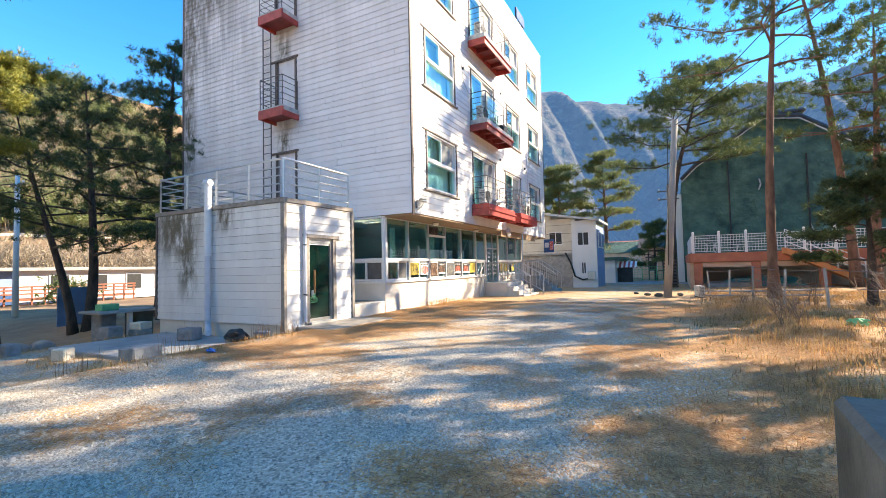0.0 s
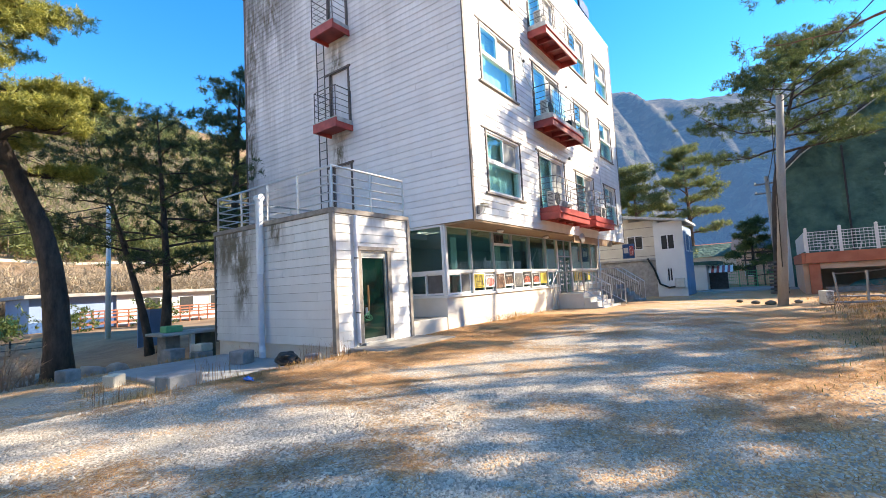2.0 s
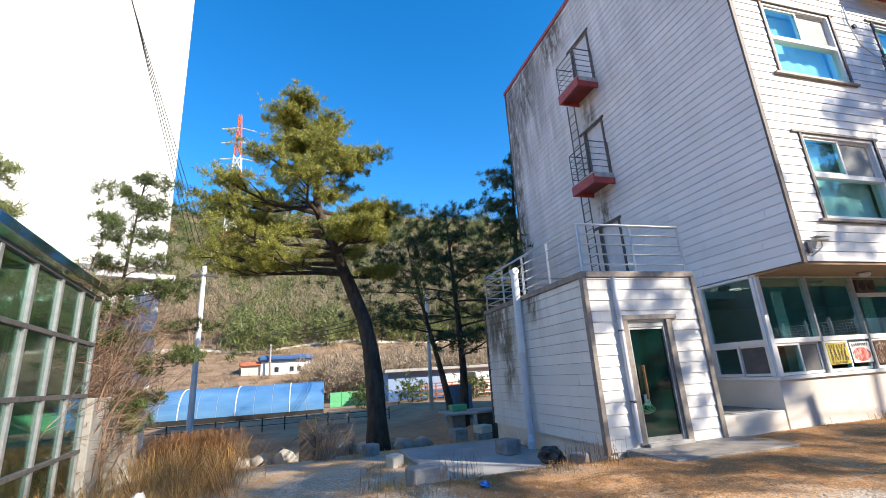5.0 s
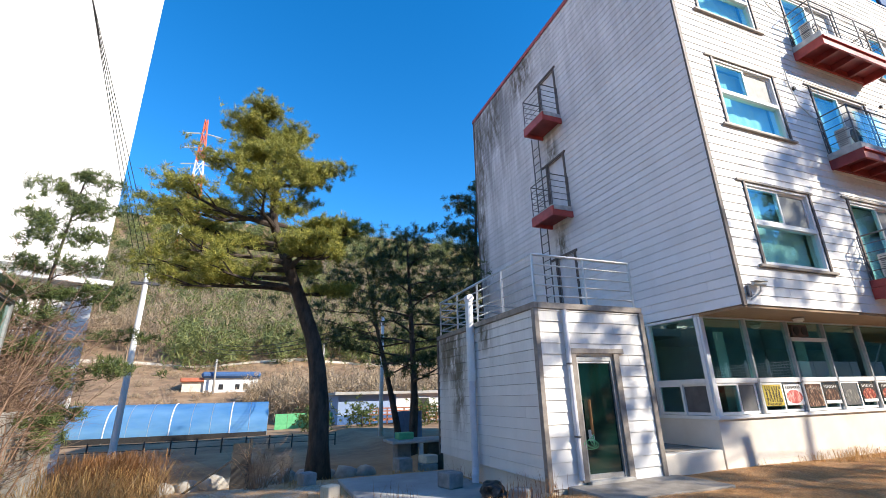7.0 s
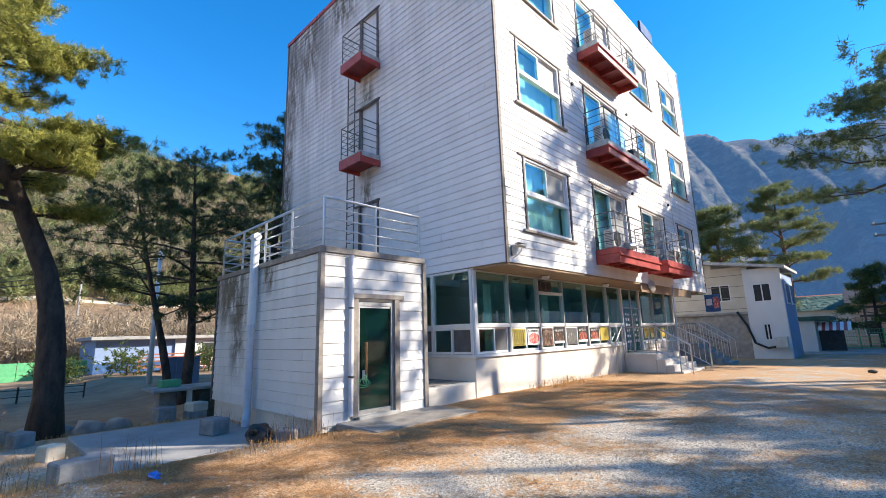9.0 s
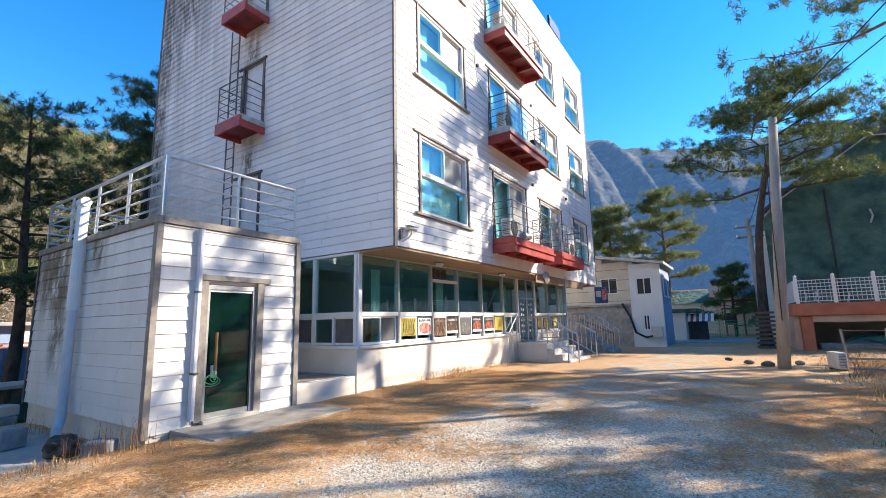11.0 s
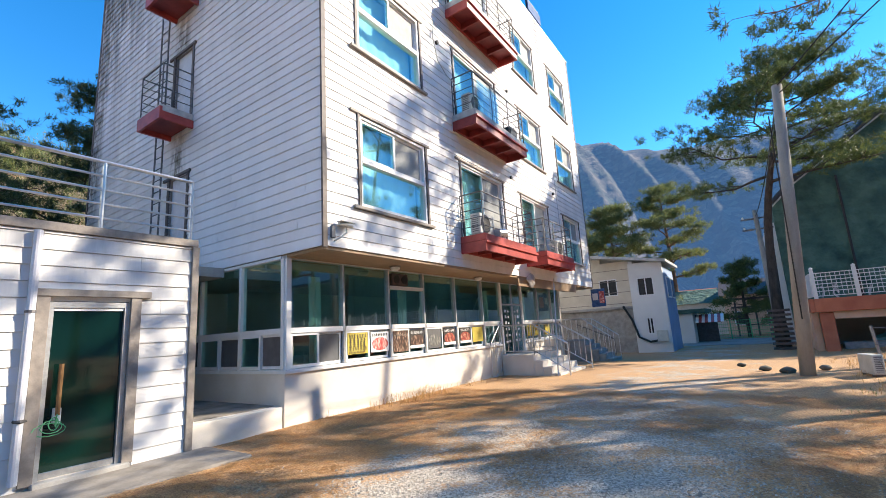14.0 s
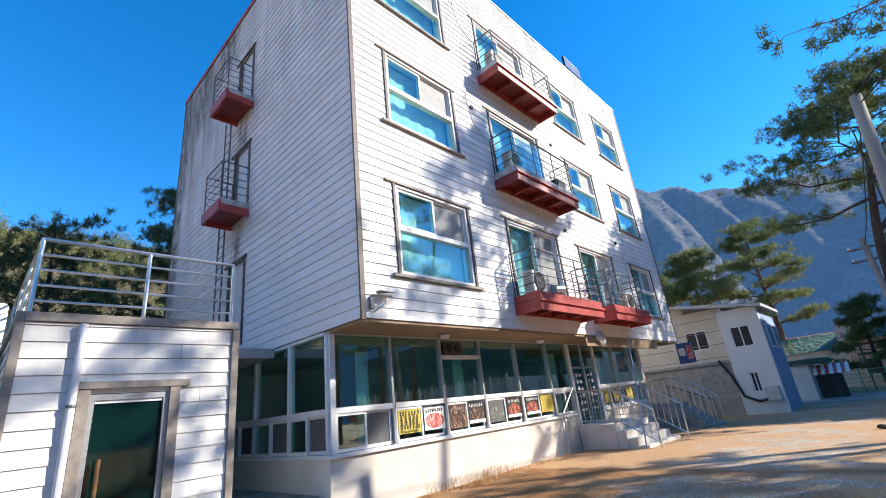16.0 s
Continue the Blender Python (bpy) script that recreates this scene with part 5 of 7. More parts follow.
# pines along the right verge
pine((0.1, 33.5, GZ(0.1, 33.5)), 14.8, 8.0, 4.6, 21, "broad pine with layered crown and dark bark", "bark", lean=(1.3, 0), crown_shift=(0.9, 0), limbs=22, pads=8, sprays=33, k=15, rad=0.25, needle=0.22, flat=0.17, bend=0.3)
pine((3.15, 18.1, GZ(3.15, 18.1)), 13.5, 7.6, 3.0, 22, "tall red-barked pine with high open crown", "bark_red", lean=(0.5, 0), limbs=18, pads=6, sprays=16, rad=0.155, needle=0.19, bend=0.4, flat=0.22)
pine((8.0, 28.1, GZ(8.0, 28.1)), 19.5, 14.2, 3.0, 23, "tall leaning red-barked pine by the terrace", "bark_red", lean=(-2.2, 0.3), limbs=16, pads=6, sprays=17, rad=0.21, needle=0.22, bend=0.5, flat=0.24)
pine((7.9, 25.6, GZ(7.9, 25.6)), 13.0, 6.5, 3.0, 24, "slender pine at the verge", "bark_red", lean=(0.5, 0.2), limbs=13, pads=5, sprays=13, rad=0.2, needle=0.24)
pine((5.0, 16.4, GZ(5.0, 16.4)), 3.6, 0.9, 1.7, 25, "dark young pine among dry brush", "bark", "needle_shaded", limbs=14, pads=6, sprays=22, rad=0.12, needle=0.16)
# two unseen pines, added for the shade they throw on the near ground
pine((9.6, 14.0, GZ(9.6, 14.0)), 11.5, 6.6, 2.7, 28, "tall pine beyond the dry verge", "bark_red", lean=(-0.5, 0.3), limbs=12, pads=5, sprays=9, rad=0.20, needle=0.22, flat=0.2)
pine((8.6, 11.2, GZ(8.6, 11.2)), 9.5, 4.2, 3.3, 29, "pine beyond the dry verge", "bark_red", lean=(-0.3, 0.2), limbs=17, pads=6, sprays=22, rad=0.2, needle=0.22)
# more pines, mostly out of view, placed to cast their shade over the verge
pine((10.6, 19.1, GZ(10.6, 19.1)), 17.0, 12.6, 2.8, 51, "tall slender red-barked pine beyond the verge", "bark_red", lean=(0.2, 0.3), limbs=12, pads=5, sprays=7, rad=0.20, needle=0.22, bend=0.5)
pine((9.7, 27.0, GZ(9.7, 27.0)), 11.4, 6.0, 3.4, 52, "full red-barked pine beyond the terrace", "bark_red", lean=(0.3, 0), limbs=17, pads=6, sprays=12, rad=0.22, needle=0.24)
pine((11.2, 22.1, GZ(11.2, 22.1)), 17.5, 12.8, 2.8, 53, "tall slender red-barked pine beyond the verge", "bark_red", lean=(0.2, 0.2), limbs=12, pads=5, sprays=7, rad=0.21, needle=0.22, bend=0.5)
pine((7.6, 17.7, GZ(7.6, 17.7)), 16.0, 12.0, 2.4, 54, "slim red-barked pine with a high small crown", "bark_red", lean=(0.3, 0.1), limbs=11, pads=4, sprays=6, rad=0.15, needle=0.2, bend=0.6)
pine((7.4, 9.6, GZ(7.4, 9.6)), 8.6, 3.4, 3.0, 56, "bushy pine beyond the dry verge", "bark_red", lean=(0.2, 0.1), limbs=18, pads=6, sprays=18, rad=0.18, needle=0.2)
pine((7.0, 16.9, GZ(7.0, 16.9)), 7.4, 3.2, 2.1, 57, "dark pine above the dry brush", "bark", "needle_shaded", lean=(0.2, 0.1), limbs=16, pads=6, sprays=16, rad=0.15, needle=0.18)
pine((11.8, 24.9, GZ(11.8, 24.9)), 12.0, 7.2, 3.3, 55, "broad red-barked pine beyond the verge", "bark_red", lean=(0.2, 0.2), limbs=15, pads=6, sprays=13, rad=0.22, needle=0.22, flat=0.2)
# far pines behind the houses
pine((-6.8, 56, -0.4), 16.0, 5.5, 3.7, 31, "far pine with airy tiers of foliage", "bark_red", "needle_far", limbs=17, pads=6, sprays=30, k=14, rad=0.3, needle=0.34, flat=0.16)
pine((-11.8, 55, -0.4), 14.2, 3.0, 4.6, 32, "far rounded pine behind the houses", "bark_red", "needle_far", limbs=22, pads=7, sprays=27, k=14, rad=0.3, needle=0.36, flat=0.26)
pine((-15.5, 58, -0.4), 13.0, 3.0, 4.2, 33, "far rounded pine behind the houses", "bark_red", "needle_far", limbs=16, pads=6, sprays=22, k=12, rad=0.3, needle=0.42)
pine((-1.2, 44.5, -0.4), 5.6, 0.8, 2.3, 34, "small dark conifer before the far houses", limbs=14, pads=5, sprays=20, k=12, rad=0.14, needle=0.3)
pine((-14.0, -1.7, GZ(-14.0, -1.7)), 8.0, 1.2, 2.0, 41, "young pine over the tangled shrubs", "bark", "needle", lean=(0.3, 0.5), limbs=20, pads=6, sprays=12, k=16, rad=0.09, needle=0.17)
pine((-10.8, -3.4, GZ(-10.8, -3.4)), 7.0, 2.4, 1.5, 42, "olive-green young pine near the glass shelter", "bark", "needle_far", limbs=14, pads=6, sprays=18, k=16, rad=0.09, needle=0.17)

pine((-12.5, -1.5, GZ(-12.5, -1.5)), 4.6, 0.5, 1.7, 43, "dark low young pine in the thicket", "bark", "needle", limbs=16, pads=6, sprays=10, k=16, rad=0.08, needle=0.17)


def bare_shrub(loc, h, n, seed, label, spread=0.6, mat="twig", thick=0.014):
    rnd = random.Random(seed)
    t = thing("shrub", loc, label, "shrub", "bare shrubs")
    for i in range(n):
        bm = bmesh.new()
        az, out = rnd.uniform(0, 6.28), rnd.uniform(0.1, spread)
        hh = h * rnd.uniform(0.6, 1.1)
        p0 = Vector((rnd.uniform(-0.3, 0.3) * spread, rnd.uniform(-0.3, 0.3) * spread, -0.05))
        p1 = p0 + Vector((math.cos(az) * out * 0.3, math.sin(az) * out * 0.3, hh * 0.45))
        p2 = p0 + Vector((math.cos(az) * out, math.sin(az) * out, hh))
        tube(bm, [p0, p1, p2], [thick, thick * 0.7, thick * 0.25], 4, False)
        for q in range(7):
            b = p1.lerp(p2, rnd.uniform(-0.5, 0.9))
            a2 = rnd.uniform(0, 6.28)
            l2 = hh * rnd.uniform(0.12, 0.35)
            tip = b + Vector((math.cos(a2) * l2, math.sin(a2) * l2, rnd.uniform(-0.1, 0.9) * l2))
            tube(bm, [b, tip], [thick * 0.4, thick * 0.12], 3, False)
            for w in range(3):
                b3 = b.lerp(tip, rnd.uniform(0.3, 0.9))
                a3 = rnd.uniform(0, 6.28)
                l3 = l2 * 0.45
                tube(bm, [b3, b3 + Vector((math.cos(a3) * l3, math.sin(a3) * l3, rnd.uniform(-0.2, 0.7) * l3))], [thick * 0.2, thick * 0.08], 3, False)
        part("stem", bm, M[mat], t)
    return t


def grass_tris(rng, centres, k, h, width, droop=0.5, spread=0.12):
    n = len(centres)
    c = centres[:, None, :] + np.concatenate([rng.normal(size=(n, k, 2)) * spread, np.zeros((n, k, 1))], axis=2)
    az = rng.uniform(0, 2 * np.pi, size=(n, k, 1))
    d = np.concatenate([np.cos(az), np.sin(az), np.zeros_like(az)], axis=2)
    s = np.concatenate([-np.sin(az), np.cos(az), np.zeros_like(az)], axis=2)
    hh = h * rng.uniform(0.5, 1.15, size=(n, k, 1))
    ln = hh * droop * rng.uniform(0.1, 1.3, size=(n, k, 1))
    up = np.array([0, 0, 1.0])
    mid = c + up * hh * (0.78 if 1 < droop < 2 else 0.62) + d * ln * 0.35
    tip = c + up * hh * (1 - (0.42 if 1 < droop < 2 else 0.25) * droop) + d * ln
    w = width
    a = np.stack([c - s * w / 2, c + s * w / 2, mid + s * w * 0.4, mid - s * w * 0.4], axis=2)
    b = np.stack([mid - s * w * 0.4, mid + s * w * 0.4, tip + s * w * 0.06, tip - s * w * 0.06], axis=2)
    return np.concatenate([a.reshape(-1, 3), b.reshape(-1, 3)])


def grass_clump(loc, r, h, n, seed, label, mat="straw", droop=0.7, width=0.012, k=14):
    rng = np.random.default_rng(seed)
    p = rng.normal(size=(n, 2)) * r * 0.5
    c = np.array([[x, y, GZ(loc[0] + x, loc[1] + y) - loc[2]] for x, y in p])
    t = thing("grass_clump", loc, label, "grass", "dry grass clumps")
    o = new("straw", tri_soup("straw", grass_tris(rng, c, k, h, width, droop), M[mat], 4))
    o.parent = t
    o["kind"] = "stuff"
    return t

# ---- left of the yard ----
tw = thing("white_tower_block", (-22.7, -3.15, -0.9), "tall white rendered building with red-framed windows", "building")
tw.rotation_euler = (0, 0, radians(23))
tw.scale = (1.25, 1.25, 1.25)
part("wall", box(-9.0, -14.0, 6.0, 0.0, 0.0, 26.0), M["wallwhite"], tw)
part("wall", box(-8.6, -13.6, 0.0, -0.4, -0.4, 6.0), M["wallwhite"], tw)
part("eave", box(-9.0, -14.0, 5.55, 0.35, 0.30, 5.75, 0.02), M["alu"], tw, "grey metal eave")
part("corner_column", box(-0.35, -0.6, 0.0, 0.1, -0.1, 5.5, 0.02), M["wallwhite"], tw)
for k in range(3):
    w = part("window", box(0.002, -12.6, 12.0 + k * 4.2, 0.05, -9.4, 15.0 + k * 4.2), M["red"], tw, "red-framed window")
    part("pane", box(0.052, -12.4, 12.2 + k * 4.2, 0.06, -11.05, 14.8 + k * 4.2), M["glass_gf"], w)
    part("pane", box(0.052, -10.95, 12.2 + k * 4.2, 0.06, -9.6, 14.8 + k * 4.2), M["glass_gf"], w)
bw = solo("boundary_wall", box(0, -0.1, -0.6, 9.5, 0.1, 1.78, 0.02), M["stain_wall"], "stained grey concrete boundary wall", "wall", kind="structure", loc=(-9.9, -0.35, -0.45))
bw.rotation_euler = (0, 0, radians(193))
cp = thing("concrete_post", (-23.3, -1.75, -1.0), "white concrete utility post", "post")
part("pole", tube(bmesh.new(), [(0, 0, 0), (0, 0.05, 7.9)], [0.14, 0.10], 12), M["wallwhite"], cp)
part("crossarm", box(-0.1, -0.5, 7.4, 0.1, 0.6, 7.5), M["iron"], cp)

# glass shelter
gs = thing("glass_shelter", (-9.74, -0.34, GZ(-9.74, -0.34)), "aluminium shelter with green polycarbonate panes and arched roof", "shelter")
gs.rotation_euler = (0, 0, radians(7.6))
BAYS, BW, SH = 6, 0.9, 3.45
for i in range(BAYS + 1):
    part("post", box(i * BW - 0.04, -0.04, 0, i * BW + 0.04, 0.04, SH, 0.004), M["alu"], gs)
for z in (0.12, 0.95, 1.80, 2.62, SH - 0.05):
    part("rail", box(-0.04, -0.046, z - 0.03, BAYS * BW, 0.046, z + 0.03, 0.004), M["iron"], gs)
for i in range(BAYS):
    for z0, z1 in ((0.15, 0.92), (0.98, 1.77), (1.83, 2.59), (2.65, SH - 0.08)):
        part("pane", box(i * BW + 0.04, -0.006, z0, (i + 1) * BW - 0.04, 0.006, z1), M["poly"], gs)
for y in (-1.1, -2.2):
    part("post", box(-0.04, y - 0.04, 0, 0.04, y + 0.04, SH, 0.004), M["alu"], gs)
    for z0, z1 in ((0.15, 1.77), (1.83, SH - 0.08)):
        part("pane", box(-0.006, y + 0.04, z0, 0.006, y + 1.06, z1), M["poly"], gs)
vs, fs = [], []
for i in range(9):
    a = math.pi * i / 8
    for xx in (-0.25, BAYS * BW):
        vs.append((xx, -1.1 + 1.22 * math.cos(a), SH + 0.02 + 0.5 * math.sin(a)))
for i in range(8):
    fs.append((2 * i, 2 * i + 1, 2 * i + 3, 2 * i + 2))
rf = new("roof", poly_mesh("roof", vs, fs, M["poly_roof"]))
rf.parent = gs
rf.modifiers.new("thickness", 'SOLIDIFY').thickness = 0.02

# tangled shrubs and dry grass before the boundary wall
for i, (x, y, h, n) in enumerate(((-10.4, -0.1, 2.6, 16), (-11.4, -0.4, 3.4, 20), (-12.3, -0.9, 3.2, 18), (-13.6, -1.0, 3.9, 20), (-9.4, 0.2, 2.2, 14), (-15.0, -1.6, 4.2, 18), (-16.0, -0.8, 3.4, 16), (-8.6, 0.4, 1.7, 12), (-17.2, -1.2, 4.4, 16))):
    y -= 1.1
    bare_shrub((x, y, GZ(x, y)), h, n, 60 + i, "leafless tangled shrub with grey-brown twigs", 1.1)
for i, (x, y, r, h, n) in enumerate(((-10.5, 0.95, 1.0, 0.95, 38), (-11.6, 1.0, 1.0, 0.85, 38), (-9.4, 0.85, 0.9, 1.0, 34), (-12.7, 0.9, 0.7, 0.6, 34), (-8.4, 0.9, 0.6, 0.5, 36), (-10.4, 1.4, 0.5, 0.4, 30), (-7.7, 0.5, 0.6, 0.6, 40))):
    grass_clump((x, y, GZ(x, y)), r, h, n, 80 + i, "tall arching straw-coloured dry grass", "straw", 1.95, 0.009, 8)
bare_shrub((-12.3, 3.55, GZ(-12.3, 3.55)), 0.95, 30, 90, "rusty leafless bush by the pine", 0.75, "twig", 0.012)
bare_shrub((-12.9, 4.1, GZ(-12.9, 4.1)), 0.7, 18, 91, "low rusty leafless bush by the pine", 0.6, "twig", 0.010)

for i, (x, y, h, n) in enumerate(((-10.9, -0.7, 2.7, 22), (-12.0, -0.2, 2.8, 22), (-13.0, -0.4, 3.0, 22), (-9.9, -0.3, 2.4, 20), (-14.2, -0.6, 3.2, 20), (-11.5, 0.2, 1.9, 20), (-10.2, 0.35, 1.6, 18))):
    y -= 1.2
    bare_shrub((x, y, GZ(x, y)), h + 1.5, n + 12, 160 + i, "dense reddish-brown thicket of winter twigs", 1.5, "twig_red", 0.020)

for i, (x, y) in enumerate(((-12.3, 0.75), (-11.9, 1.05), (-12.8, 0.6))):
    grass_clump((x, y, GZ(x, y)), 0.7, 1.05, 60, 190 + i, "dense rusty tangle of dry weeds", "straw_red", 1.2, 0.010, 9)

# litter by the shelter
rk = solo("boulder", ball(bmesh.new(), (0, 0, 0.06), 0.20, (1.3, 1.0, 0.75), 3, 0.3, 2), M["rock"], "tan rounded boulder at the verge", "rock", loc=(-6.0, 1.2, GZ(-6.0, 1.2)), smooth=True)
tp = thing("tarp_bundle", (-6.55, 1.22, GZ(-6.55, 1.22)), "crumpled blue plastic sheet", "tarp")
part("sheet", ball(bmesh.new(), (0, 0, 0.10), 0.19, (1.3, 1.0, 0.75), 3, 0.7, 5), M["bluetarp"], tp)
part("sack", ball(bmesh.new(), (-0.15, -0.18, 0.08), 0.15, (1.2, 1, 0.7), 3, 0.6, 9), M["pvc"], tp, "grey plastic sack")
solo("plastic_bag", ball(bmesh.new(), (0, 0, 0.17), 0.14, (0.9, 0.75, 1.5), 3, 0.7, 12), M["pvc"], "crumpled white plastic bag on dry grass", "bag", loc=(-7.5, 1.25, GZ(-7.5, 1.25)))
solo("stepping_stone", ball(bmesh.new(), (0, 0, 0.0), 0.14, (1.2, 1, 0.3), 2, 0.4, 3), M["wallwhite"], "flat pale stone in the gravel", "stone", loc=(-6.55, 2.35, GZ(-6.55, 2.35)))

# slab, blocks and table by the annex
solo("concrete_slab", box(-11.9, 5.25, -0.8, -8.3, 7.8, -0.27, 0.02), M["slab"], "dusty concrete slab beside the annex", "slab", kind="structure")


def block(name, loc, size, rot, mat, label, cat):
    b = solo(name, box(-size[0] / 2, -size[1] / 2, 0, size[0] / 2, size[1] / 2, size[2], 0.02), mat, label, cat, "loose blocks", loc=loc)
    b.rotation_euler = (0, 0, radians(rot))
    return b


block("concrete_block", (-7.75, 4.92, GZ(-7.75, 4.92) - 0.02), (0.34, 0.56, 0.28), 12, M["foam"], "grey concrete block at the slab's edge", "block")
block("concrete_block", (-10.3, 4.87, GZ(-10.3, 4.87) - 0.02), (0.26, 0.28, 0.24), 30, M["pot"], "cream block among dry weeds", "block")
block("concrete_block", (-12.0, 4.6, GZ(-12.0, 4.6) - 0.02), (0.34, 0.30, 0.26), 20, M["foam"], "grey block under the pine", "block")
block("concrete_block", (-9.8, 7.1, -0.27), (0.42, 0.34, 0.28), 15, M["foam"], "tilted grey block by the footing", "block")
block("concrete_block", (-7.95, 7.6, GZ(-7.95, 7.6) - 0.02), (0.3, 0.3, 0.22), 35, M["foam"], "grey block beside the annex corner", "block")
solo("dark_sack", ball(bmesh.new(), (0, 0, 0.12), 0.26, (1.2, 0.8, 0.6), 3, 0.4, 7), M["black"], "dark sack on the slab by the wall", "sack", loc=(-8.55, 7.4, -0.27))
tb = thing("outdoor_table", (-13.9, 7.75, GZ(-13.9, 7.75)), "weathered plank table on concrete blocks", "table")
part("tabletop", box(-0.55, -0.85, 0.80, 0.55, 0.85, 0.87, 0.01), M["concrete"], tb)
part("leg", box(0.30, -0.05, 0.0, 0.42, 0.05, 0.80), M["wallwhite"], tb)
part("leg", box(-0.42, -0.6, 0.0, 0.1, -0.2, 0.80, 0.02), M["foam"], tb)
part("leg", box(-0.4, 0.25, 0.0, 0.3, 0.7, 0.80, 0.02), M["old_concrete"], tb)
block("concrete_block", (-13.3, 7.15, GZ(-13.3, 7.15)), (0.42, 0.4, 0.36), 10, M["foam"], "grey block before the table", "block")
block("concrete_block", (-13.0, 7.75, GZ(-13.0, 7.75)), (0.42, 0.42, 0.18), 0, M["foam"], "low grey block before the table", "block")
block("concrete_block", (-13.02, 7.77, GZ(-13.0, 7.75) + 0.18), (0.40, 0.38, 0.2), 14, M["pot"], "block stacked on another", "block")
block("green_crate", (-14.0, 7.4, GZ(-13.9, 7.75) + 0.87), (0.34, 0.46, 0.18), 5, M["green"], "small green plastic crate on the table", "crate")
# blue sheet fence
bf = thing("metal_fence", (-20.8, 8.95, GZ(-20.8, 9.5)), "blue corrugated metal sheet fence", "fence")
for k in range(3):
    part("sheet", box(-0.02 + 0.02 * (k % 2), k * 0.42, 0, 0.02 + 0.02 * (k % 2), k * 0.42 + 0.415, 1.5), M["blue"], bf)
fr = thing("black_frame", (-15.0, 2.95, GZ(-15.0, 2.95)), "black mesh gate frame leaning on a strut", "gate")
part("panel", box(-0.03, -0.02, 0.0, 0.03, 0.42, 1.15), M["black"], fr)
part("strut", tube(bmesh.new(), [(0, 0.0, 0.75), (0.1, -1.15, 0.0)], 0.03, 6), M["black"], fr)
part("post", tube(bmesh.new(), [(0, 0.42, 0), (0, 0.42, 1.25)], 0.035, 6), M["black"], fr)
# retaining boulders towards the field
rnd = random.Random(77)
for k in range(16):
    y = -2.5 + k * 0.62
    r = rnd.uniform(0.28, 0.45)
    solo("boulder", ball(bmesh.new(), (0, 0, 0.05), r, (0.8, 1.1, 0.8), 2, 0.35, k), M["rock"], "grey boulder of the low retaining row", "rock", "retaining boulders", loc=(-16.4 + rnd.uniform(-0.2, 0.2), y, GZ(-16.4, y)), smooth=True)
# field fence
ff = thing("field_fence", (-27.0, -8.0, GZ(-27, -4)), "low dark post fence along the field", "fence")
for k in range(15):
    part("post", tube(bmesh.new(), [(0, k * 1.1, 0), (0, k * 1.1, 0.75)], 0.035, 6), M["black"], ff)
for z in (0.35, 0.62):
    part("rail", tube(bmesh.new(), [(0, 0, z), (0, 15.4, z)], 0.016, 5), M["black"], ff)

# blue greenhouse
gh = thing("greenhouse", (-40.0, -9.5, GZ(-40, -3)), "blue film greenhouse tunnel with pale hoops", "greenhouse")
vs, fs = [], []
L, R, H_ = 13.6, 2.4, 2.35
for j in range(2):
    for i in range(37):
        a = math.pi * i / 36
        vs.append((R * math.cos(a), j * L, H_ * math.sin(a) ** 0.7))
for i in range(36):
    fs.append((i, i + 1, 38 + i, 37 + i))
film = new("film", poly_mesh("film", vs, fs, M["film"]))
film.parent = gh
film.modifiers.new("thickness", 'SOLIDIFY').thickness = 0.01
for j in range(12):
    yy = L * j / 11
    part("hoop", tube(bmesh.new(), [(1.01 * R * math.cos(math.pi * i / 12), yy, 1.01 * H_ * math.sin(math.pi * i / 12) ** 0.7) for i in range(13)], 0.045 if j % 3 == 0 else 0.018, 6), M["pvc"] if j % 3 == 0 else M["alu"], gh)
part("end_panel", box(-R * 0.9, L, 0, R * 0.9, L + 0.02, H_ * 0.8), M["film"], gh)
part("skirt", box(R + 0.02, 0, 0, R + 0.06, L, 0.35), M["black"], gh, "dark ground skirt")
part("bench", box(-1.4, 0.6, 0.0, 1.4, L - 0.6, 0.75), M["cream"], gh, "pale stored goods inside")
gf_ = thing("green_netting", (-44.0, 4.8, GZ(-44, 5)), "bright green netting fence", "fence")
for k in range(5):
    part("panel", box(-0.02, k * 1.0, 0, 0.02, k * 1.0 + 0.97, 1.25), M["green"], gf_)

# white house with red deck
wh = thing("white_bungalow", (-41.0, 9.6, GZ(-41, 12)), "white bungalow with grey roof and dark base", "house")
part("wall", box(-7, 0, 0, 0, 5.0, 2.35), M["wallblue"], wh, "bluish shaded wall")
part("wall", box(-6.5, 5.0, 0, 0.2, 17.0, 2.35), M["wallwhite"], wh)
part("roof", box(-7.4, -0.4, 2.35, 0.7, 17.4, 2.6, 0.03), M["concrete"], wh, "grey metal roof")
part("base", box(0.001, -0.02, 0, 0.05, 4.9, 0.7), M["banner"], wh, "dark blue base band")
for y in (6.8, 9.4, 12.0, 14.4):
    w = part("window", box(0.201, y, 0.7, 0.26, y + 1.3, 2.1), M["white"], wh)
    part("pane", box(0.262, y + 0.1, 0.8, 0.275, y + 1.2, 2.0), M["black"], w, "dark pane")
dk = thing("red_deck", (-39.2, 11.8, GZ(-39, 14)), "red-stained wooden deck ramp with railing", "deck")
part("floor", box(-1.2, 0, 0.3, 0.4, 9.5, 0.45), M["wood_red"], dk)
for k in range(14):
    part("baluster", box(0.30, k * 0.72, -0.1, 0.40, k * 0.72 + 0.09, 1.25), M["wood_red"], dk)
for z in (0.72, 0.98, 1.2):
    part("rail", box(0.41, 0, z, 0.47, 9.5, z + 0.10), M["wood_red"], dk)
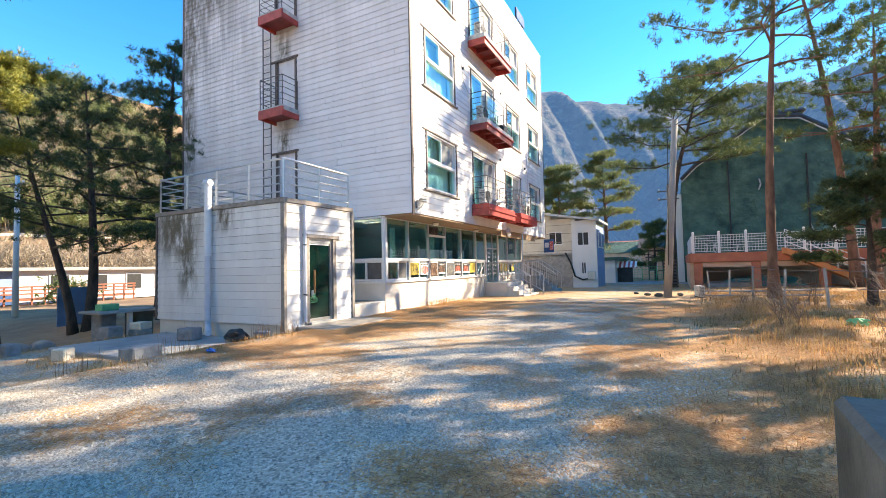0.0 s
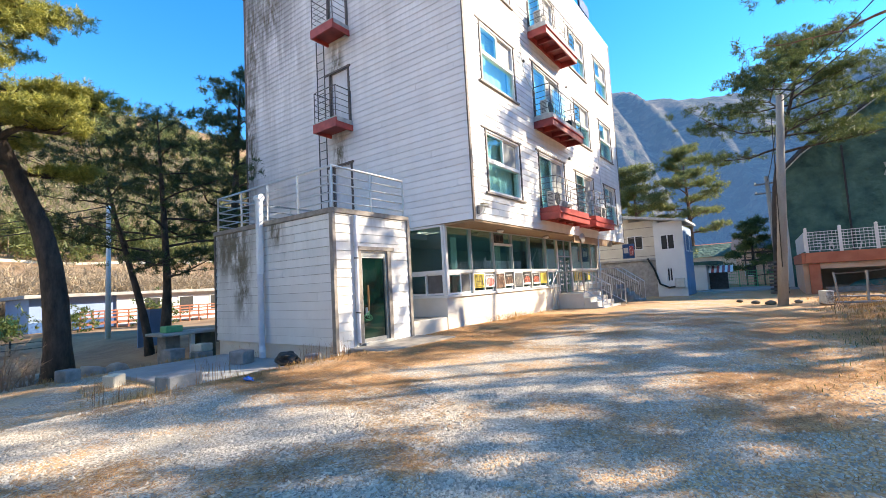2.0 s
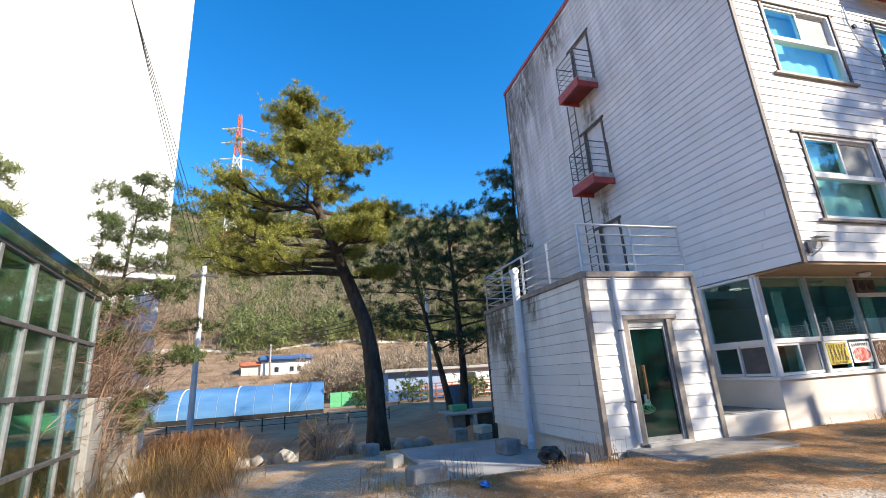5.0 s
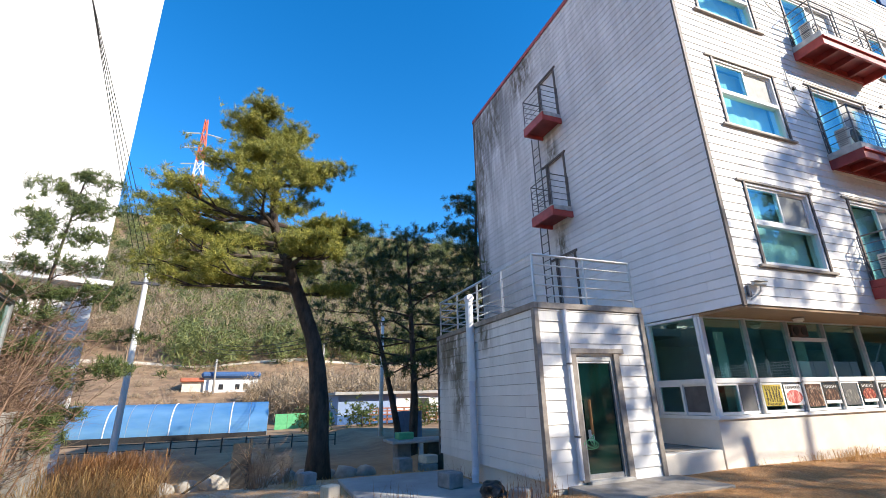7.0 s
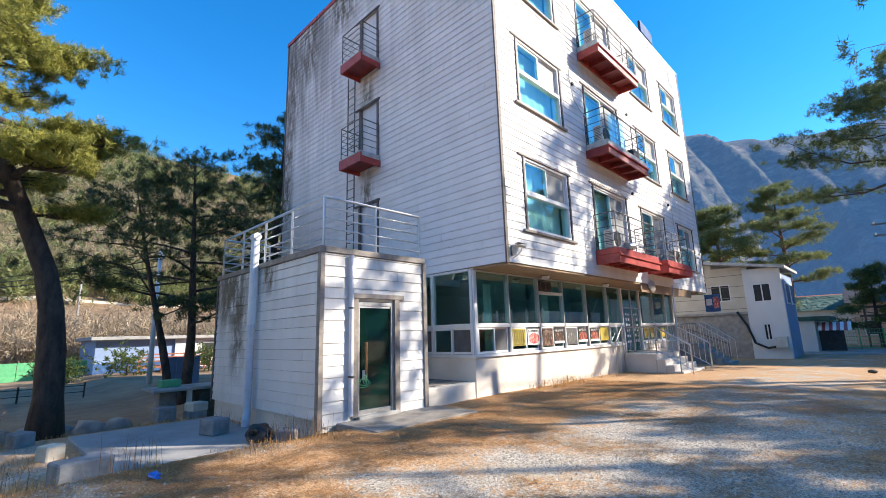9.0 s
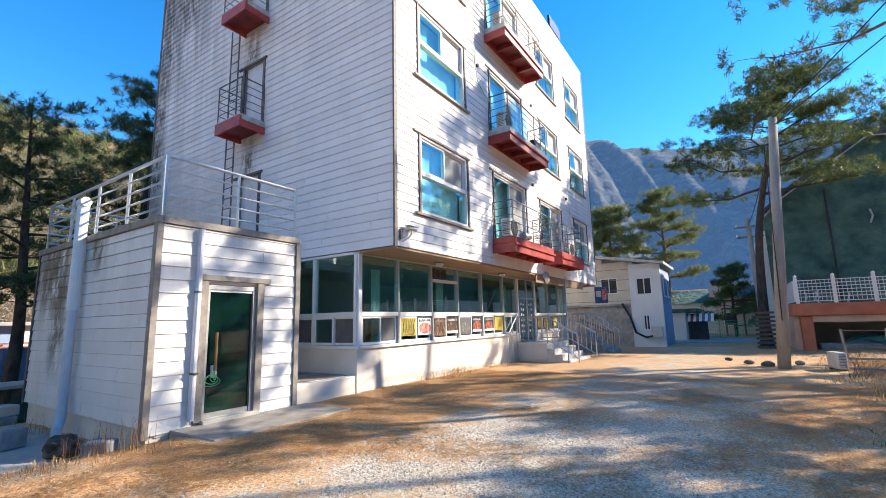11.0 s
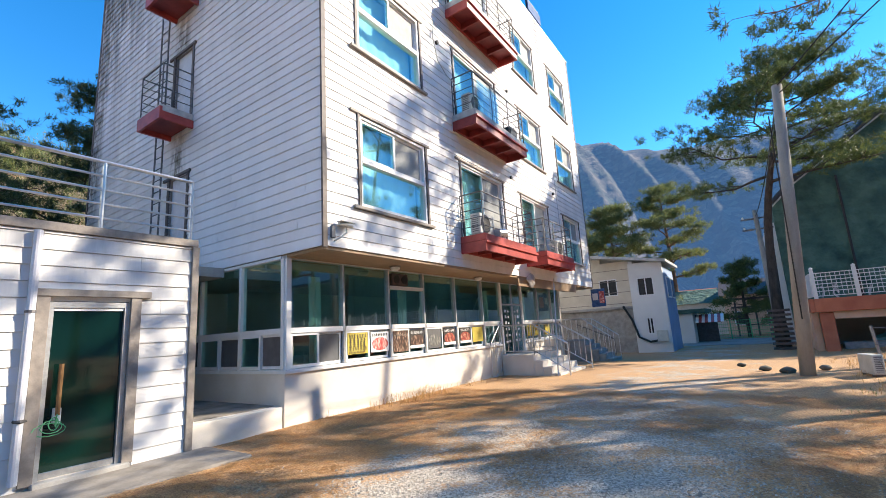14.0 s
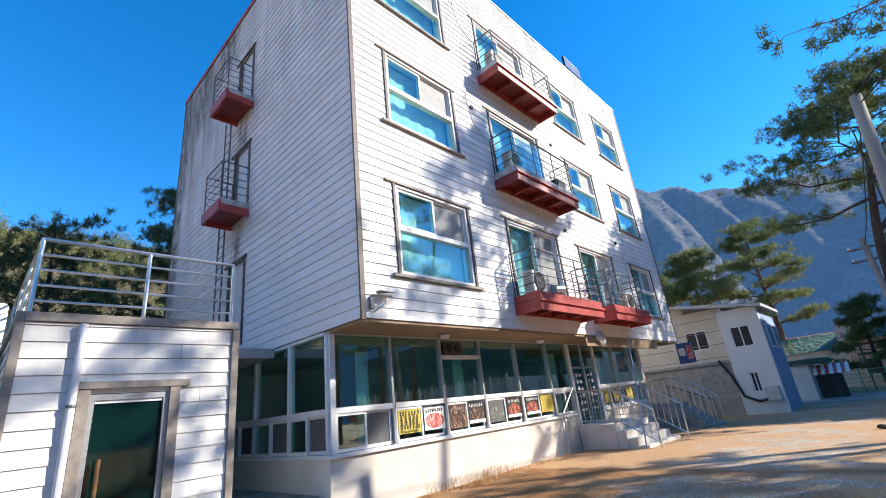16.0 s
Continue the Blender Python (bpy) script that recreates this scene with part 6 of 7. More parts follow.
for i, (x, y) in enumerate(((-37.2, 10.9), (-36.0, 15.6), (-37.6, 7.6))):
    t = thing("garden_bush", (x, y, GZ(x, y)), "rounded green garden shrub", "shrub", "garden bushes")
    rng = np.random.default_rng(200 + i)
    c = rng.normal(size=(160, 3)) * np.array([0.65, 0.65, 0.45]) + np.array([0, 0, 0.9])
    o = new("leaves", tri_soup("leaves", spray_tris(rng, c, 10, 0.25, 0.08), M["weed_green"]))
    o.parent = t
    part("stem", tube(bmesh.new(), [(0, 0, -0.1), (0, 0, 0.8)], 0.06, 6), M["bark"], t)
# poles on the left
def utility_pole(loc, h, label, r=0.14, lean=(0, 0), arms=1, mat="pole"):
    p = thing("utility_pole", loc, label, "utility pole", "utility poles")
    part("pole", tube(bmesh.new(), [(0, 0, -0.2), (lean[0], lean[1], h)], [r, r * 0.7], 12), M[mat], p, smooth=True)
    for k in range(arms):
        part("crossarm", box(lean[0] - 0.7, lean[1] - 0.05, h - 0.5 - k * 0.6, lean[0] + 0.7, lean[1] + 0.05, h - 0.42 - k * 0.6), M["iron"], p)
        for x in (-0.6, 0.0, 0.6):
            part("insulator", disc(bmesh.new(), (lean[0] + x, lean[1], h - 0.36 - k * 0.6), (0, 0, 1), 0.05, 0.12, 8), M["white"], p)
    return p


utility_pole((-27.5, 10.0, GZ(-27.5, 10)), 6.8, "thin pale concrete pole before the bungalow", 0.13, mat="wallwhite")
utility_pole((-75.0, -3.0, GZ(-75, -3)), 5.0, "small pale pole on the hillside", 0.16)
utility_pole((-74.0, 12.0, GZ(-74, 12)), 7.5, "small pale pole on the hillside", 0.16)

# farmhouse on the slope
fh = thing("farmhouse", (-76, -5.6, GZ(-76, -3) - 0.3), "small white farmhouse with dark blue roof", "house")
part("wall", box(-5, 1.2, 0, 0, 8.4, 2.5), M["wallwhite"], fh)
part("roof", box(-5.5, 0.8, 2.5, 0.6, 8.8, 3.4, 0.3), M["banner"], fh, "dark blue roof")
part("annex_wall", box(-4, -1.6, 0, -0.4, 1.18, 2.0), M["cream"], fh)
part("annex_roof", box(-4.3, -1.9, 2.0, 0.0, 1.18, 2.6, 0.1), M["ochre"], fh, "rusty red roof")
for y in (3.2, 5.4, 6.5):
    part("window", box(0.002, y, 0.9, 0.05, y + 0.6, 1.65), M["black"], fh)

# pylon on the ridge
py = thing("power_pylon", (-197, -30.5, 58), "red and white lattice power pylon on the ridge", "pylon")
for k in range(9):
    z0, z1 = k * 7.0, (k + 1) * 7.0
    w0, w1 = 2.9 * (1 - z0 / 66) + 0.35, 2.9 * (1 - z1 / 66) + 0.35
    bm = bmesh.new()
    for sx in (-1, 1):
        for sy in (-1, 1):
            tube(bm, [(sx * w0, sy * w0, z0), (sx * w1, sy * w1, z1)], 0.22, 4)
        tube(bm, [(sx * w0, -w0, z0), (sx * w1, w1, z1)], 0.2, 4)
        tube(bm, [(sx * w0, w0, z0), (sx * w1, -w1, z1)], 0.2, 4)
        tube(bm, [(-w0, sx * w0, z0), (w1, sx * w1, z1)], 0.2, 4)
    part("lattice", bm, M["tower_white"] if k % 4 == 1 else M["tower_red"], py)
for z in (40, 48, 55):
    part("crossarm", tube(bmesh.new(), [(0, -7, z), (0, 0, z + 1.2), (0, 7, z)], 0.3, 4), M["tower_white"], py)
# overhead lines
def cable(name, a, b, sag, label, r=0.02):
    pts = [Vector(a).lerp(Vector(b), i / 16) - Vector((0, 0, sag * 4 * (i / 16) * (1 - i / 16))) for i in range(17)]
    return solo(name, tube(bmesh.new(), pts, r, 5), M["cable"], label, "cable", "overhead lines")


for k in range(4):
    cable("power_line", (-7.6, -1.3 - 0.22 * k, 13.4 + 0.35 * k), (-23.3, -2.0 + 0.25 * k, 6.6), 0.1, "thin black overhead line", 0.011)
for k in range(3):
    cable("power_line", (-27.5, 10.0, 6.2 - 0.4 * k), (-74, -3 - k, 9.5 - 0.5 * k), 1.0, "dark overhead line over the field", 0.03)


# ---- woods on the slopes (nobody could count them) ----
def woods(name, n, xs, ys, label, mat, size, seed, k=26, up=1.0, zf=None, tall=2.0, thin=0.13):
    rng = np.random.default_rng(seed)
    x, y = rng.uniform(*xs, size=n), rng.uniform(*ys, size=n)
    z = np.array([(zf or GZ)(a, b) for a, b in zip(x, y)])
    s = size * rng.uniform(0.6, 1.3, size=(n, 1, 1))
    c = np.stack([x, y, z], 1)[:, None, :] + rng.normal(size=(n, k, 3)) * np.array([0.34, 0.34, 0.34 * tall]) * s + np.array([0, 0, 0.9 * tall * 0.6]) * s
    co = spray_tris(rng, c.reshape(-1, 3), 5, size * 0.55, size * thin, up)
    ob = new(name, tri_soup(name, co, M[mat]))
    return tagged(ob, label, "trees", kind="stuff")


woods("bare_woods", 1100, (-190, -102), (-80, 95), "bare grey-brown winter woods on the hillside", "twig_far", 3.2, 301, 44, 1.4, None, 2.2, 0.036)
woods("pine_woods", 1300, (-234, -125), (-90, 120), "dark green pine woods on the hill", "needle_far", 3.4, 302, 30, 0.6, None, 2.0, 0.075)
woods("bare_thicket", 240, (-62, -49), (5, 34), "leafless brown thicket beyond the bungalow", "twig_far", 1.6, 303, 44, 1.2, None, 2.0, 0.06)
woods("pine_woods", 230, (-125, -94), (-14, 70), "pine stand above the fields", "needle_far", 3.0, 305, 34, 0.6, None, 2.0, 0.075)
# low brush over the meadow, and the road wall at the wood's edge
woods("meadow_brush", 900, (-99, -57), (-30, 60), "low rusty winter brush on the meadow", "twig_far", 0.7, 306, 14, 1.2, None, 0.9, 0.06)
woods("hill_thicket", 130, (-70, -60), (2, 30), "tangled brown thicket below the farmhouse", "twig_far", 1.3, 307, 44, 1.2, None, 2.0, 0.06)
vs, fs = [], []
for k in range(35):
    y, z = -30 + k * 2.6, GZ(-97, -30 + k * 2.6)
    vs += [(-97.2, y, z - 0.5), (-96.9, y, z - 0.5), (-96.9, y, z + 0.45), (-97.2, y, z + 0.45)]
for k in range(34):
    fs += [(4 * k + i, 4 * k + (i + 1) % 4, 4 * k + 4 + (i + 1) % 4, 4 * k + 4 + i) for i in range(4)]
rw = new("road_wall", poly_mesh("road_wall", vs, fs, M["cream"]))
tagged(rw, "pale low road wall at the wood's edge", "wall", kind="structure")
# slender bare trunks
bm = bmesh.new()
rnd = random.Random(9)
for k in range(70):
    x, y = rnd.uniform(-104, -97), rnd.uniform(-22, 60)
    h = rnd.uniform(4, 8)
    p = Vector((x, y, GZ(x, y) - 0.2))
    tube(bm, [p, p + Vector((rnd.uniform(-0.4, 0.4), rnd.uniform(-0.5, 0.5), h))], [0.10, 0.03], 4, False)
solo("birch_trunks", bm, M["twig"], "slender pale bare trunks on the slope", "trees", kind="stuff")

# ---- ahead: houses, shop and far lane ----
hs = thing("two_storey_house", (0, 0, -0.45), "cream and white two-storey house on a stone base", "house")
HX0, HXC, HX1, HY = -13.5, -5.85, -4.25, 31.6
part("wall", core_wall(bmesh.new(), 'y', HY + 0.5, 0.25, HX0, HXC, 2.6, 5.0, [(-7.55, -6.60, 3.2, 4.1)]), M["cream"], hs, "cream panelled upper wall")
part("wall", core_wall(bmesh.new(), 'y', HY, 0.25, HXC, HX1, 0, 4.75, [(-5.50, -4.72, 3.05, 3.98), (-5.28, -4.95, 1.12, 1.95)]), M["wallwhite"], hs, "white rendered bay")
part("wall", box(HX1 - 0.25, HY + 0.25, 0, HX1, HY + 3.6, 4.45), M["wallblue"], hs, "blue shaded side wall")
part("wall", box(HXC, HY + 0.25, 0, HXC + 0.2, HY + 0.75, 4.9), M["wallwhite"], hs)
part("stone_base", core_wall(bmesh.new(), 'y', HY + 0.2, 0.5, HX0, HXC, 0, 2.45, []), M["rock"], hs, "rough stone base wall")
part("ledge", box(HX0, HY + 0.1, 2.45, HXC, HY + 0.75, 2.6, 0.02), M["concrete"], hs)
vs = [(HX0, HY - 0.4, 6.3), (HX1 + 0.28, HY - 0.4, 4.62), (HX1 + 0.28, HY + 3.9, 4.62), (HX0, HY + 3.9, 6.3)]
r = new("roof", poly_mesh("roof", vs + [(a, b, c + 0.14) for a, b, c in vs], [(3, 2, 1, 0), (4, 5, 6, 7), (0, 1, 5, 4), (1, 2, 6, 5), (2, 3, 7, 6), (3, 0, 4, 7)], M["slabgrey"]))
r.parent = hs
part("gable", core_wall(bmesh.new(), 'y', HY + 0.5, 0.25, HX0, -7.4, 5.0, 5.5, []), M["cream"], hs)
for a in ((-7.55, -6.60, 3.2, 4.1), (-5.50, -4.72, 3.05, 3.98), (-5.28, -4.95, 1.12, 1.95)):
    y = HY + 0.5 if a[0] < -6.1 else HY
    w = part("window", core_wall(bmesh.new(), 'y', y + 0.02, 0.1, a[0], a[1], a[2], a[3], [(a[0] + 0.05, (a[0] + a[1]) / 2 - 0.025, a[2] + 0.05, a[3] - 0.05), ((a[0] + a[1]) / 2 + 0.025, a[1] - 0.05, a[2] + 0.05, a[3] - 0.05)]), M["white"], hs)
    part("pane", box(a[0] + 0.05, y + 0.07, a[2] + 0.05, a[1] - 0.05, y + 0.08, a[3] - 0.05), M["black"], w, "dark window pane")
part("floor_block", box(HX0, HY + 0.9, 0, HX1 - 0.26, HY + 3.5, 4.4), M["inside"], hs)
for k, y in enumerate((HY + 0.8, HY + 2.3)):
    w = part("window", box(HX1 + 0.001, y, 2.9, HX1 + 0.04, y + 1.0, 4.0), M["white"], hs)
    part("pane", box(HX1 + 0.041, y + 0.08, 2.98, HX1 + 0.05, y + 0.92, 3.92), M["blue"], w)
for z in (2.75, 3.35, 3.95, 4.55):
    part("panel_joint", box(HX0, HY + 0.492, z, HXC, HY + 0.498, z + 0.03), M["trim_grey"], hs)
bm = tube(bmesh.new(), [(-6.3, HY - 0.05, 2.6), (-5.95, HY - 0.06, 1.9), (-5.7, HY - 0.06, 1.0), (-5.2, HY - 0.06, 0.75), (-4.6, HY - 0.06, 0.85)], 0.06, 6)
part("hose", bm, M["black"], hs, "thick black hose")
part("meter_box", box(-4.85, HY - 0.25, 0.75, -4.35, HY - 0.002, 1.3, 0.02), M["acw"], hs)
# stairs rail beside the stone base
rl = thing("lane_railing", (-7.9, 30.6, -0.35), "sloping iron railing before the stone base", "railing")
part("handrail", tube(bmesh.new(), [(-0.6, 0, 1.7), (1.2, 0, 0.9)], 0.03, 6), M["iron"], rl)
for k in range(5):
    part("post", tube(bmesh.new(), [(-0.6 + 0.45 * k, 0, 0), (-0.6 + 0.45 * k, 0, 1.7 - 0.2 * k)], 0.02, 6), M["iron"], rl)

sh = thing("lane_shop", (-4.2, 38.0, -0.5), "small shop with dark green roof and striped awning", "shop")
part("wall", box(-0.6, 0.0, 0, 0.35, 3.0, 2.1), M["wallwhite"], sh)
part("roof", box(-0.8, -0.3, 2.1, 1.1, 4.0, 2.35, 0.03), M["net"], sh, "dark green roof")
for k in range(9):
    vs = [(0.5 + 0.16 * k, 0.4, 2.0), (0.66 + 0.16 * k, 0.4, 2.0), (0.66 + 0.16 * k, -0.5, 1.55), (0.5 + 0.16 * k, -0.5, 1.55)]
    o = new("awning_stripe", poly_mesh("awning_stripe", vs + [(a, b, c - 0.03) for a, b, c in vs], [(0, 1, 2, 3), (7, 6, 5, 4), (0, 3, 7, 4), (1, 5, 6, 2), (0, 4, 5, 1), (3, 2, 6, 7)], M["red"] if k % 2 else M["wallwhite"]))
    o.parent = sh
# dark panel stands in for the shade of the open shop front
part("side_wall", box(0.36, 1.4, 0, 1.5, 1.6, 2.0), M["trim"], sh)
gfence = thing("green_mesh_fence", (-4.4, 42.0, -0.2), "green wire mesh fence along the lane", "fence")
for k in range(8):
    part("post", box(k * 1.1, -0.03, 0, k * 1.1 + 0.06, 0.03, 1.3), M["green"], gfence)
    bm = bmesh.new()
    for q in range(9):
        bx(bm, k * 1.1 + 0.06 + q * 0.115, -0.008, 0.05, k * 1.1 + 0.075 + q * 0.115, 0.008, 1.25)
    for q in range(6):
        bx(bm, k * 1.1 + 0.06, -0.012, 0.1 + q * 0.22, k * 1.1 + 1.1, 0.012, 0.125 + q * 0.22)
    part("mesh_panel", bm, M["green"], gfence)
solo("lane_slab", box(-5.0, 36.0, -0.6, 4.2, 41.8, -0.16, 0.03), M["slab"], "pale concrete lane before the green fence", "slab", kind="structure")
for i, (x, y, w, d, h, wm, rm, lab) in enumerate(((-5.2, 52, 5.0, 5, 3.0, "cream", "net", "far cream house with green roof"), (-0.4, 50, 4.5, 5, 3.4, "peach", "trim", "far peach house with brown roof"), (-7.5, 62, 7, 6, 3.6, "cream", "ochre", "far house with red roof"))):
    f = thing("far_house", (x, y, -0.5), lab, "house", "far houses")
    part("wall", box(-w / 2, 0, 0, w / 2, d, h), M[wm], f)
    bm = bmesh.new()
    q = [bm.verts.new(v) for v in ((-w / 2 - 0.3, -0.3, h), (w / 2 + 0.3, -0.3, h), (w / 2 + 0.3, d + 0.3, h), (-w / 2 - 0.3, d + 0.3, h), (-w / 2 - 0.3, d / 2, h + 1.3), (w / 2 + 0.3, d / 2, h + 1.3))]
    for fidx in ((0, 1, 5, 4), (2, 3, 4, 5), (0, 4, 3), (1, 2, 5), (0, 3, 2, 1)):
        bm.faces.new([q[a] for a in fidx])
    part("roof", bm, M[rm], f)
    for xx in (-w * 0.28, w * 0.2):
        wd = part("window", box(xx - 0.45, -0.05, 1.0, xx + 0.45, -0.002, 2.1), M["white"], f)
        part("pane", box(xx - 0.38, -0.065, 1.07, xx + 0.38, -0.052, 2.03), M["black"], wd)
# pergola posts and cars' shade beyond the fence
pg = thing("pergola", (-1.9, 46.5, -0.5), "dark timber pergola beyond the fence", "pergola")
for k in range(4):
    part("post", box(k * 1.2, 0, 0, k * 1.2 + 0.12, 0.12, 3.0), M["trim"], pg)
for z in (2.3, 2.9):
    part("beam", box(-0.2, -0.04, z, 4.0, 0.16, z + 0.14), M["trim"], pg)

# ---- right: terrace, hall and poles ----
tc = thing("raised_terrace", (1.30, 29.5, -0.35), "terracotta-painted raised terrace with white railing", "terrace")
part("deck", box(-0.1, 0, 1.95, 16.0, 9.0, 2.12, 0.02), M["concrete"], tc)
part("edge_beam", box(-0.1, -0.12, 1.62, 16.0, -0.002, 2.14, 0.02), M["ochre"], tc)
part("edge_beam", box(-0.25, -0.12, 1.62, -0.102, 9.0, 2.14, 0.02), M["ochre"], tc)
part("lintel", box(0.4, 0.05, 1.35, 15.6, 0.25, 1.61), M["peach"], tc, "peach lintel band")
for x in (0.0, 2.7, 5.6, 8.6, 11.6):
    part("column", box(x, 0.0, 0, x + 0.42, 0.42, 1.61, 0.02), M["ochre"], tc)
part("back_wall", box(0, 4.0, 0, 16, 4.2, 1.94), M["inside"], tc)
part("lane_wall", box(-0.2, 0.6, 0, 0.0, 8.8, 1.6), M["peach"], tc)
tr2 = thing("terrace_railing", (1.30, 29.5, 1.77), "white picket metal railing on the terrace", "railing")
for k in range(12):
    x = k * 1.25
    part("post", box(x - 0.06, -0.10, 0, x + 0.06, 0.02, 1.12, 0.01), M["white"], tr2)
    part("cap", ball(bmesh.new(), (x, -0.04, 1.17), 0.075, (1, 1, 1), 1), M["white"], tr2)
    for z in (0.10, 0.28, 0.42, 0.56, 0.70, 0.84, 0.98):
        part("rail", box(x + 0.06, -0.055, z, x + 1.19, -0.025, z + 0.03), M["white"], tr2)
    for q in range(8):
        part("picket", box(x + 0.12 + q * 0.14, -0.05, 0.10, x + 0.135 + q * 0.14, -0.03, 1.0), M["white"], tr2)
for k in range(5):
    part("side_panel", box(-0.10, k * 1.6, 0.1, -0.06, k * 1.6 + 1.5, 1.0), M["white"], tr2)
ts = thing("terrace_stairs", (5.3, 29.25, 1.7), "orange steel stairs with white railing", "stairs")
vs = [(0, 0, 0.25), (3.0, 0, -1.35), (3.0, 0, -1.65), (0, 0, -0.05)]
o = new("stringer", poly_mesh("stringer", vs + [(a, -0.9, c) for a, b, c in vs], [(0, 1, 2, 3), (7, 6, 5, 4), (0, 4, 5, 1), (3, 2, 6, 7), (1, 5, 6, 2), (0, 3, 7, 4)], M["orange"]))
o.parent = ts
for k in range(8):
    part("tread", box(0.1 + k * 0.36, -0.9, 0.26 - k * 0.19, 0.42 + k * 0.36, 0, 0.30 - k * 0.19), M["iron"], ts)
for q in range(3):
    part("rail", tube(bmesh.new(), [(0, -0.92, 1.15 - q * 0.3), (3.0, -0.92, -0.45 - q * 0.3)], 0.025, 6), M["white"], ts)
for k in range(4):
    part("post", tube(bmesh.new(), [(k * 1.0, -0.92, 0.2 - k * 0.53), (k * 1.0, -0.92, 1.15 - k * 0.53)], 0.025, 6), M["white"], ts)

hall = thing("net_covered_hall", (1.0, 38.5, -0.5), "large hall draped in dark green shade net", "building")
bm = bmesh.new()
prof = [(0, 0), (0, 7.9), (1.0, 8.9), (5.2, 11.8), (7.2, 11.5), (9.7, 9.6), (11.4, 8.5), (18.0, 7.7), (26, 7.6), (26, 0)]
rows = []
for y in (0.0, 14.0):
    rows.append([bm.verts.new((x, y, z)) for x, z in prof])
n = len(prof)
for i in range(n):
    bm.faces.new((rows[0][i], rows[0][(i + 1) % n], rows[1][(i + 1) % n], rows[1][i]))
bm.faces.new(rows[0][::-1])
bm.faces.new(rows[1])
part("net_wall", bm, M["net"], hall)
for (x0, z0), (x1, z1) in zip(prof[1:8], prof[2:9]):
    part("roof_edge", tube(bmesh.new(), [(x0, -0.3, z0 + 0.1), (x1, -0.3, z1 + 0.1)], 0.16, 6), M["tile"], hall)
    part("flashing", tube(bmesh.new(), [(x0, -0.42, z0 - 0.12), (x1, -0.42, z1 - 0.12)], 0.045, 5), M["slabgrey"], hall, "pale roof flashing")
part("ridge_tiles", box(4.6, -0.4, 11.8, 7.6, 2.0, 12.1, 0.1), M["tile"], hall, "dark tiled ridge")
part("ridge_tiles", box(9.0, -0.3, 9.9, 10.8, 2.0, 10.25, 0.1), M["tile"], hall)
part("side_gable", box(-0.45, 0.4, 0, -0.02, 8, 7.0), M["wallwhite"], hall, "white gable end")
rnd = random.Random(31)
for k in range(26):
    x, z = rnd.uniform(1.2, 20), rnd.uniform(2.5, 8.0)
    l = rnd.uniform(0.3, 1.1)
    part("net_fold", tube(bmesh.new(), [(x, -0.02, z), (x + rnd.uniform(-0.2, 0.2), -0.06, z - l * 0.5), (x + rnd.uniform(-0.1, 0.3), -0.02, z - l)], 0.05, 5), M["net"] if k % 3 else M["slabgrey"], hall)
for x in (3.0, 7.5, 12, 16.5):
    part("net_pole", tube(bmesh.new(), [(x, -0.1, 0), (x, -0.1, 9)], 0.06, 6), M["black"], hall)

utility_pole((0.02, 20.4, GZ(0.1, 20.4)), 7.05, "weathered concrete utility pole at the roadside", 0.155, (0.55, 0), 0)
utility_pole((0.2, 36.5, -0.45), 7.4, "far utility pole beside the lane", 0.16, (-0.1, 0), 2)
stp = thing("stacked_slats", (0.05, 31.0, -0.4), "dark stack of timber slats by the pine", "slats")
for k in range(10):
    part("slat", box(-0.35, 0, k * 0.2, 0.45, 0.5, k * 0.2 + 0.1), M["trim"], stp)
for k in range(2):
    cable("power_line", (0.5, 20.4, 6.9 - 0.2 * k), (9.0 + 3 * k, 9.0, 13.0), 0.5, "black overhead line above the yard", 0.016)
cable("power_line", (0.5, 20.4, 6.6), (0.1, 36.5, 6.6), 0.3, "black overhead line along the road", 0.016)
cable("pole_cable", (0.28, 20.3, 6.2), (0.12, 20.18, 1.2), 0.0, "cable strapped to the concrete pole", 0.014)

# old AC unit, posts and pipes at the verge
ac = ac_unit((1.15, 20.4, GZ(1.15, 20.4)), radians(15), "discarded white air-conditioner unit in dry weeds")
ac.scale = (0.75, 0.75, 0.75)
vf = thing("verge_fence", (0, 0, 0), "crooked wire fence with pale posts", "fence")
rnd = random.Random(14)
fp = [(1.6, 22.0), (2.1, 20.2), (2.6, 18.4), (3.1, 16.6), (3.7, 14.8), (4.4, 13.0)]
tops = []
for x, y in fp:
    z = GZ(x, y)
    dx = rnd.uniform(-0.1, 0.1)
    tops.append((x + dx, y, z + 0.95))
    part("post", tube(bmesh.new(), [(x, y, z - 0.1), (x + dx, y, z + 1.0)], 0.035, 6), M["concrete"], vf)
for zz in (0.0, -0.4):
    part("wire", tube(bmesh.new(), [(a, b, c + zz) for a, b, c in tops], 0.008, 4), M["iron"], vf)
for i, (x, y, l, a) in enumerate(((2.2, 19.6, 3.6, 0.2), (3.0, 21.0, 3.2, 0.5), (2.6, 22.6, 4.0, 0.1))):
    z = GZ(x, y) + 0.1
    b = solo("timber_plank", box(-l / 2, -0.08, 0, l / 2, 0.08, 0.05, 0.006), M["foam"], "weathered plank lying in the weeds", "plank", "loose planks", loc=(x + 0.8, y, z))
    b.rotation_euler = (0.05, 0, a)
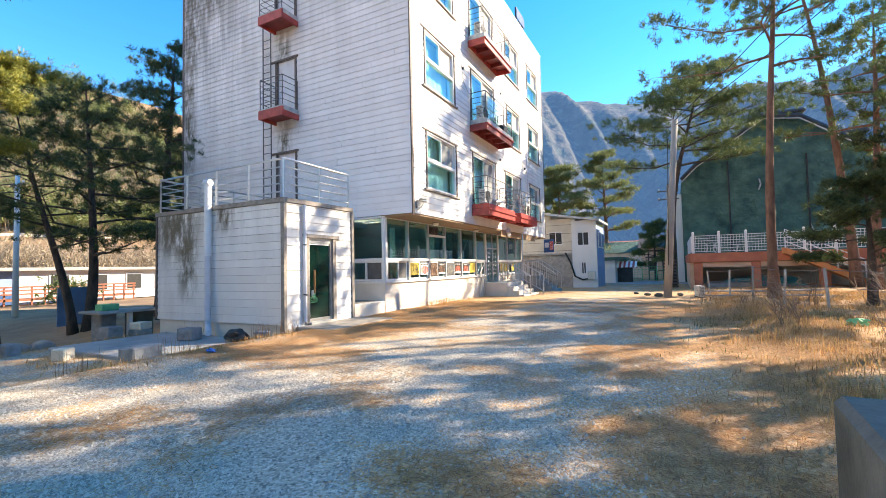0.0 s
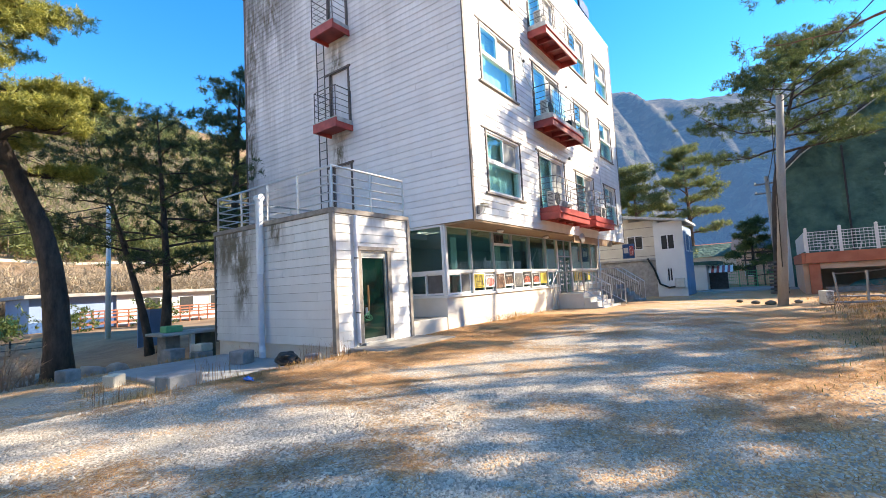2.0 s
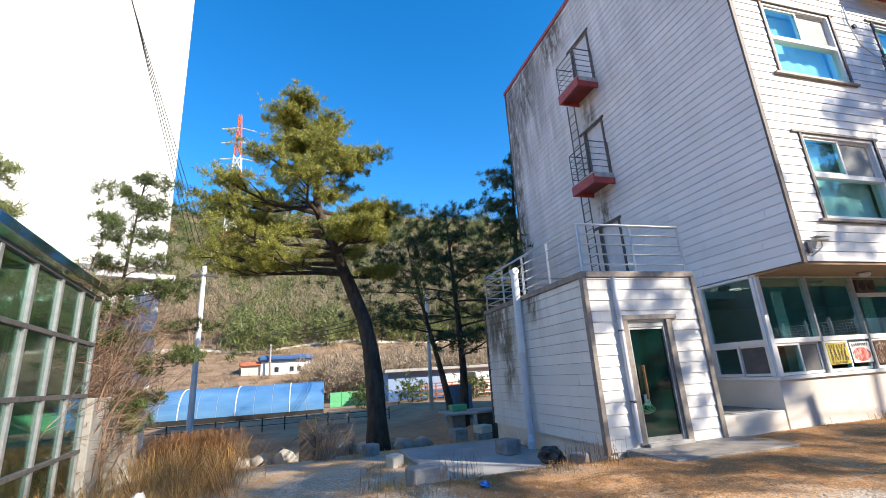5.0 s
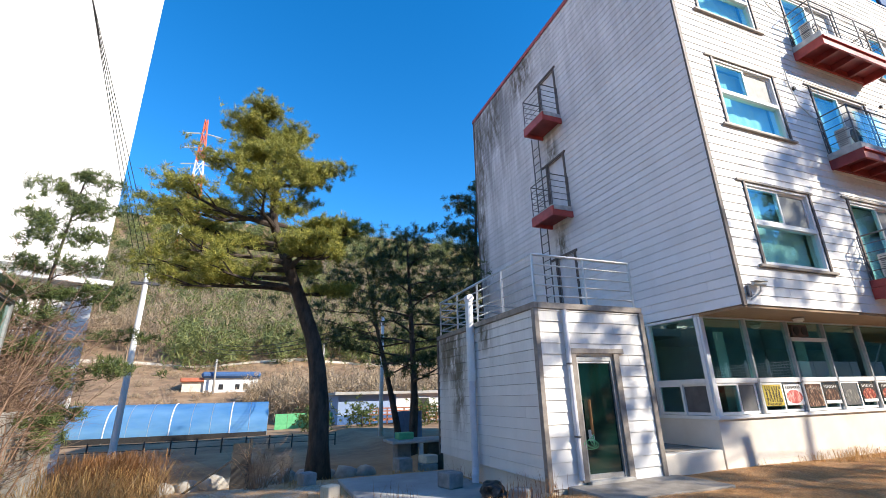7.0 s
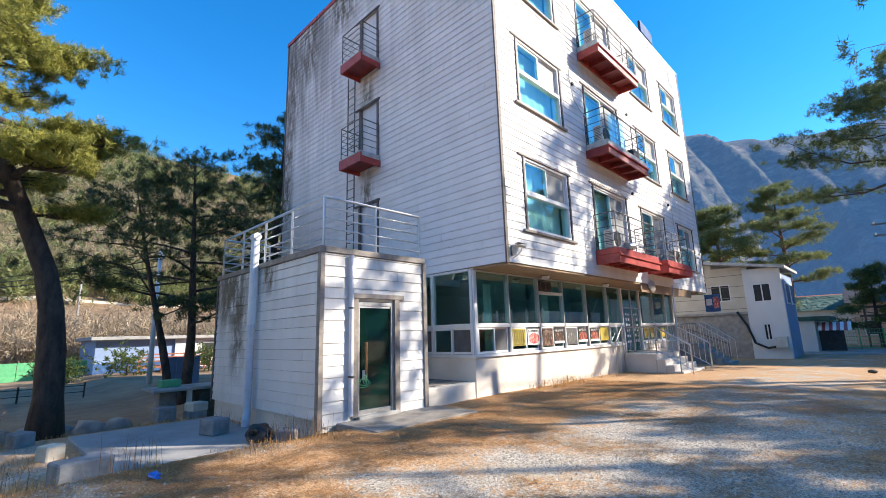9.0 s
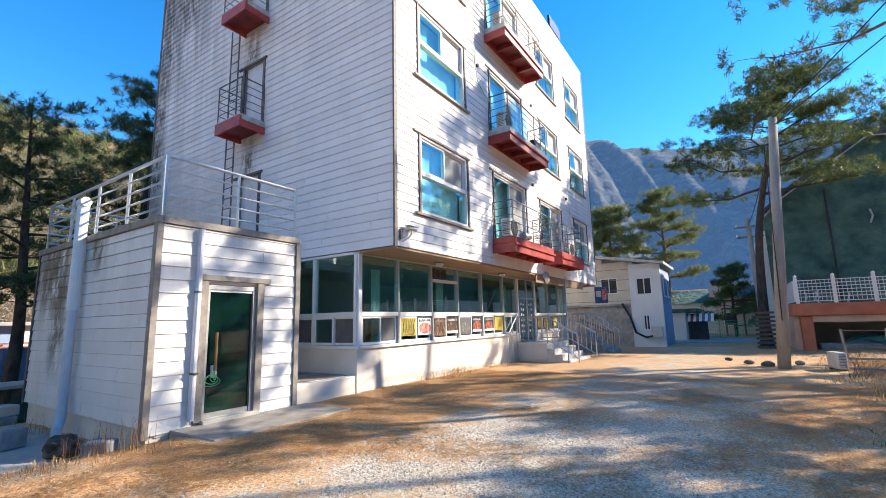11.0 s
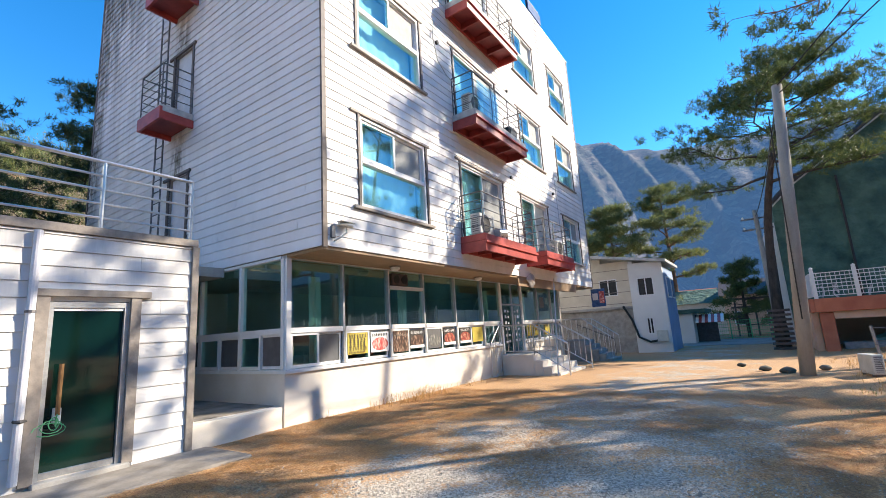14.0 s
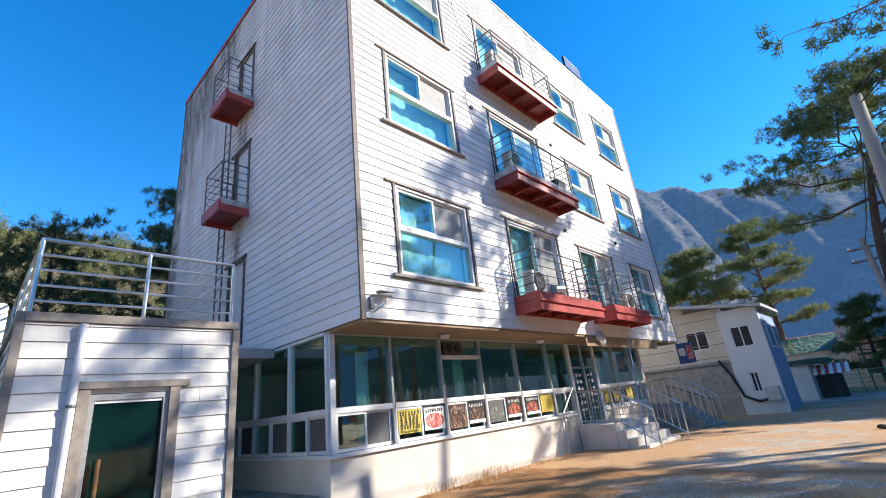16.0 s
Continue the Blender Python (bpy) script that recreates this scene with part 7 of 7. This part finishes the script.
for i, (x, y, r) in enumerate(((-0.75, 21.6, 0.12), (-0.3, 21.0, 0.14), (-1.3, 23.0, 0.10), (0.5, 21.9, 0.11))):
    solo("roadside_rock", ball(bmesh.new(), (0, 0, 0.06), r, (1.2, 0.9, 0.6), 2, 0.35, 20 + i), M["old_concrete"], "dark rock at the edge of the road", "rock", "roadside rocks", loc=(x, y, GZ(x, y)), smooth=True)
# mossy concrete block close to the start
mb = solo("concrete_pier", box(0.0, -2.2, -0.4, 1.6, 0.0, 0.72, 0.03), M["old_concrete"], "mossy old concrete pier at the yard's edge", "pier", loc=(0.90, 2.90, 0))
mb.rotation_euler = (0, 0, radians(-4))
# blue tarp heap under the terrace
solo("tarpaulin", ball(bmesh.new(), (0, 0, 0.3), 0.9, (1.8, 0.8, 0.55), 3, 0.5, 6), M["poly_tarp"], "teal tarpaulin over stored goods under the terrace", "tarp", loc=(4.6, 31.0, -0.35))
solo("timber_crib", box(-1.3, -0.3, 0, 1.3, 0.3, 0.35, 0.03), M["foam"], "stack of pale boards under the terrace", "boards", loc=(3.2, 30.4, 0.85 - 1.1))

# ---- ground cover: gravel, litter, weeds ----
def scatter_gravel():
    """Loose crushed stone over the wheel tracks, each a small four-sided chip."""
    rng = np.random.default_rng(5)
    n = 110000
    pts = []
    while len(pts) < n:
        x, y = rng.uniform(-7.2, 1.8), rng.uniform(0.4, 14.5)
        d = noise.noise(Vector((x * 0.8, y * 0.8, 11)))
        clear = (1 - 0.92 * smooth01((-3.4 - x) / 1.8) * smooth01((y - 4.2) / 2.4)) * (1 - 0.8 * smooth01((x + 0.3) / 1.3))
        clear *= 1 - 0.85 * smooth01((litter_want(x, y) - 0.1) / 0.5)
        if d + rng.uniform(-0.5, 0.75) > 0.0 and rng.uniform() < (1.15 - 0.07 * y) * clear:
            pts.append((x, y))
    base = np.array([(1, 0, -0.15), (0, 1, -0.15), (-1, 0, -0.15), (0, -1, -0.15), (0, 0, 0.75)], dtype=float)
    tris = np.array([(0, 1, 4), (1, 2, 4), (2, 3, 4), (3, 0, 4)])
    p = np.array([(x, y, GZ(x, y)) for x, y in pts])
    s = rng.uniform(0.006, 0.015, size=(n, 1, 1)) * (1 + (rng.uniform(size=(n, 1, 1)) > 0.95) * 0.9)
    jit = base[None] * (1 + rng.normal(size=(n, 5, 3)) * 0.28) + rng.normal(size=(n, 5, 3)) * np.array([0.12, 0.12, 0.0])
    a = rng.uniform(0, 6.28, size=n)
    ca, sa = np.cos(a)[:, None], np.sin(a)[:, None]
    v = np.stack([jit[..., 0] * ca - jit[..., 1] * sa, jit[..., 0] * sa + jit[..., 1] * ca, jit[..., 2]], axis=2) * s + p[:, None, :]
    me = bpy.data.meshes.new("gravel")
    f = (tris[None] + (np.arange(n) * 5)[:, None, None]).reshape(-1)
    me.vertices.add(n * 5)
    me.vertices.foreach_set("co", v.astype(np.float32).ravel())
    me.loops.add(len(f))
    me.loops.foreach_set("vertex_index", f.astype(np.int32))
    me.polygons.add(len(f) // 3)
    me.polygons.foreach_set("loop_start", np.arange(0, len(f), 3, dtype=np.int32))
    me.update(calc_edges=True)
    me.materials.append(M["stone"])
    tagged(new("gravel", me), "loose grey crushed stone on the drive", "gravel", kind="stuff")


def scatter_needles(name, n, xs, ys, want, length, width, mat, label, seed):
    """Fallen needles that lie flat, crossing one another, in drifts."""
    rng = np.random.default_rng(seed)
    pts = []
    while len(pts) < n:
        x, y = rng.uniform(*xs), rng.uniform(*ys)
        if rng.uniform() < want(x, y):
            for _ in range(6):
                u, v = x + rng.normal() * 0.07, y + rng.normal() * 0.07
                pts.append((u, v, GZ(u, v) + rng.uniform(0.003, 0.016)))
    c = np.array(pts)[:, None, :]
    m = len(c)
    az = rng.uniform(0, 2 * np.pi, size=(m, 1, 1))
    d = np.concatenate([np.cos(az), np.sin(az), rng.normal(size=(m, 1, 1)) * 0.12], axis=2) * length * rng.uniform(0.5, 1.2, size=(m, 1, 1))
    w = np.concatenate([-np.sin(az), np.cos(az), np.zeros_like(az)], axis=2) * width * 0.5
    quad = np.concatenate([c - d * 0.5 - w, c - d * 0.5 + w, c + d * 0.5 + w * 0.4, c + d * 0.5 - w * 0.4], axis=1)
    tagged(new(name, tri_soup(name, quad.reshape(-1, 3), M[mat], 4)), label, "litter", kind="stuff")


def scatter_blades(name, n, xs, ys, want, h, width, mat, label, seed, k=6, droop=0.6, spread=0.05):
    rng = np.random.default_rng(seed)
    pts, tries = [], 0
    while len(pts) < n and tries < n * 30:
        tries += 1
        x, y = rng.uniform(*xs), rng.uniform(*ys)
        if rng.uniform() < want(x, y):
            pts.append((x, y, GZ(x, y) - 0.01))
    ob = new(name, tri_soup(name, grass_tris(rng, np.array(pts), k, h, width, droop, spread), M[mat], 4))
    tagged(ob, label, "grass", kind="stuff")


def blocked(x, y):
    return (x < GX + 0.05 and y > 7.9) or (AX1 - 0.1 < x < AX1 + 1.2 and 8.2 < y < 10.8) or (-12.0 < x < -8.2 and 5.2 < y < 7.9) or (x < -5.2 and 20 < y < 23)


def n2(x, y, s, o):
    return noise.noise(Vector((x * s, y * s, o)))


# flat fallen needles and straw
def litter_want(x, y):
    if blocked(x, y):
        return 0
    v = n2(x, y, 0.8, 21) + 0.35 * n2(x, y, 2.4, 5)
    v += 0.6 * smooth01((-3.9 - x) / 2.0) * smooth01((y - 3.8) / 2.4) + 0.5 * smooth01((x + 1.2) / 2.4) + 0.15 * smooth01((y - 9) / 8)
    return min(1.0, max(0.0, (v + 0.02) * 1.6))


scatter_gravel()


scatter_needles("needle_litter", 190000, (-7.6, 3.0), (0.8, 17), litter_want, 0.075, 0.007, "rust_needles", "rusty fallen pine needles on the ground", 51)
# dry weeds on the right verge
scatter_blades("verge_weeds", 2600, (0.9, 7.0), (4.5, 24), lambda x, y: min(1, max(0, smooth01((x - 0.9) / 1.4) * (0.5 + n2(x, y, 0.7, 3)))), 0.15, 0.007, "rust_needles", "rust-brown dry weeds on the verge", 52, 9, 0.7, 0.16)
scatter_blades("verge_straw", 1500, (0.4, 7.0), (4.0, 26), lambda x, y: min(1, max(0, smooth01((x - 0.4) / 1.8) * (0.4 + n2(x, y, 0.9, 8)))), 0.17, 0.009, "straw", "pale dry straw on the verge", 53, 8, 1.0, 0.14)
scatter_blades("verge_green", 140, (0.0, 5.0), (6.0, 20), lambda x, y: max(0, n2(x, y, 0.6, 15) - 0.05), 0.07, 0.009, "weed_green", "low green weeds among the straw", 54, 8, 0.6, 0.12)
scatter_blades("verge_stems", 900, (-0.4, 2.8), (1.6, 7.0), lambda x, y: min(1, max(0, smooth01((x + 0.4) / 1.2) * (0.45 + n2(x, y, 1.4, 31)))), 0.055, 0.005, "rust_needles", "short broken dry stems in the litter", 58, 6, 1.6, 0.07)
# weeds along the annex and the slab
scatter_blades("annex_weeds", 230, (-13.0, -6.6), (4.2, 7.9), lambda x, y: 0 if (-11.9 < x < -8.3 and 5.25 < y < 7.8) else max(0, 0.25 + n2(x, y, 1.1, 2)), 0.12, 0.006, "straw", "dry weeds along the slab's edge", 55, 7, 0.6, 0.08)
scatter_blades("wall_weeds", 45, (-7.65, -6.9), (12.0, 20), lambda x, y: smooth01((GX + 0.75 - x) / 0.6) * max(0, 0.4 + n2(x, y, 1.3, 6)), 0.20, 0.007, "straw", "straw tufts along the plinth", 56, 5, 0.9, 0.09)
for i, (x, y) in enumerate(((-7.45, 15.2), (-7.4, 15.6), (-7.5, 14.7), (-7.45, 16.1))):
    grass_clump((x, y, GZ(x, y)), 0.3, 0.30, 9, 95 + i, "dry straw tuft at the foot of the plinth", "straw", 0.95, 0.006, 8)
for i, (x, y) in enumerate(((-7.2, 7.6), (-7.7, 7.4), (-10.4, 7.6), (-7.6, 5.3), (-8.2, 4.2))):
    grass_clump((x, y, GZ(x, y)), 0.2, 0.45, 7, 105 + i, "thin dry weed stalks", "straw_red", 0.4, 0.006, 6)
for i, (x, y, h, n) in enumerate(((3.4, 9.6, 1.1, 18), (4.2, 12.2, 1.3, 18), (2.6, 13.2, 1.0, 16), (3.4, 15.6, 1.2, 16), (5.4, 10.6, 1.4, 18), (5.8, 13.4, 1.4, 16), (2.3, 17.2, 0.9, 14), (4.6, 8.2, 1.0, 14), (1.3, 18.6, 0.7, 12), (2.3, 11.2, 0.8, 12))):
    bare_shrub((x, y, GZ(x, y)), h, n, 120 + i, "rust-brown leafless bramble on the verge", 0.8, "twig", 0.009)
for i, (x, y) in enumerate(((3.2, 11.0), (4.0, 9.9))):
    o = solo("net_scrap", ball(bmesh.new(), (0, 0, 0.05), 0.11, (1.3, 0.8, 0.6), 3, 0.9, 40 + i), M["green"], "tangled scrap of green netting in brambles", "netting", "net scraps", loc=(x, y, GZ(x, y) + 0.02))
# track scraps
solo("litter_scrap", ball(bmesh.new(), (0, 0, 0.03), 0.07, (1.2, 0.9, 0.5), 2, 0.8, 3), M["bluetarp"], "small blue plastic scrap", "litter", loc=(-6.6, 5.4, GZ(-6.6, 5.4)))

# ---- siding boards ----
lap_planks(wall_front, 'x', FX, 1, SY + 0.06, ENDY - 0.07, Z1, ZT, FRONT_HOLES, M["front"], seed=3)
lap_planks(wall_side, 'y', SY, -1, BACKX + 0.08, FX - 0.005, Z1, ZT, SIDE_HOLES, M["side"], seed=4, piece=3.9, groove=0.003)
lap_planks(aw_front, 'x', AX1 - 0.008, 1, AY0 + 0.046, AY1 - 0.041, -0.06, AH - 0.022, [(8.61, 9.71, -0.1, 2.1)], M["annex"], 0.195, seed=5, piece=4, groove=0.005)
lap_planks(aw_side, 'y', AY0 + 0.008, -1, AX0 + 0.05, AX1 - 0.071, 0.04, AH - 0.022, [], M["annex"], 0.195, seed=6, piece=2.6, groove=0.007)
